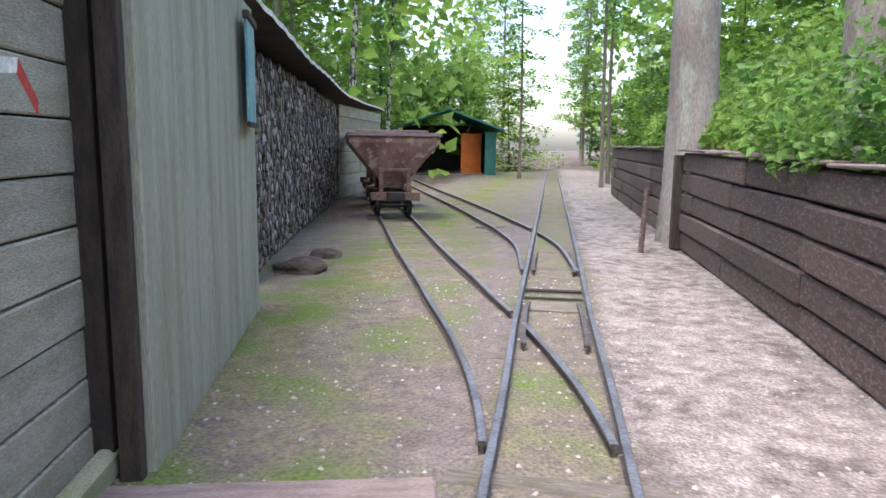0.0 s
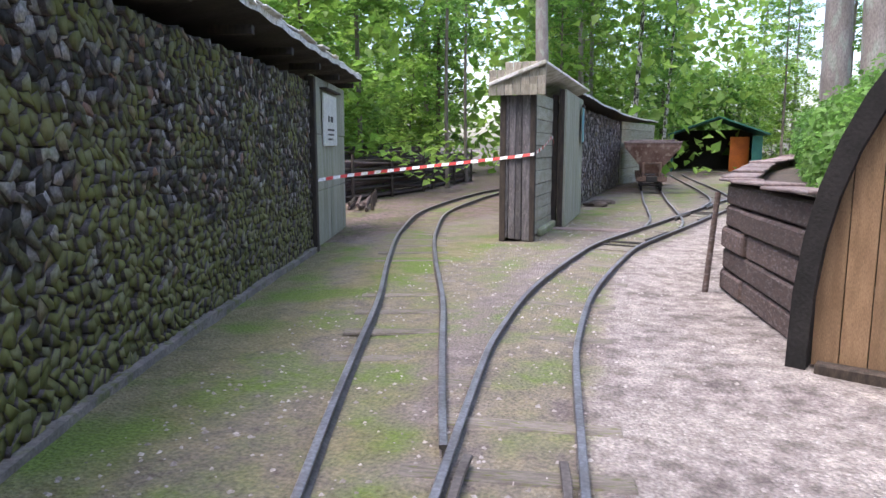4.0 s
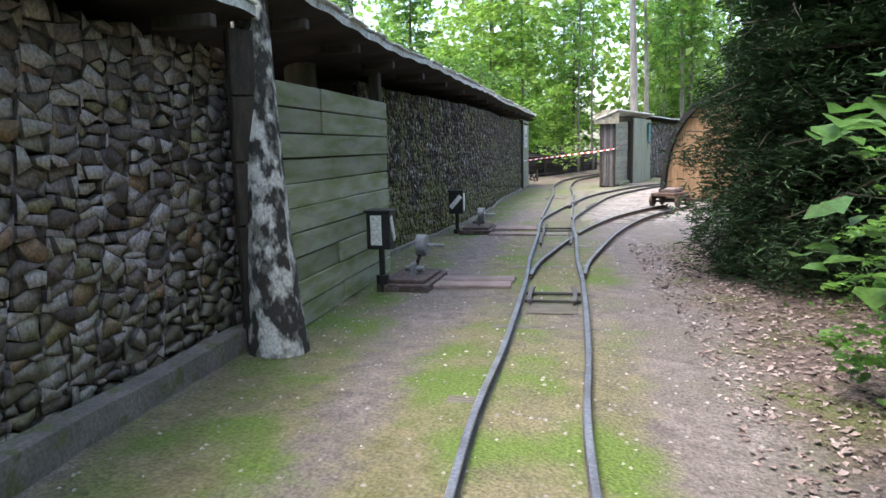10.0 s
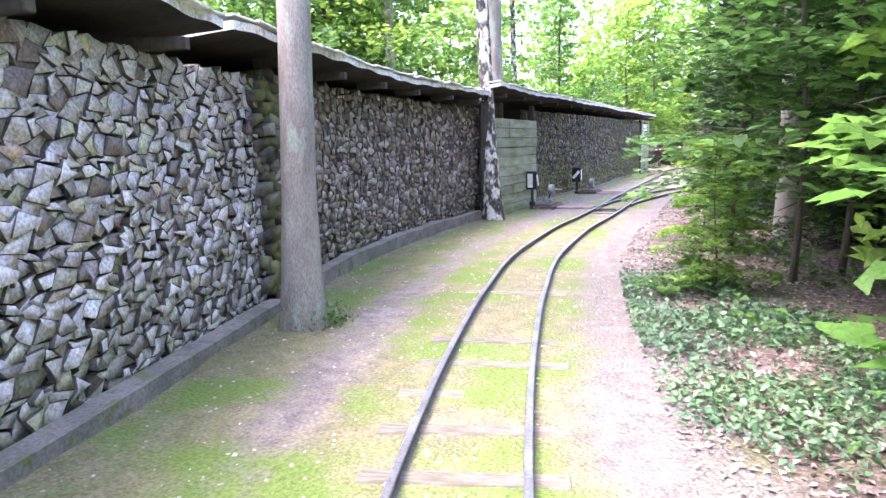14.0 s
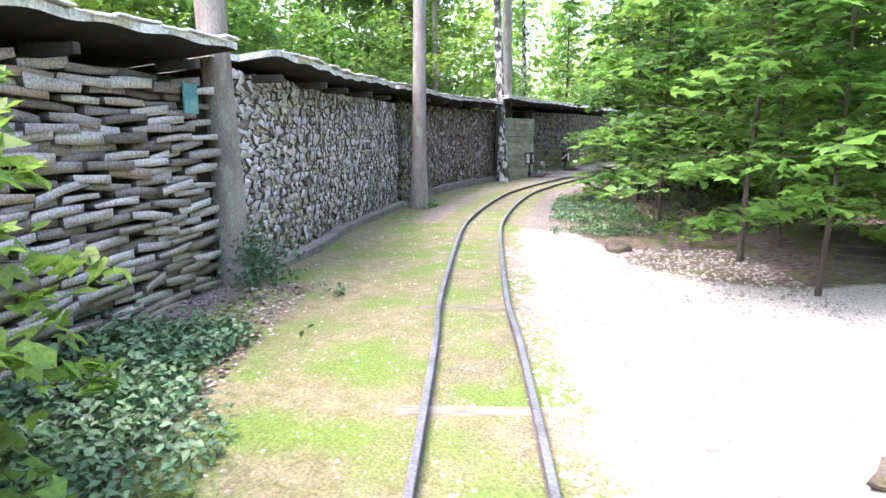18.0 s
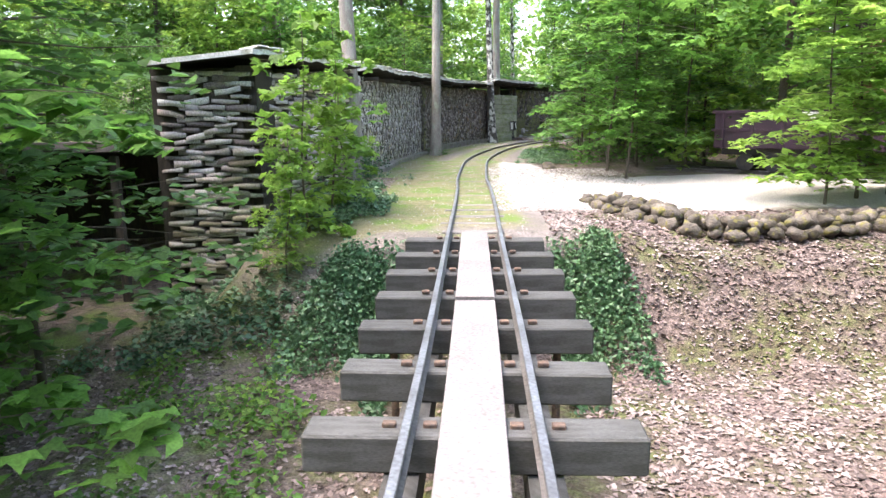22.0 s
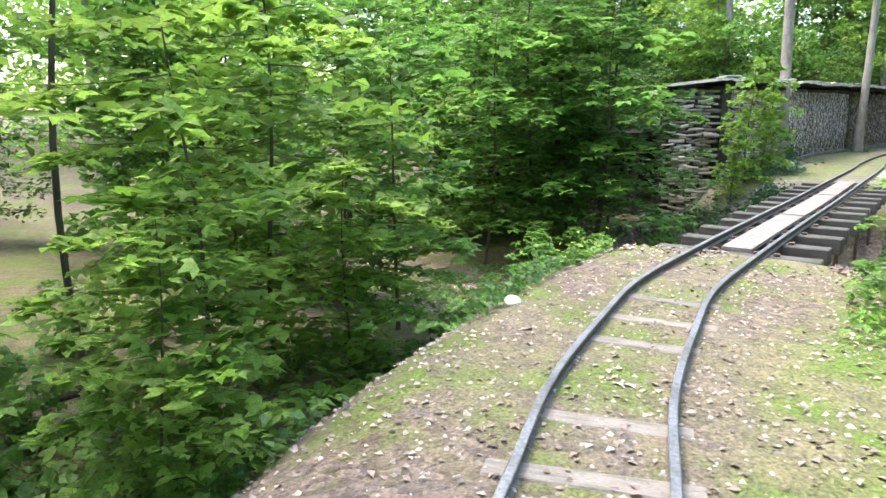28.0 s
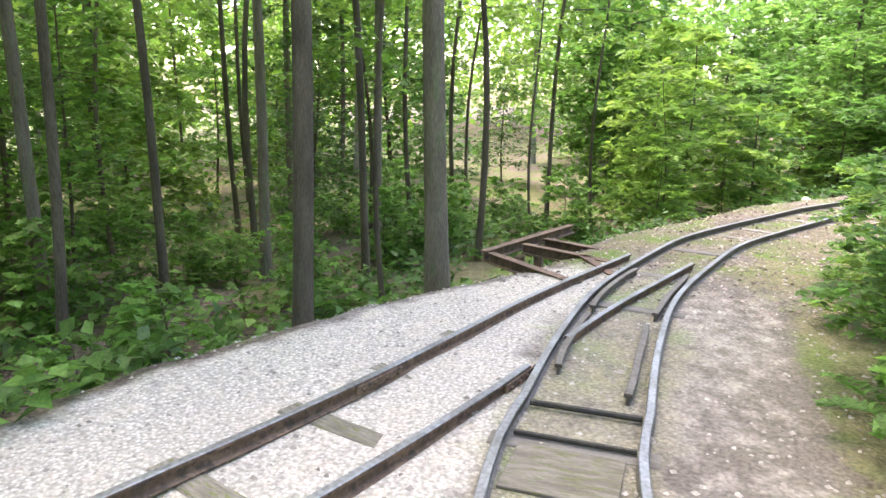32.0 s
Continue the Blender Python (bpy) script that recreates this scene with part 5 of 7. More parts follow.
for x, y, yaw, k in ((26.5, -42.0, 60, 0.8), (27.6, -43.9, 200, 0.8), (27.0, -42.7, 120, 0.6), (25.6, -46.4, 40, 0.55), (24.7, -46.1, 300, 0.5), (24.2, -45.7, 90, 0.45), (26.3, -47.3, 10, 0.5),
                     (22.9, -46.4, 30, 0.8), (23.6, -47.3, 30, 0.9), (25.3, -47.9, 160, 0.8), (9.2, -21.6, 15, 0.55), (9.9, -23.9, 210, 0.5), (8.9, -20.4, 100, 0.5)):
    copy_thing(SEEDLING, stand(x, y, yaw, k))
for i_, (x, y) in enumerate(scatter(60, (26, 46, -66, -52.5), 3.2, 11, 0.7, yard)):
    copy_thing(SEEDLING, stand(x, y, i_ * 53, 0.7 + 0.12 * (i_ % 6)))
for p_, (x, y) in zip(NEARBY, ((20.6, -47.6), (24.2, -50.6), (11.6, -23.6))):
    p_.matrix_basis = stand(x, y, 15, 1.0)
for x, y, yaw, k, p in ((18.19, -31.91, 30, 0.85, 0), (16.775, -30.574, 130, 1.0, 2), (18.3, -29.4, 200, 0.85, 2),
                        (14.2, -28.2, 75, 1.0, 0), (12.6, -25.6, 10, 1.0, 2), (21.261, -45.435, 40, 1.0, 0), (19.639, -44.788, 140, 1.1, 2), (18.008, -43.841, 20, 1.2, 2), (26.412, -49.97, 310, 0.7, 0),
                        (29.392, -43.169, 50, 0.33, 0), (28.653, -41.993, 50, 0.36, 1), (30.34, -44.639, 170, 0.33, 2), (8.3, -20.3, 0, 0.3, 0), (9.9, -22.7, 70, 0.33, 0), (10.9, -25.4, 120, 0.4, 1), (23.0, -32.2, 60, 1.0, 1),
                        (23.201, -31.265, 90, 0.8, 1), (40.491, -49.111, 0, 0.4, 0), (38.786, -48.966, 40, 0.36, 2), (36.783, -48.932, 80, 0.4, 0),
                        (30.9, -51.7, 0, 0.45, 1), (29.6, -51.6, 90, 0.8, 1), (28.3, -50.6, 200, 0.55, 1), (27.4, -51.4, 20, 1.05, 1),
                        (38.6, -49.7, 10, 0.34, 0), (37.4, -49.6, 110, 0.3, 1), (36.2, -49.3, 210, 0.36, 0), (39.9, -49.6, 160, 0.36, 0), (34.6, -48.6, 70, 0.35, 1), (32.9, -47.8, 20, 0.3, 0),
                        (29.9, -45.2, 0, 0.3, 0), (29.3, -44.3, 140, 0.3, 1), (30.2, -46.2, 50, 0.3, 0), (11.3, -24.3, 0, 1.0, 2), (9.7, -22.3, 130, 0.9, 2), (22.9, -33.4, 110, 0.85, 1)):
    copy_thing(NEARBY[p], stand(x, y, yaw, k))

# full crowns that shade the wood beside the bridge
for x, y, yaw, k, p in ((13.4, -46.6, 80, 1.0, 3), (12.2, -43.4, 20, 1.0, 2)):
    copy_thing(TALL[p], stand(x, y, yaw, k))
for x, y, yaw, k, p in ((16.6, -46.6, 0, 0.95, 1), (14.6, -50.4, 200, 1.2, 1), (20.2, -53.6, 70, 1.1, 1)):
    copy_thing(HAZEL[p], stand(x, y, yaw, k))
for x, y, yaw, k, p in ((19.4, -46.4, 60, 1.15, 2), (19.9, -45.9, 100, 0.95, 0)):
    copy_thing(NEARBY[p], stand(x, y, yaw, k))

# dark conifers by the curve
spruce = make_tree("spruce_tree", 12, 0.16, 0.2, 2.7, 130, 40000, 0.105, M_NEEDLE, M_DARKBARK, 51, "dark spruce with drooping branches beside the track", droop=0.45, long=1.6, wide=0.4, peak=0.15, limb_share=0.6)
spruce.matrix_basis = stand(7.4, -15.3, 0, 0.85)
for x, y, k in ((8.3, -16.4, 0.9), (8.0, -14.4, 0.9), (8.7, -12.6, 1.0), (9.2, -13.2, 1.2), (10.4, -18.6, 1.1), (9.4, -17.6, 0.8), (10.2, -15.4, 1.2), (11.8, -20.6, 1.0),
                (7.7, -13.7, 0.75), (6.75, -14.5, 0.66), (7.0, -13.4, 0.8), (8.1, -15.4, 1.0), (7.0, -16.2, 0.6), (8.6, -13.6, 0.95)):
    copy_thing(spruce, stand(x, y, x * 77, k))


# fern clumps
def fern(x, y, size, seed):
    rnd = np.random.default_rng(seed)
    pts, nr = [], []
    for a in range(9):
        az = a * 0.7 + rnd.uniform(-0.2, 0.2)
        u = np.linspace(0.1, 1, 26)
        d = np.array([math.cos(az), math.sin(az)])
        for sgn in (-1, 1):
            wid = 0.16 * np.sin(np.pi * np.clip(u * 0.92 + 0.06, 0, 1))
            xy = d * (u * 0.8)[:, None] + np.array([-d[1], d[0]]) * (sgn * wid * 0.5)[:, None]
            pts.append(np.c_[xy, 0.75 * u - 0.45 * u ** 2.2 + 0.02])
            nr.append(np.tile([0.2 * d[0], 0.2 * d[1], 1.0], (26, 1)))
    th = empty("fern", 0, 0, 0, label="green fern clump with arching fronds on the bank", category="fern", group="ferns")
    part("stem", rod((0, 0, -0.05), (0, 0, 0.12), 0.03, 0.015, 6), M_DARKBARK, th)
    ob = new("fronds", leaf_mesh("fronds", np.concatenate(pts), np.concatenate(nr), 0.12, M_LEAF, rnd, 0.5, 1.6))
    ob.parent = th
    tagged(ob, "arching fronds", kind="stuff")
    th.matrix_basis = stand(x, y, seed * 40, size)


for i_, (x, y, k) in enumerate(((28.35, -49.35, 0.9), (28.9, -49.75, 0.7), (26.9, -48.6, 0.8), (39.2, -49.8, 0.6), (22.9, -45.4, 0.6), (10.6, -25.9, 0.5))):
    fern(x, y, k, 100 + i_)


# ---- low growth, leaves and stones on the ground ----
def strew(name, n, pick, size, mat, seed, label, category, lift=0.02, spread=0.04, upright=0.7, long=1.0, wide=1.0):
    rnd = np.random.default_rng(seed)
    x, y = pick(rnd, n)
    z = height(x, y) + lift + np.abs(rnd.normal(0, spread, len(x)))
    p = np.stack([x, y, z], 1)
    nrm = rnd.normal(size=(len(x), 3)) * (1 - upright) + np.array([0, 0, 1.0]) * upright
    return tagged(new(name, leaf_mesh(name, p, nrm, size, mat, rnd, long, wide)), label, category, kind="stuff")


def beside(run0, run1, s0, s1, clump=0.0):
    """Places beside the main track between two runs and two distances to the side."""
    def pick(rnd, n):
        run, s = rnd.uniform(run0, run1, n), rnd.uniform(s0, s1, n)
        if clump:
            k = np.sin(run * 3.1) + np.sin(s * 4.3 + run) + np.sin(run * 0.9 + 2 * s)
            keep = k > clump + rnd.normal(0, 0.5, n)
            run, s = run[keep], s[keep]
        cx, cy = np.interp(run, NRUN, NEAR[:, 0]), np.interp(run, NRUN, NEAR[:, 1])
        nx, ny = np.interp(run, NRUN, NNORM[:, 0]), np.interp(run, NRUN, NNORM[:, 1])
        return cx - nx * s, cy - ny * s
    return pick


def hang(s0, sign, wide):
    """A ragged clump that spills over the end of the bank."""
    def pick(rnd, n):
        a = rnd.beta(1.1, 1.9, n)
        lobe = 0.75 + 0.25 * np.sin(a * 9 + sign) + 0.15 * np.sin(a * 23)
        run = R_BR0 + 0.1 + 0.5 * np.sin(a * 7 + 1) * a + rnd.beta(1.3, 2.0, n) * (1.0 + 1.7 * lobe * (1 - a)) + rnd.normal(0, 0.12, n)
        s = sign * (s0 + a * wide * 1.6)
        cx, cy = np.interp(run, NRUN, NEAR[:, 0]), np.interp(run, NRUN, NEAR[:, 1])
        nx, ny = np.interp(run, NRUN, NNORM[:, 0]), np.interp(run, NRUN, NNORM[:, 1])
        return cx - nx * s, cy - ny * s
    return pick


def rr(x, y):
    return run_at(x, y)


M_DRY = material("dry_leaves", (0.18, 0.128, 0.118), (0.33, 0.265, 0.25), 2, rough=0.8, bump=0, vary=0.5, island=True)
M_PEBBLE = material("pale_pebbles", (0.36, 0.335, 0.32), (0.22, 0.2, 0.185), 8, vary=0.35, island=True)
strew("ivy", 15000, beside(rr(8.3, -25), rr(13.2, -31.2), -2.9, -1.15, -0.1), 0.052, M_IVY, 61, "low ivy along the edge of the wood", "ivy", 0.03, 0.06)
strew("ivy", 8500, beside(rr(16.6, -35.2), rr(20.1, -38.6), 1.8, 3.2, -0.3), 0.062, M_IVY, 62, "low ivy under the young maples", "ivy", 0.03, 0.06)
strew("ivy", 8500, hang(0.88, 1, 0.95), 0.062, M_IVY, 63, "ivy hanging over the bridge abutment", "ivy", 0.03, 0.05, 0.45)
strew("ivy", 6500, hang(0.9, -1, 0.75), 0.062, M_IVY, 64, "ivy hanging over the bridge abutment", "ivy", 0.03, 0.05, 0.45)
strew("undergrowth", 9000, beside(rr(21.385, -40.029), rr(28.107, -46.713), 1.2, 6, 0.2), 0.08, M_LEAF, 65, "low green plants in the dip", "undergrowth", 0.04, 0.09)
strew("undergrowth", 6000, beside(rr(27.694, -46.326), rr(34.843, -50.796), 1.2, 4.2, 0.3), 0.09, M_LEAFD, 66, "low green plants along the bank", "undergrowth", 0.04, 0.1)
strew("undergrowth", 9000, beside(rr(27.694, -46.326), rr(44.238, -50.489), -4.5, -1.9, -0.2), 0.09, M_LEAFD, 67, "low green plants below the curve", "undergrowth", 0.05, 0.12)
strew("undergrowth", 7000, beside(rr(4.2, -16.5), rr(13, -31), -7, -2.0, 0.5), 0.09, M_LEAFD, 68, "low plants on the wood floor", "undergrowth", 0.04, 0.1)
def ring_pick(cx, cy, r):
    """Places round one spot."""
    def pick(rnd, n):
        a, d = rnd.uniform(0, 6.3, n), r * rnd.beta(1.2, 2.0, n)
        return cx + d * np.cos(a), cy + d * np.sin(a)
    return pick


strew("ivy", 900, ring_pick(13.5, -35.75, 0.65), 0.06, M_IVY, 78, "ivy round the foot of a beech trunk", "ivy", 0.03, 0.28, 0.4)
strew("ivy", 500, ring_pick(8.7, -29.1, 0.45), 0.05, M_LEAFD, 79, "small green plants at the foot of a trunk", "ivy", 0.02, 0.1, 0.5)
strew("dry_leaf_litter", 2600, beside(rr(15.2, -34.2), rr(19.6, -38.1), 1.75, 3.1), 0.055, M_DRY, 86, "reddish fallen leaves at the foot of the log stack", "leaf litter", 0.006, 0.008, 0.85)
strew("ivy", 3800, beside(rr(15.6, -34.4), rr(19.8, -38.2), 1.35, 2.2, 0.3), 0.06, M_IVY, 87, "low ivy creeping out from the log stack", "ivy", 0.03, 0.05)
strew("undergrowth", 5200, beside(R_BR0 + 1.0, R_BR1 + 1.5, 1.3, 4.5, 0.6), 0.075, M_LEAFY, 80, "bright seedlings in the dip below the bridge", "undergrowth", 0.03, 0.12)
strew("undergrowth", 9000, beside(R_BR0 - 5.5, R_BR0 + 0.8, 2.0, 5.2, -0.6), 0.085, M_IVY, 75, "ivy and low plants on the slope below the log stack", "undergrowth", 0.03, 0.06)
strew("undergrowth", 24000, beside(rr(31, -49), rr(46, -49.7), 2.6, 13, -0.6), 0.15, M_LEAFD, 76, "low plants and seedlings on the wood floor", "undergrowth", 0.05, 0.16)
strew("undergrowth", 6000, beside(R_BR1 - 0.5, rr(37, -51.3), -3.4, -1.25, 0.3), 0.075, M_LEAF, 77, "small plants on the mossy bank", "undergrowth", 0.03, 0.06)
strew("dry_leaf_litter", 15000, beside(rr(3.4, -14.6), rr(12.5, -31), -5.0, -1.15), 0.05, M_DRY, 71, "brown fallen leaves on the wood floor", "leaf litter", 0.006, 0.008, 0.85)
strew("dry_leaf_litter", 30000, beside(rr(19.411, -37.792), rr(28.107, -46.713), -7.5, -1.0), 0.065, M_DRY, 72, "pinkish fallen leaves on the slope by the bridge", "leaf litter", 0.006, 0.008, 0.85)
strew("dry_leaf_litter", 9000, beside(rr(20.869, -39.545), rr(28.107, -46.713), 0, 5.5), 0.062, M_DRY, 73, "fallen leaves in the dip under the bridge", "leaf litter", 0.006, 0.008, 0.85)
strew("dry_leaf_litter", 3500, beside(rr(27.9, -46.52), rr(37.261, -51.317), -2.4, 2.4), 0.045, M_DRY, 74, "fallen leaves on the mossy bank", "leaf litter", 0.006, 0.006, 0.85)


def pebbles(n, pick, size, seed, label):
    rnd = np.random.default_rng(seed)
    x, y = pick(rnd, n)
    n = len(x)
    c = np.stack([x, y, height(x, y)], 1)
    s = (size * rnd.uniform(0.4, 1.5, n))[:, None]
    ang = rnd.uniform(0, 6.3, n)[:, None] + np.array([0, 1.6, 3.1, 4.7]) + rnd.uniform(-0.3, 0.3, (n, 4))
    rad = s * rnd.uniform(0.7, 1.3, (n, 4))
    ring = np.stack([c[:, :1] + np.cos(ang) * rad, c[:, 1:2] + np.sin(ang) * rad, c[:, 2:3] + 0 * ang], -1)
    topp = c[:, None] + np.stack([rnd.normal(0, 0.2, n) * s[:, 0], rnd.normal(0, 0.2, n) * s[:, 0], 0.75 * s[:, 0]], -1)[:, None]
    v = np.concatenate([ring, topp], 1).reshape(-1, 3)
    i = np.arange(n)[:, None] * 5
    f = np.concatenate([i + [a, (a + 1) % 4, 4] for a in range(4)], 0)
    return tagged(new("pebbles", fast_mesh("pebbles", v, f, M_PEBBLE)), label, "pebbles", kind="stuff")


pebbles(5200, beside(rr(1.2, 8), rr(2.2, -12), -2.6, 2.2), 0.014, 81, "pale pebbles on the trodden path")
pebbles(5200, beside(rr(2.2, -12), rr(20.863, -39.345), -1.6, 2.4), 0.013, 82, "pale pebbles on the moss")
pebbles(6000, beside(rr(13.6, -32.3), rr(19.411, -37.792), -3.6, -0.4), 0.022, 83, "white gravel of the yard")
pebbles(7000, beside(rr(27.9, -46.52), rr(45.225, -50.057), -1.9, 2.7), 0.014, 84, "pale stones on the bank and in the siding")

# leafy growth on the planter
rnd = np.random.default_rng(91)
for k, (x0, y0, x1, y1, n, sz, mat, wrd) in enumerate(((2.5, -3.6, 3.0, 6.8, 14000, 0.1, M_LEAF, "bright green nettles and balsam on the planter"), (3.6, 7.5, 6.2, 20.5, 6000, 0.16, M_LEAFY, "light green shrubs on the far planter"))):
    u = rnd.random(n)
    x = x0 + (x1 - x0) * u + rnd.random(n) ** 1.2 * 2.3 - 0.08
    y = y0 + (y1 - y0) * u
    base = np.interp(y, [-4, 4, 12, 22], [1.05, 1.25, 1.38, 1.42]) + 0.06 * np.sin(y * 3)
    hgt = np.clip(0.6 + 0.75 * (x - (x0 + (x1 - x0) * u)) + 0.18 * np.sin(y * 2.1) + 0.15 * np.sin(y * 5.3 + x), 0.2, 2.2)
    z = base + hgt * rnd.random(n) ** 0.7
    p = np.stack([x, y, z], 1)
    nrm = rnd.normal(size=(n, 3)) * 0.4 + np.array([-0.3, -0.1, 0.6])
    tagged(new("shrubbery", leaf_mesh("shrubbery", p, nrm, sz, mat, rnd)), wrd, "shrubbery", kind="stuff")

# the wood behind, all round
n = 115000
az = rnd.uniform(0, 2 * np.pi, n)
dist = rnd.uniform(44, 75, n)
cx, cy = 14.0, -20.0
x, y = cx + np.cos(az) * dist * 1.0, cy + np.sin(az) * dist * 1.15
z = -1.0 + 19 * rnd.random(n) ** 0.8
gap = (y > 20) & (np.abs(x - (0.5 + 0.145 * y)) < 4.0)
lump = np.sin(az * 40) + np.sin(z * 0.9 + az * 23) + np.sin(z * 0.37 + az * 61)
keep = ~gap & (lump > -1.1 + rnd.normal(0, 0.4, n))
p = np.stack([x, y, z], 1)[keep]
nrm = rnd.normal(size=(len(p), 3)) * 0.5 + np.array([0, 0, 0.5])
tagged(new("distant_wood", leaf_mesh("distant_wood", p, nrm, 0.7, M_LEAFY, rnd)), "leafy wood in the distance all round", "wood", kind="stuff")


# ---- timber bridge ----
def at_run(run, side=0.0):
    x, y = float(np.interp(run, NRUN, NEAR[:, 0])), float(np.interp(run, NRUN, NEAR[:, 1]))
    nx, ny = float(np.interp(run, NRUN, NNORM[:, 0])), float(np.interp(run, NRUN, NNORM[:, 1]))
    return x - nx * side, y - ny * side, yaw_of(nx, ny)


prs = random.Random(9)
bridge = empty("timber_bridge", 0, 0, 0, label="open timber footbridge deck under the rails with a bleached walking plank", category="bridge")
n_beam = 12
for i in range(n_beam):
    run = R_BR0 + 0.15 + i * (R_BR1 - R_BR0 - 0.1) / (n_beam - 1)
    x, y, yaw = at_run(run)
    bm = box(0, 0, 0, 1.72 + prs.uniform(-0.06, 0.06), 0.24, 0.2, 0.012)
    ob = part("cross_beam", bm, M_BEAM, bridge)
    ob.matrix_basis = pose(x, y, -0.19 + prs.uniform(-0.008, 0.008), 0, 0, yaw + prs.uniform(-1.5, 1.5))
    for s in (-0.43, -0.22, 0.22, 0.43):
        bx, by, byaw = at_run(run, s)
        bolt = part("rail_clip", box(0, 0, 0, 0.07, 0.05, 0.03, 0.006), M_RUST, bridge)
        bolt.matrix_basis = pose(bx, by, -0.075, 0, 0, byaw)
for s in (-0.36, 0.36):
    line = np.array([at_run(r, s)[:2] for r in np.arange(R_BR0, R_BR1, 0.25)])
    v, f = sweep(line, [(-0.09, -0.52), (-0.09, -0.295), (0.09, -0.295), (0.09, -0.52)])
    mesh_object("girder", v, f, M_BEAM, parent=bridge)
for i in range(1, n_beam - 1, 3):
    for s in (-0.62, 0.62):
        x, y, yaw = at_run(R_BR0 + 0.15 + i * (R_BR1 - R_BR0 - 0.1) / (n_beam - 1), s)
        part("prop", rod((x, y, float(height(np.array([x]), np.array([y]))[0]) - 0.1), (x, y, -0.29), 0.03, 0.03, 8), M_RUST, bridge)
runs = np.arange(R_BR0 - 0.05, R_BR1 + 0.02, 0.02)
cut = 0
for a, b in ((R_BR0 - 0.1, R_BR0 + 3.1), (R_BR0 + 3.11, R_BR0 + 6.4), (R_BR0 + 6.41, R_BR1 + 0.05)):
    line = np.array([at_run(r)[:2] for r in np.arange(a, b, 0.1)])
    v, f = sweep(line, [(-0.165, -0.088), (-0.165, -0.052), (-0.16, -0.046), (0.16, -0.046), (0.165, -0.052), (0.165, -0.088)])
    mesh_object("walking_plank", v, f, M_PALEPLANK, parent=bridge)["label"] = "bleached pale walking plank"
for run, wrd in ((R_BR0 + 0.02, "far"), (R_BR1 + 0.12, "near")):
    x, y, yaw = at_run(run)
    ab = part("abutment", box(0, 0, 0, 1.9, 0.3, 1.35, 0.03), M_CONC)
    ab.matrix_basis = pose(x, y, -0.97, 0, 0, yaw)
    tagged(ab, "concrete abutment under the end of the bridge", "abutment", kind="structure")

# ---- sleepers ----
def sleeper_mesh(name, length, mat, seed):
    bm = box(0, 0, 0, length, 0.16, 0.12, 0.014)
    me = bpy.data.meshes.new(name)
    bm.to_mesh(me)
    bm.free()
    me.materials.append(mat)
    return me


SLEEPERS = [sleeper_mesh("sleeper", l, M_SLEEPER, 0) for l in (1.08, 1.15, 1.02)]
M_PALESLEEPER = material("pale_sleeper", (0.2, 0.185, 0.178), (0.13, 0.118, 0.11), 5, stretch=(1, 5, 5), vary=0.2)
PALE = [sleeper_mesh("sleeper", l, M_PALESLEEPER, 0) for l in (0.82, 0.94)]
end_run = run_at(46.214, -49.725)
run = run_at(1.6, 9)
k = 0
while run < end_run:
    if not (R_BR0 - 0.1 < run < R_BR1 + 0.25):
        x, y, yaw = at_run(run, prs.uniform(-0.03, 0.03))
        late = run > R_BR0 - 4
        ob = new("sleeper", (PALE if late else SLEEPERS)[k % 2])
        ob.parent = track_things["main"]
        up = -0.06 if run > R_BR1 else -0.06 if run > R_BR0 - 4 else -0.066
        ob.matrix_basis = pose(x, y, up - 0.07 + prs.uniform(-0.012, 0.01), 0, prs.uniform(-0.6, 0.6), yaw + prs.uniform(-2, 2))
        k += 1
    run += 0.62 + prs.uniform(-0.05, 0.05)
for kind, first, last in (("branch", 6, 60), ("hopper", 10, 60), ("shed", 14, 60), ("cart", 20, 46), ("siding", 12, 50)):
    c = LINES[kind]
    nn_ = normals(c)
    for i in range(first, min(last, len(c) - 1), 3):
        ob = new("sleeper", SLEEPERS[i % 3])
        ob.parent = track_things[kind]
        ob.matrix_basis = pose(c[i, 0], c[i, 1], -0.146 + prs.uniform(-0.01, 0.004), 0, 0, yaw_of(nn_[i, 0], nn_[i, 1]))


# ---- turnout parts ----
def guard_rail(line, i0, i1, d, parent, name="guard_rail"):
    piece = offset(line, d)[i0:i1]
    flare = normals(piece) * np.linspace(-1, 1, len(piece))[:, None] ** 4 * (-np.sign(d) * 0.018)
    v, f = sweep(piece + flare, [(a, h) for a, h in RAIL_SECTION], -0.006)
    return mesh_object(name, v, f, M_RAIL, parent=parent)


MAINF = spline(MAIN, 0.1)


def near_index(line, x, y):
    return int(((line - (x, y)) ** 2).sum(1).argmin())


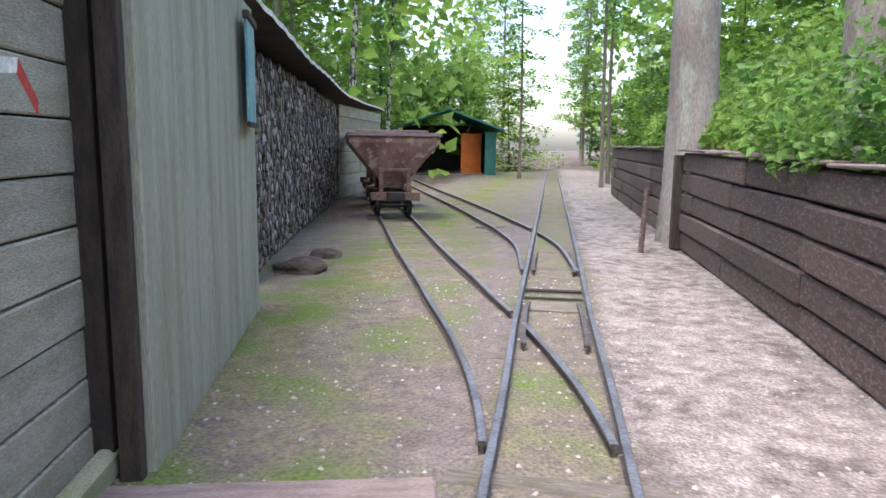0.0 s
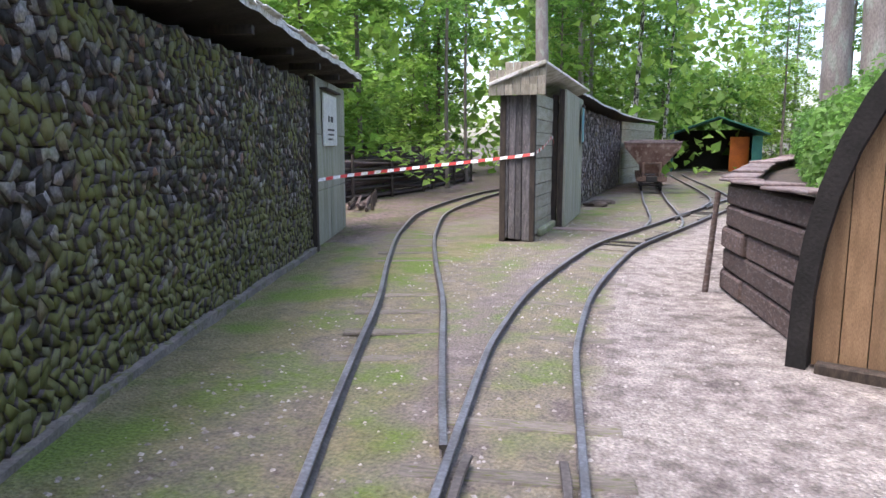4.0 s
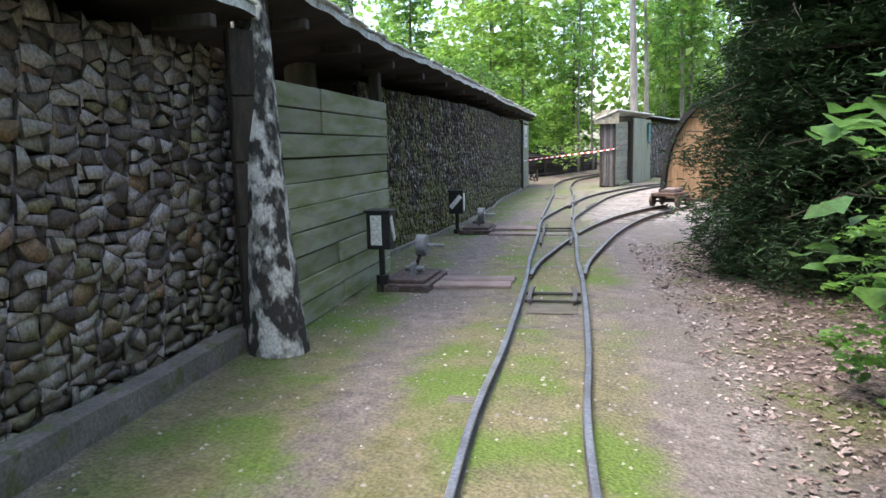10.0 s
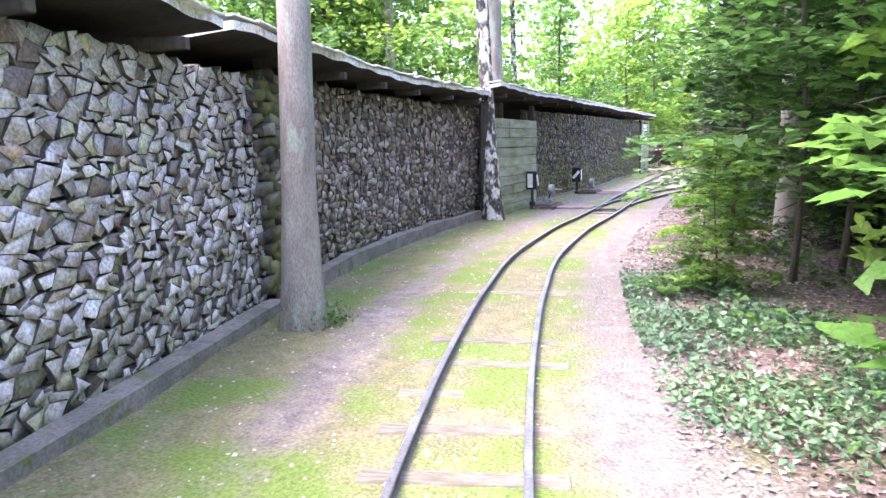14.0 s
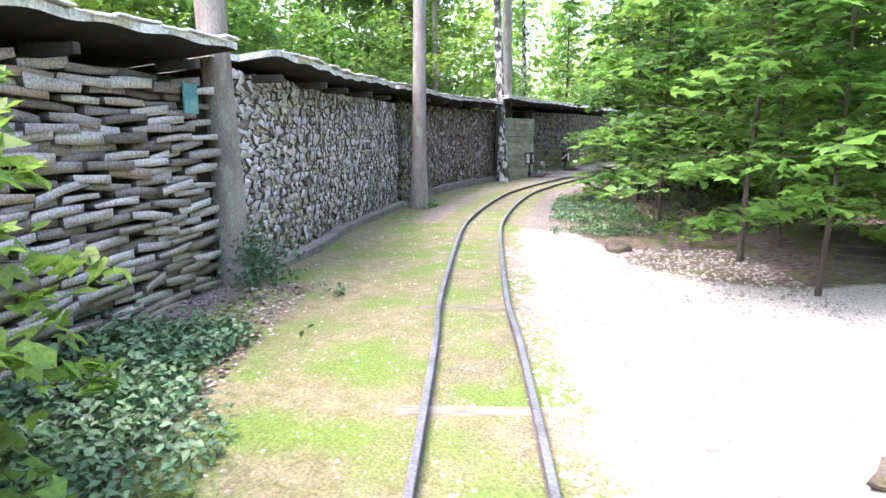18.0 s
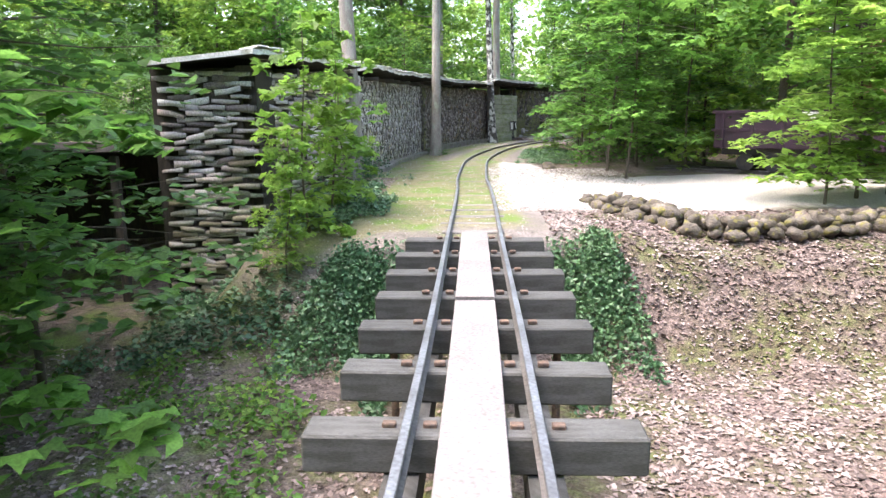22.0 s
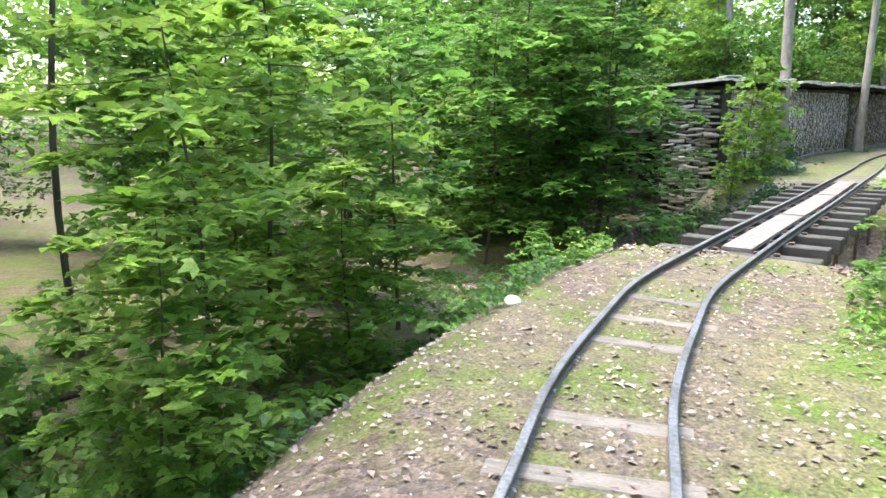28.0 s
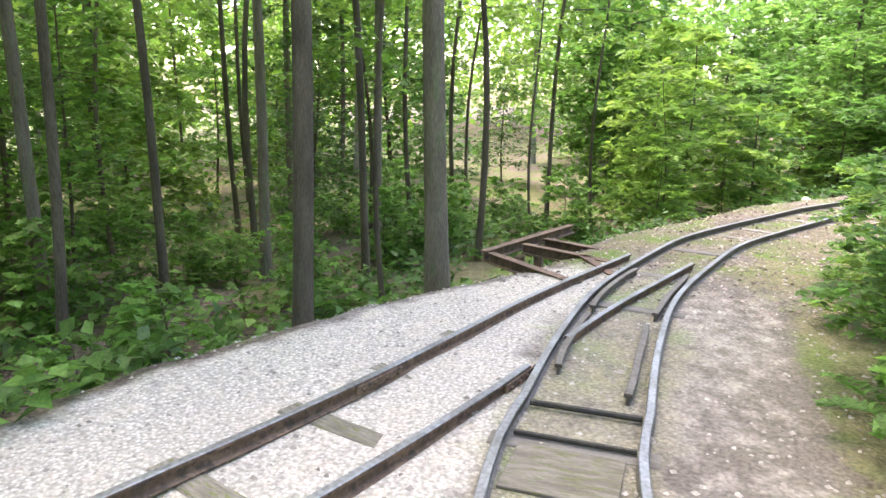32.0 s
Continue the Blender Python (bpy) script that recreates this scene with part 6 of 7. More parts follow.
for x, y, parent in ((0.95, 5.6, "main"), (3.3, -14.4, "main"), (37.162, -51.32, "main"), (0.9, -8.1, "main"), (1.5, 8.7, "main")):
    i = near_index(MAINF, x, y)
    for d in (GAUGE / 2 - 0.075, -GAUGE / 2 + 0.075):
        guard_rail(MAINF, i - 7, i + 8, d, track_things[parent])
for x, y in ((0.25, 1.0), (1.2, 7.0), (2.6, -13.0), (5.1, -18.5), (39.664, -51.359)):
    i = near_index(MAINF, x, y)
    nx, ny = normals(MAINF)[i]
    a, b = MAINF[i] + np.array([nx, ny]) * 0.29, MAINF[i] - np.array([nx, ny]) * 0.29
    part("stretcher_bar", rod((a[0], a[1], -0.045), (b[0], b[1], -0.045), 0.018, 0.018, 8), M_BLACKIRON, track_things["main"])
    tx, ty = ny * 0.35, -nx * 0.35
    part("stretcher_bar", rod((a[0] + tx, a[1] + ty, -0.05), (b[0] + tx, b[1] + ty, -0.05), 0.014, 0.014, 8), M_BLACKIRON, track_things["main"])
    ob = part("tie_plate", box(0, 0, 0, 0.5, 0.4, 0.02, 0.004), M_SLEEPER, track_things["main"])
    ob.matrix_basis = pose(float(MAINF[i][0]) + tx * 1.8, float(MAINF[i][1]) + ty * 1.8, -0.068, 0, 0, yaw_of(nx, ny))
# blades beside the stock rails
for x, y, d, length in ((0.3, 1.9, 0.23, 14), (2.75, -13.3, -0.23, 14), (5.15, -18.6, 0.23, 8), (5.15, -18.6, -0.24, 8), (38.865, -51.385, 0.22, 14), (38.665, -51.392, -0.24, 12)):
    i = near_index(MAINF, x, y)
    guard_rail(MAINF, i - length // 2, i + length // 2, d, track_things["main"], "switch_blade")


# ---- point lanterns and levers ----
def point_lantern(x, y, yaw, label, slanted, sunk=0.0):
    th = empty("point_lantern", x, y, GROUND - sunk, yaw, label=label, category="point lantern", group="point lanterns")
    part("pole", join(rod((0, 0, 0), (0, 0, 0.5), 0.035), rod((0, 0, 0.1), (0, 0, 0.2), 0.075)), M_BLACKIRON, th)
    lamp = part("lantern_box", box(0, 0, 0.72, 0.27, 0.24, 0.42, 0.012), M_BLACKIRON, th)
    part("cap", box(0, 0, 0.945, 0.31, 0.28, 0.025, 0.006), M_BLACKIRON, lamp)
    if slanted:
        part("signal_face", box(0, -0.125, 0.74, 0.085, 0.014, 0.3, 0.003, Matrix.Rotation(radians(42), 4, "Y")), M_WHITE, lamp, "white slanted bar")
        part("signal_face", box(0.14, 0, 0.73, 0.014, 0.1, 0.33, 0.003), M_WHITE, lamp, "white upright bar")
    else:
        part("signal_face", box(-0.02, -0.125, 0.73, 0.13, 0.014, 0.34, 0.003), M_WHITE, lamp, "white upright bar")
        part("signal_face", box(0.14, 0, 0.74, 0.014, 0.085, 0.3, 0.003, Matrix.Rotation(radians(25), 4, "X")), M_WHITE, lamp, "white slanted bar")
    return th


def point_lever(x, y, yaw, thrown=False):
    th = empty("point_lever", x, y, GROUND, yaw, label="cast-iron point lever with a round grey weight on a base board", category="point lever", group="point levers")
    part("base_board", join(box(0, 0, 0.04, 0.62, 0.95, 0.1, 0.012), box(0, 0, 0.11, 0.5, 0.8, 0.05, 0.012)), M_BROWNWOOD, th)
    part("bracket", join(box(0.02, -0.02, 0.2, 0.06, 0.22, 0.16, 0.02), rod((-0.1, 0, 0.2), (0.14, 0, 0.2), 0.035)), M_GREYIRON, th)
    wy, wz = (-0.16, 0.36) if thrown else (0.12, 0.47)
    part("arm", rod((0.03, 0, 0.2), (0.1, wy, wz), 0.022), M_BLACKIRON, th)
    bm = rod((0.03, wy, wz), (0.15, wy, wz), 0.13, 0.13, 24)
    bmesh.ops.bevel(bm, geom=[e for e in bm.edges if e.calc_face_angle(0) > 0.8], offset=0.012, segments=2, affect="EDGES")
    wt = part("weight", bm, M_GREYIRON, th, "round grey counterweight")
    part("handle", rod((0.15, wy, wz), (0.36, wy, wz), 0.022, 0.02, 10), M_GREYIRON, wt)
    return th


point_lantern(3.2, -19.05, 22, "black point lantern with white faces beside the board wall", False)
point_lever(3.27, -18.55, 20)
point_lantern(1.0, -14.05, 22, "black point lantern with a slanted white bar by the log stack", True, 0.12)
point_lever(1.27, -13.72, 24, True)
for (x0, y0), (x1, y1) in (((1.24, -13.15), (2.12, -12.85)), ((1.3, -13.42), (2.28, -13.08)), ((1.75, -14.1), (2.6, -13.8)), ((3.3, -18.3), (4.3, -17.86)), ((3.48, -18.6), (4.42, -18.18))):
    tb = part("timber", box(0, 0, 0, math.dist((x0, y0), (x1, y1)), 0.27, 0.1, 0.012), M_GREYBROWN)
    tb.matrix_basis = pose((x0 + x1) / 2, (y0 + y1) / 2, GROUND + 0.005, 0, 0, yaw_of(x1 - x0, y1 - y0))
    tagged(tb, "half-sunken grey timber that leads from a point lever", "timber", "point timbers")

# ---- trolley ----
cart = empty("rail_trolley", 3.33, -7.95, 0, 82, label="small rusty four-wheeled rail trolley at the end of the spur", category="trolley")
part("deck", box(0, 0, 0.3, 0.85, 0.62, 0.08, 0.012), M_RUST, cart)
part("block", box(0.03, 0, 0.39, 0.5, 0.42, 0.1, 0.02), M_GREYBROWN, cart, "pale wooden block")
for sx in (-0.28, 0.28):
    ax = part("axle", rod((sx, -0.38, 0.14), (sx, 0.38, 0.14), 0.025), M_BLACKIRON, cart)
    for sy in (-0.325, 0.325):
        part("wheel", join(rod((sx, sy - 0.03, 0.14), (sx, sy + 0.03, 0.14), 0.14, 0.14, 20), rod((sx, sy - 0.05, 0.14), (sx, sy + 0.05, 0.14), 0.05, 0.05, 12)), M_RUST, ax)
for sy in (-0.325, 0.325):
    part("axle_box", box(0, sy, 0.22, 0.75, 0.06, 0.08, 0.01), M_BLACKIRON, cart)


# ---- hopper wagons ----
def hopper_wagon(x, y, yaw, label, mat):
    th = empty("hopper_wagon", x, y, 0, yaw, label=label, category="wagon", group="hopper wagons")
    part("frame", join(box(0, -0.3, 0.42, 1.7, 0.09, 0.14, 0.01), box(0, 0.3, 0.42, 1.7, 0.09, 0.14, 0.01), box(-0.83, 0, 0.42, 0.09, 1.0, 0.16, 0.01), box(0.83, 0, 0.42, 0.09, 1.0, 0.16, 0.01)), M_RUST, th)
    bm = bmesh.new()
    lo, hi = 0.62, 1.68
    a = [bm.verts.new(p) for p in ((-0.5, -0.2, lo), (0.5, -0.2, lo), (0.5, 0.2, lo), (-0.5, 0.2, lo))]
    b = [bm.verts.new(p) for p in ((-0.78, -0.92, 1.5), (0.78, -0.92, 1.5), (0.78, 0.92, 1.5), (-0.78, 0.92, 1.5))]
    c = [bm.verts.new(p) for p in ((-0.78, -0.92, hi), (0.78, -0.92, hi), (0.78, 0.92, hi), (-0.78, 0.92, hi))]
    e = [bm.verts.new(p) for p in ((-0.73, -0.87, hi), (0.73, -0.87, hi), (0.73, 0.87, hi), (-0.73, 0.87, hi))]
    g = [bm.verts.new(p) for p in ((-0.45, -0.15, lo + 0.06), (0.45, -0.15, lo + 0.06), (0.45, 0.15, lo + 0.06), (-0.45, 0.15, lo + 0.06))]
    bm.faces.new(list(reversed(a)))
    for i in range(4):
        j = (i + 1) % 4
        for p, q in ((a, b), (b, c), (c, e), (e, g)):
            bm.faces.new((p[i], p[j], q[j], q[i]))
    bm.faces.new(g)
    part("hopper", bm, mat, th, "rusty tipping body")
    part("rim", join(box(0, -0.92, 1.66, 1.66, 0.06, 0.07), box(0, 0.92, 1.66, 1.66, 0.06, 0.07), box(-0.79, 0, 1.66, 0.06, 1.86, 0.07), box(0.79, 0, 1.66, 0.06, 1.86, 0.07)), M_GREYBROWN, th)
    for sx in (-0.72, 0.72):
        part("support", join(box(sx, -0.28, 0.72, 0.06, 0.08, 0.5), box(sx, 0.28, 0.72, 0.06, 0.08, 0.5), box(sx, 0, 0.95, 0.06, 0.66, 0.07)), M_RUST, th)
        part("buffer", join(box(sx * 1.28, 0, 0.42, 0.14, 0.36, 0.2, 0.02), rod((sx * 1.2, 0, 0.42), (sx * 1.42, 0, 0.42), 0.06)), M_BLACKIRON, th)
    for sx in (-0.45, 0.45):
        ax = part("axle", rod((sx, -0.4, 0.2), (sx, 0.4, 0.2), 0.03), M_BLACKIRON, th)
        for sy in (-0.325, 0.325):
            part("wheel", rod((sx, sy - 0.035, 0.2), (sx, sy + 0.035, 0.2), 0.2, 0.2, 22), M_BLACKIRON, ax)
    return th


M_YELLOW = material("faded_yellow_paint", (0.5, 0.26, 0.03), (0.36, 0.18, 0.05), 5, rough=0.6)
M_RUSTPALE = material("pale_rusty_sheet", (0.24, 0.15, 0.12), (0.15, 0.08, 0.06), 3, rough=0.75, metal=0.2, third=(0.36, 0.27, 0.22))
hopper_wagon(-0.9, 14.7, 98, "rusty hopper wagon with a tipping body on the siding", M_RUSTPALE)
hopper_wagon(-1.25, 17.2, 98, "second rusty hopper wagon behind the first", M_RUSTPALE)
hopper_wagon(-1.6, 19.8, 98, "hopper wagon with faded yellow sides", M_YELLOW)
for i in range(5):
    plank = part("plank", box(0, 0, 0, 1.4, 0.26, 0.05, 0.008), M_GREYBROWN)
    plank.matrix_basis = pose(-0.9 + 0.06 * math.sin(i), 14.75 - 0.55 + 0.27 * i, 1.725 + 0.004 * (i % 2), 0, 0, 8 + 3 * math.sin(2 * i))
    tagged(plank, "weathered plank laid across the hopper wagon", "plank", "planks on the wagon")

# ---- green engine shed ----
M_GREEN = material("green_paint", (0.02, 0.13, 0.11), (0.03, 0.17, 0.13), 2, rough=0.55)
M_ORANGE = material("orange_tarpaulin", (0.55, 0.14, 0.02), (0.45, 0.11, 0.02), 2, rough=0.6)
gs = empty("engine_shed", 0.7, 37.5, GROUND, 4, label="green engine shed with a pitched roof and an orange door leaf", category="shed")
for sx in (-2.75, 2.6):
    part("side_wall", box(sx, 2.5, 1.15, 0.1, 5.0, 2.3), M_GREEN, gs)
part("back_wall", box(0, 5.0, 1.4, 5.4, 0.1, 2.8), M_DARKWOOD, gs)
part("roof", join(box(-1.5, 2.3, 2.95, 3.3, 6.0, 0.09, 0.01, Matrix.Rotation(radians(-20), 4, "Y")), box(1.5, 2.3, 2.95, 3.3, 6.0, 0.09, 0.01, Matrix.Rotation(radians(20), 4, "Y"))), M_GREEN, gs)
part("door", box(1.35, 0.4, 1.15, 1.3, 0.08, 2.2, 0.01, Matrix.Rotation(radians(25), 4, "Z")), M_ORANGE, gs, "orange door leaf")
part("front_wall", box(2.35, -0.06, 1.15, 0.6, 0.1, 2.3), M_GREEN, gs)
part("floor", box(0, 2.5, 0.02, 5.3, 5.0, 0.06), M_CONC, gs)

# ---- pale panel past the bark stack ----
board_wall("board_wall", (-2.05, 26.0), (-2.75, 19.9), GROUND, 2.6, 8, M_GREYBOARD, "pale board wall past the bark stack")

# ---- pole stacks by the branch ----
def pole_stack(x0, y0, x1, y1, rows, label, seed):
    prn = random.Random(seed)
    length = math.dist((x0, y0), (x1, y1))
    th = empty("pole_stack", x0, y0, GROUND, yaw_of(x1 - x0, y1 - y0), label=label, category="pole stack", group="pole stacks")
    for r in range(rows):
        for k in range(3):
            z = 0.06 + r * 0.1 + prn.uniform(-0.02, 0.02)
            a = prn.uniform(-0.3, 0.4)
            part("pole", rod((a, -0.22 + 0.22 * k + prn.uniform(-0.05, 0.05), z), (length + prn.uniform(-0.5, 0.4), -0.22 + 0.22 * k + prn.uniform(-0.06, 0.06), z + prn.uniform(-0.05, 0.05)), 0.05, 0.035, 7, prn.uniform(-0.1, 0.1), 4), M_BROWNWOOD if (r + k) % 3 else M_DARKWOOD, th)
    for u in (0.1, 0.5, 0.9):
        part("stake", rod((length * u, -0.36, -0.1), (length * u, -0.36, rows * 0.1 + 0.2), 0.05, 0.04, 8), M_DARKWOOD, th)
    return th


pole_stack(-8.7, 6.2, -8.9, 12.8, 12, "stack of weathered poles between stakes", 1)
pole_stack(-9.2, 13.2, -10.0, 20.5, 13, "long stack of weathered poles between stakes", 2)
pole_stack(-10.6, 8.0, -11.4, 18.0, 16, "high stack of dark poles between stakes", 3)
pole_stack(-6.9, 4.6, -8.2, 7.2, 2, "low heap of poles lying on the ground", 4)

# ---- barrier tape ----
M_RED = material("red_tape", (0.6, 0.04, 0.03), (0.5, 0.05, 0.04), 8, rough=0.5, bump=0)
pts = [(-4.08, -1.45, 1.0), (-3.8, -0.95, 1.06), (-3.2, 0.05, 1.15), (-1.92, 0.66, 1.3), (-1.29, 0.74, 1.38), (-1.3, 1.4, 1.5), (-1.35, 2.1, 1.66), (-1.36, 2.3, 1.68), (-1.37, 2.42, 1.55)]
fine = []
for a, b in zip(pts[:-1], pts[1:]):
    m = max(2, int(math.dist(a, b) / 0.06))
    fine += [tuple(a[i] + (b[i] - a[i]) * j / m for i in range(3)) for j in range(m)]
fine.append(pts[-1])
v, f = [], []
for i, (x, y, z) in enumerate(fine):
    tw = 0.35 * math.sin(i * 0.3)
    v += [(x + 0.012 * math.sin(tw), y - 0.01, z - 0.026), (x - 0.012 * math.sin(tw), y + 0.012, z + 0.026), (x - 0.012 * math.sin(tw), y + 0.016, z + 0.026), (x + 0.012 * math.sin(tw), y - 0.006, z - 0.026)]
for i in range(len(fine) - 1):
    f += [(4 * i + k, 4 * i + (k + 1) % 4, 4 * i + 4 + (k + 1) % 4, 4 * i + 4 + k) for k in range(4)]
tape = mesh_object("barrier_tape", v, f, [M_WHITE, M_RED])
for i, p in enumerate(tape.data.polygons):
    p.material_index = (i // 8) % 2
tagged(tape, "red and white barrier tape between log stack and shed", "barrier tape")

# ---- notice on the end panel ----
nx_, ny_ = -4.7, -0.18
notice = empty("notice_board", nx_, ny_, 1.95, yaw_of(-0.8, 2.0), label="white notice sheet under a small wooden ledge on the end panel", category="notice")
sheet = part("backing", box(0, -0.045, 0, 1.2, 0.03, 0.86, 0.005), M_WHITE, notice)
part("ledge", box(0, -0.07, 0.49, 1.35, 0.12, 0.03, 0.005), M_DARKWOOD, notice)
for i, (x, z, w_) in enumerate(((-0.18, 0.02, 0.12), (0.1, 0.02, 0.2), (0, -0.16, 0.6), (0, -0.24, 0.5), (-0.05, -0.32, 0.45))):
    part("text_bar", box(x, -0.063, z, w_, 0.004, 0.1 if i < 2 else 0.03, 0.0), M_BLACKIRON, sheet)

# ---- leaning stake and grindstone by the planter ----
stake = part("stake", rod((1.55, -2.4, GROUND - 0.2), (1.64, -2.3, 1.0), 0.034, 0.03, 8), M_BROWNWOOD)
tagged(stake, "weathered stake leaning before the sleeper wall", "stake")
st2 = part("stake", rod((3.1, 10.1, GROUND - 0.2), (3.15, 10.1, 0.85), 0.045, 0.04, 8), M_BROWNWOOD)
tagged(st2, "short weathered stake by the path", "stake")

# ---- row of field stones ----
M_STONE = material("mossy_field_stone", (0.15, 0.125, 0.105), (0.07, 0.058, 0.045), 4, bump=1.0, vary=0.35, third=(0.17, 0.15, 0.035), coords="World")
row = empty("stone_row", 0, 0, 0, label="low row of rough mossy field stones along the yard", category="stone row")
stone_line = spline([(20.05, -35.6), (20.863, -36.2), (21.673, -36.5), (22.47, -36.4), (23.244, -35.6), (24.101, -34.337), (24.855, -32.912)], 0.24)
for i, (x, y) in enumerate(stone_line):
    nx, ny = normals(stone_line)[i]
    for across, up in ((-0.2, 0.04), (0.0, 0.06), (0.2, 0.04), (-0.08, 0.16), (0.1, 0.17)):
        if up > 0.1 and i < 3:
            continue
        bm = bmesh.new()
        bmesh.ops.create_icosphere(bm, subdivisions=2, radius=1)
        sx, sy, sz = prs.uniform(0.08, 0.17), prs.uniform(0.08, 0.13), prs.uniform(0.06, 0.11)
        o = Vector((prs.uniform(0, 50), prs.uniform(0, 50), 0))
        for vert in bm.verts:
            vert.co *= 1 + 0.6 * noise.noise(vert.co * 1.9 + o) + 0.2 * noise.noise(vert.co * 4.5 + o)
            vert.co = Vector((vert.co.x * sx, vert.co.y * sy, vert.co.z * sz))
        for face in bm.faces:
            face.smooth = True
        ob = part("stone", bm, M_STONE, row)
        gz_ = float(height(np.array([x]), np.array([y]))[0])
        ob.matrix_basis = pose(x + nx * across + prs.uniform(-0.06, 0.06), y + ny * across + prs.uniform(-0.06, 0.06), gz_ + up, prs.uniform(-15, 15), prs.uniform(-15, 15), prs.uniform(0, 360))
for x, y, s, wrd in ((15.187, -30.976, 0.2, "mossy boulder at the edge of the ivy"), (29.31, -49.245, 0.07, "white stone on the bank")):
    bm = bmesh.new()
    bmesh.ops.create_icosphere(bm, subdivisions=3, radius=s)
    for vert in bm.verts:
        vert.co *= 1 + 0.3 * noise.noise(vert.co * (0.9 / s))
        vert.co.z *= 0.7
    ob = part("boulder", bm, M_STONE if s > 0.1 else M_WHITE)
    ob.matrix_basis = stand(x, y, 20, 1, 0.3 * s)
    tagged(ob, wrd, "stone")

# ---- purple wagon and cabin beyond the yard ----
M_PURPLE = material("dull_purple_paint", (0.05, 0.02, 0.04), (0.035, 0.015, 0.028), 3, rough=0.5)
wag = empty("side_tipping_wagon", 20.75, -28.75, 0, 12, label="dull purple open wagon parked beyond the gravel yard", category="wagon")
part("body", box(0, 0, 0.95, 3.6, 1.2, 0.85, 0.03), M_PURPLE, wag)
part("rim", join(box(0, -0.62, 1.36, 3.7, 0.06, 0.08), box(0, -0.62, 0.95, 3.7, 0.05, 0.06)), M_PURPLE, wag)
for i in range(6):
    part("rib", box(-1.6 + i * 0.64, -0.63, 0.95, 0.06, 0.06, 0.85), M_PURPLE, wag)
part("frame", box(0, 0, 0.44, 3.3, 0.8, 0.14), M_BLACKIRON, wag)
part("plate", box(0.2, -0.66, 1.28, 0.34, 0.02, 0.14, 0.004), M_WHITE, wag, "small white plate")
for sx in (-1.1, -0.5, 0.5, 1.1):
    for sy in (-0.4, 0.4):
        part("wheel", join(rod((sx, sy - 0.04, 0.2), (sx, sy + 0.04, 0.2), 0.2, 0.2, 20), rod((sx, sy - 0.07, 0.2), (sx, sy + 0.07, 0.2), 0.06, 0.06, 10)), M_BLACKIRON, wag)
yt = empty("railway_track", 0, 0, 0, label="rusty yard track under the purple wagon", category="railway track")
for d in (-0.4, 0.4):
    rail(np.array([(17.536 - 0.24 * d + i * 0.485, -29.368 + 0.971 * d + i * 0.12) for i in range(16)]), yt, 0.0, "rusty rail")
cabin = empty("log_cabin", 22.597, -28.083, GROUND, -30, label="tan log cabin half hidden by leaves beyond the yard", category="cabin")
for i in range(14):
    part("wall_log", rod((-1.4, 0, 0.12 + i * 0.22), (1.4, 0, 0.12 + i * 0.22), 0.125, 0.125, 10), M_TAN, cabin)
    part("wall_log", rod((-1.3, -0.1, 0.02 + i * 0.22), (-1.3, 2.4, 0.02 + i * 0.22), 0.125, 0.125, 10), M_TAN, cabin)
part("roof", box(0, 1.2, 3.3, 3.4, 3.2, 0.12), M_DARKWOOD, cabin)

# ---- steel frame beside the points ----
frame_thing = empty("steel_frame", 0, 0, 0, label="rusty steel beam frame on posts beside the points", category="steel frame")


def beam(a, b, z=0.06, h=0.12):
    x, y = (a[0] + b[0]) / 2, (a[1] + b[1]) / 2
    bm = join(box(0, 0, h / 2 - 0.008, math.dist(a, b), 0.1, 0.014, 0.003), box(0, 0, -h / 2 + 0.008, math.dist(a, b), 0.1, 0.014, 0.003), box(0, 0, 0, math.dist(a, b), 0.012, h - 0.02, 0.0))
    ob = part("beam", bm, M_RUST, frame_thing)
    ob.matrix_basis = pose(x, y, z, 0, 0, yaw_of(b[0] - a[0], b[1] - a[1]))


beam((36.1, -53.07), (34.03, -52.52), -0.1)
beam((34.86, -52.68), (35.7, -50.98), -0.15)
beam((35.44, -52.8), (35.78, -52.06), -0.12)
beam((35.78, -52.06), (36.5, -51.64), -0.12)
beam((35.78, -52.06), (35.98, -51.72), -0.12)
beam((36.06, -53.0), (36.96, -51.89), -0.12)
for x, y in ((34.92, -52.74), (35.46, -52.84)):
    zz = float(height(np.array([x]), np.array([y]))[0])
    part("post", box(x, y, (zz - 0.36) / 2, 0.12, 0.1, abs(zz) - 0.06, 0.008), M_RUST, frame_thing)

# ---- blue plate, eaves beams, end shelter ----
plate = part("blue_plate", box(0, 0, 0, 0.24, 0.025, 0.3, 0.01), M_POSTER)
plate.matrix_basis = pose(13.7, -36.42, 1.95, 0, 0, yaw_of(0.55, -0.83))
tagged(plate, "small pale blue enamel plate under the eaves", "plate")
for ln_, z_ in ((ROOF_A, 2.72), (ROOF_B, 2.52), (ROOF_C, 2.42), (ROOF_D, 2.33)):
    nrm_ = normals(ln_)
    for i in range(6, len(ln_), 13):
        rf = part("rafter_end", box(0, 0, 0, 0.45, 0.09, 0.09, 0.008), M_DARKWOOD)
        rf.matrix_basis = pose(ln_[i, 0] + nrm_[i, 0] * 0.02, ln_[i, 1] + nrm_[i, 1] * 0.02, z_ - 0.07 - (0.12 * i / len(ln_) if z_ < 2.5 else 0), 0, 0, yaw_of(nrm_[i, 0], nrm_[i, 1]))
        tagged(rf, "dark rafter end under the low roof", "rafter", "rafter ends")
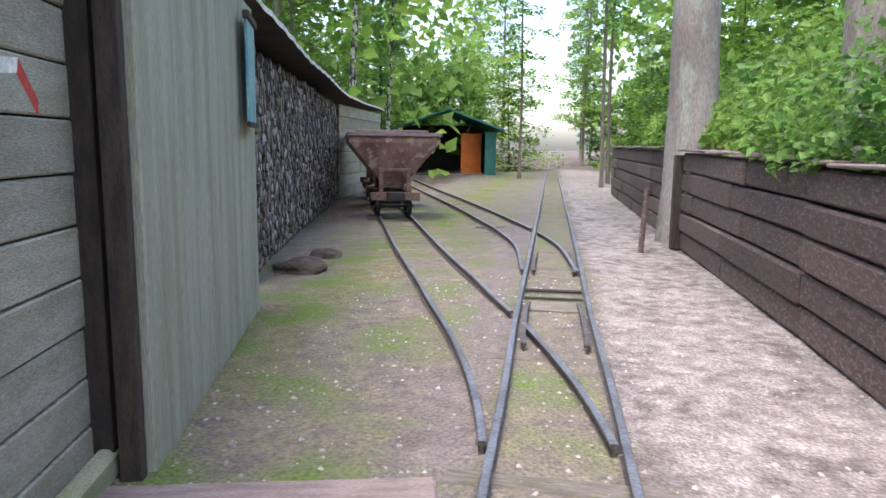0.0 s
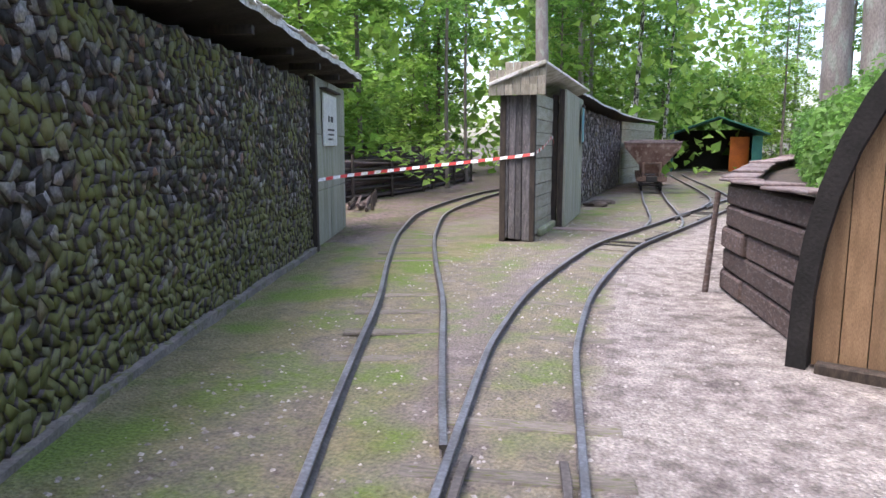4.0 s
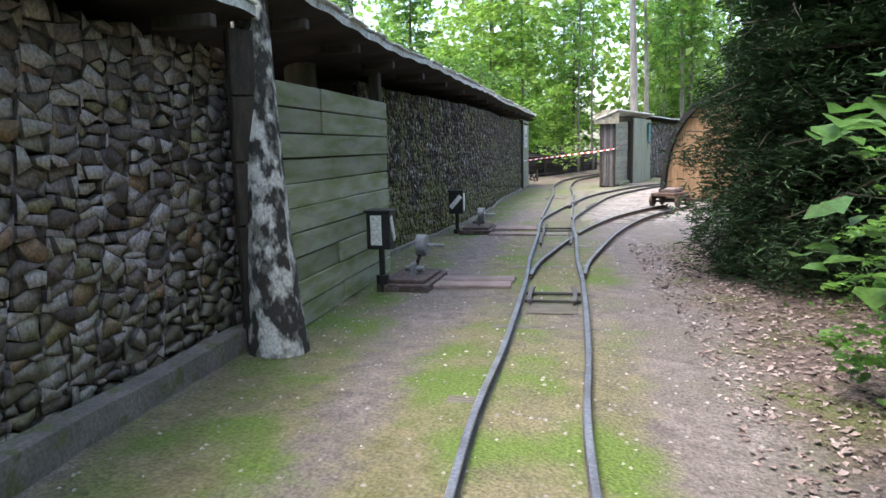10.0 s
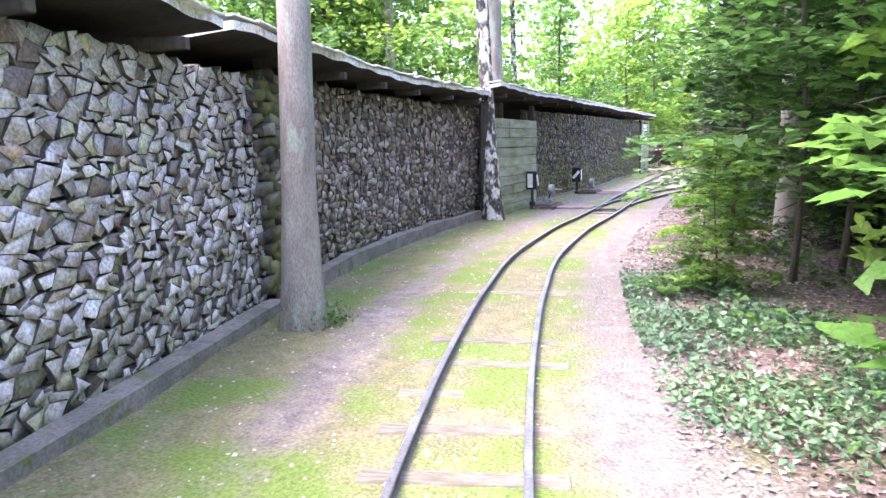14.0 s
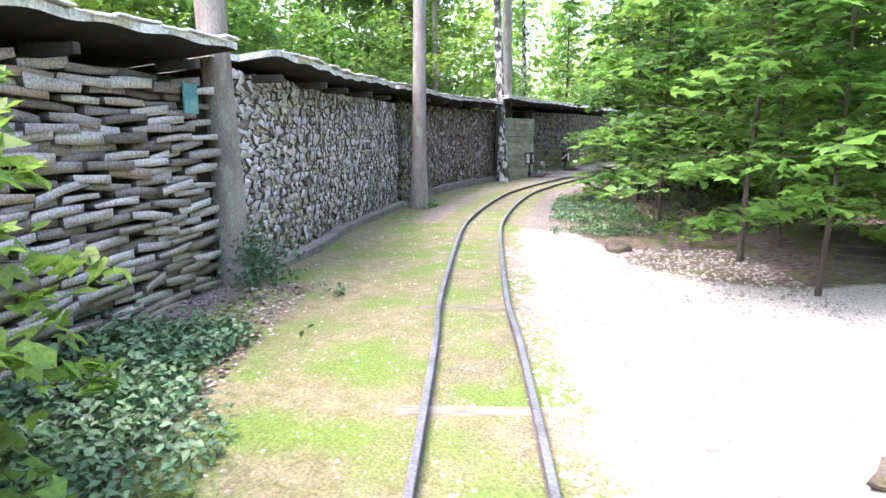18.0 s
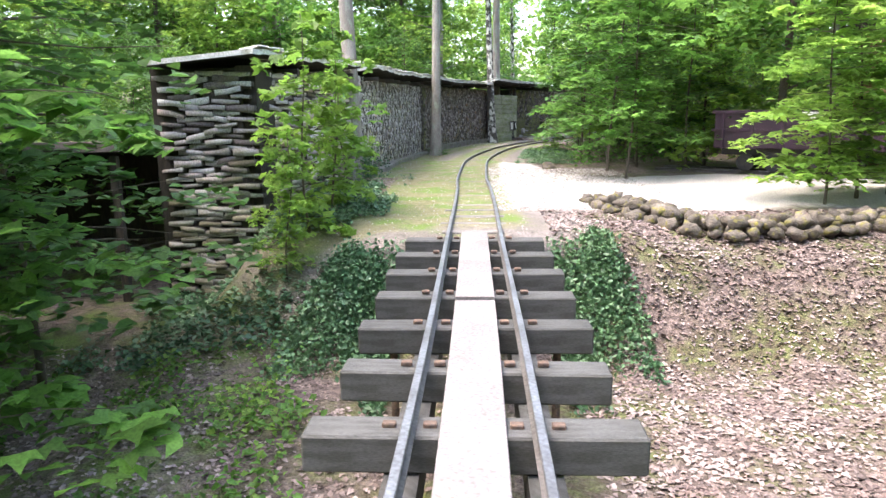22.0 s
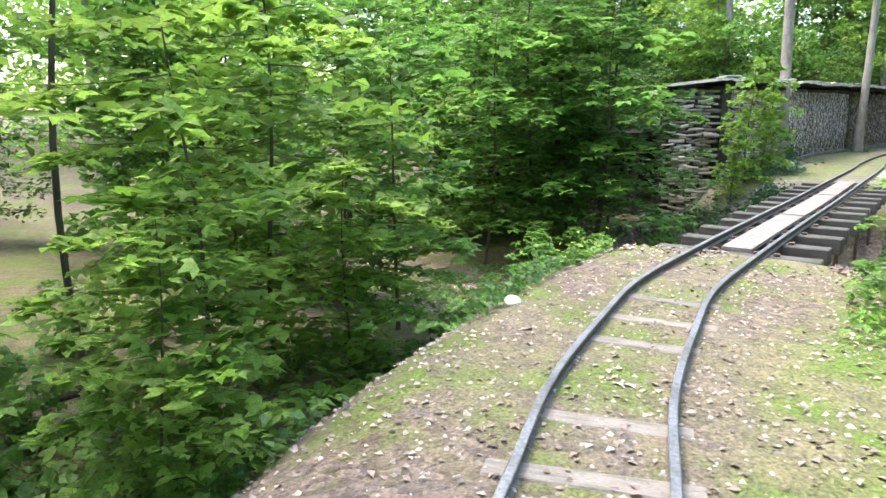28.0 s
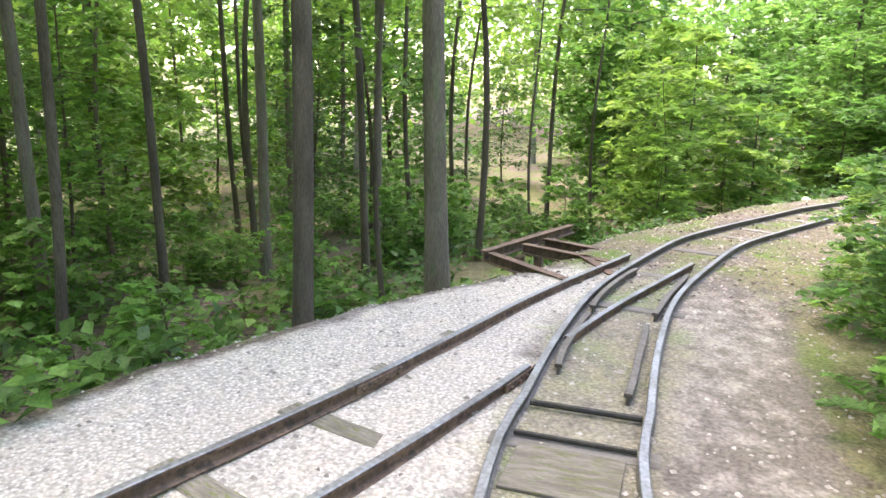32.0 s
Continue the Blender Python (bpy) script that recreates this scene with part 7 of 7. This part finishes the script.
for x, y, h_ in ((3.35, -21.6, 2.55), (2.2, -17.85, 2.7), (-4.15, -1.5, 2.7), (13.096, -35.896, 2.4)):
    po = part("roof_post", box(0, 0, h_ / 2, 0.14, 0.14, h_, 0.012), M_DARKWOOD)
    po.matrix_basis = pose(x, y, GROUND - 0.05, 0, 0, 22)
    tagged(po, "dark upright post under the roof", "post", "roof posts")
lean = empty("wood_shelter", 12.95, -44.4, -1.5, 48.7, label="dark open wood shelter behind the end of the log stack", category="shelter")
part("roof", box(0, 0.9, 2.4, 7.4, 3.0, 0.09, 0.01, Matrix.Rotation(radians(-5), 4, "X")), M_DARKWOOD, lean)
part("back_wall", box(0, 2.2, 1.1, 7.2, 0.08, 2.4), M_DARKWOOD, lean)
part("end_wall", box(-3.6, 1.0, 1.1, 0.08, 2.4, 2.3), M_DARKWOOD, lean)
for sx in (-3.5, -1.2, 1.2, 3.5):
    part("post", box(sx, -0.4, 1.15, 0.12, 0.12, 2.4), M_DARKWOOD, lean)
part("eaves_board", box(0, -0.62, 2.5, 7.4, 0.04, 0.16), M_GREYBROWN, lean, "weathered eaves board")
# fallen trunk in the wood
fallen = part("fallen_trunk", join(rod((30.318, -56.246, -1.35), (27.909, -52.923, -1.15), 0.11, 0.06, 9, 0.1, 5), rod((28.954, -54.29, -1.2), (29.518, -53.171, -0.9), 0.03, 0.01, 5)), M_DARKBARK)
tagged(fallen, "fallen dark trunk lying on the wood floor", "fallen trunk")

# ragged sheet ends along the eaves
rgs = random.Random(77)
for ln_, z0_, z1_, out_, word in ((ROOF_A, 2.8, 2.8, 0.3, "mossy"), (ROOF_B, 2.6, 2.6, 0.24, "bleached"), (ROOF_C, 2.55, 2.45, 0.24, "bleached"), (ROOF_D, 2.45, 2.35, 0.24, "sagging")):
    edge_ = empty("eaves_edging", float(ln_[0, 0]), float(ln_[0, 1]), 0, label=word + " ragged sheet ends along the low eaves", category="roof edging")
    nrm_ = normals(ln_)
    i = 0
    while i < len(ln_) - 4:
        m_ = rgs.randint(2, 5)
        j = min(i + m_, len(ln_) - 1)
        c_, d_ = (ln_[i] + ln_[j]) / 2, nrm_[i]
        zt = z0_ + (z1_ - z0_) * i / len(ln_) + 0.083
        lap = rgs.uniform(-0.03, 0.05)
        sh = part("sheet_end", box(0, 0, 0, math.dist(ln_[i], ln_[j]) * 1.08, 0.34, 0.022, 0.005, Matrix.Rotation(rgs.uniform(-0.05, 0.05), 4, "Y") @ Matrix.Rotation(rgs.uniform(0.02, 0.16), 4, "X")), M_EDGE if rgs.random() < 0.7 else M_ROOF, edge_)
        px_, py_ = c_ + d_ * (out_ - 0.15 + lap)
        sh.matrix_basis = pose(px_ - float(ln_[0, 0]), py_ - float(ln_[0, 1]), zt + rgs.uniform(-0.012, 0.02), 0, 0, yaw_of(d_[1], -d_[0]))
        i = j

# ---- fishplates and bolts on the siding ----
sid = LINES["siding"]
for i_, d in ((14, 0.325), (16, -0.325)):
    nrm_ = normals(sid)[i_]
    fp = part("fishplate", join(box(0, 0, 0, 0.4, 0.02, 0.05, 0.004), *[rod((bx, -0.03, 0), (bx, 0.03, 0), 0.012, 0.012, 8) for bx in (-0.15, -0.05, 0.05, 0.15)]), M_RUST, track_things["siding"])
    fp.matrix_basis = pose(sid[i_, 0] + nrm_[0] * (d + 0.02), sid[i_, 1] + nrm_[1] * (d + 0.02), -0.05, 0, 0, yaw_of(nrm_[1], -nrm_[0]))

# ---- heaps beside the board panel ----
def heap(x, y, r, h, mat, label, seed):
    rq = random.Random(seed)
    bm = bmesh.new()
    bmesh.ops.create_icosphere(bm, subdivisions=3, radius=1)
    for vert in bm.verts:
        vert.co *= 1 + 0.35 * noise.noise(vert.co * 1.8 + Vector((seed, 0, 0)))
        vert.co = Vector((vert.co.x * r, vert.co.y * r * 0.8, max(vert.co.z, -0.2) * h))
    ob = part("mound", bm, mat)
    ob.matrix_basis = stand(x, y, rq.uniform(0, 90))
    return tagged(ob, label, "mound")


heap(-1.62, 8.2, 0.36, 0.16, M_SOIL, "small dark mound of earth beside the siding", 3)
heap(-1.5, 9.4, 0.25, 0.12, M_SOIL, "low dark clod of earth by the bark stack", 5)
heap(-1.52, 4.0, 0.1, 0.16, M_RUST, "reddish lump of rusty iron against the board panel", 8)
pad = part("timber_pad", box(0, 0, 0, 1.5, 0.28, 0.1, 0.015), M_GREYBROWN)
pad.matrix_basis = pose(-0.72, 2.75, GROUND - 0.01, 0, 0, 4)
tagged(pad, "half-sunken timber between the panel and the points", "timber")
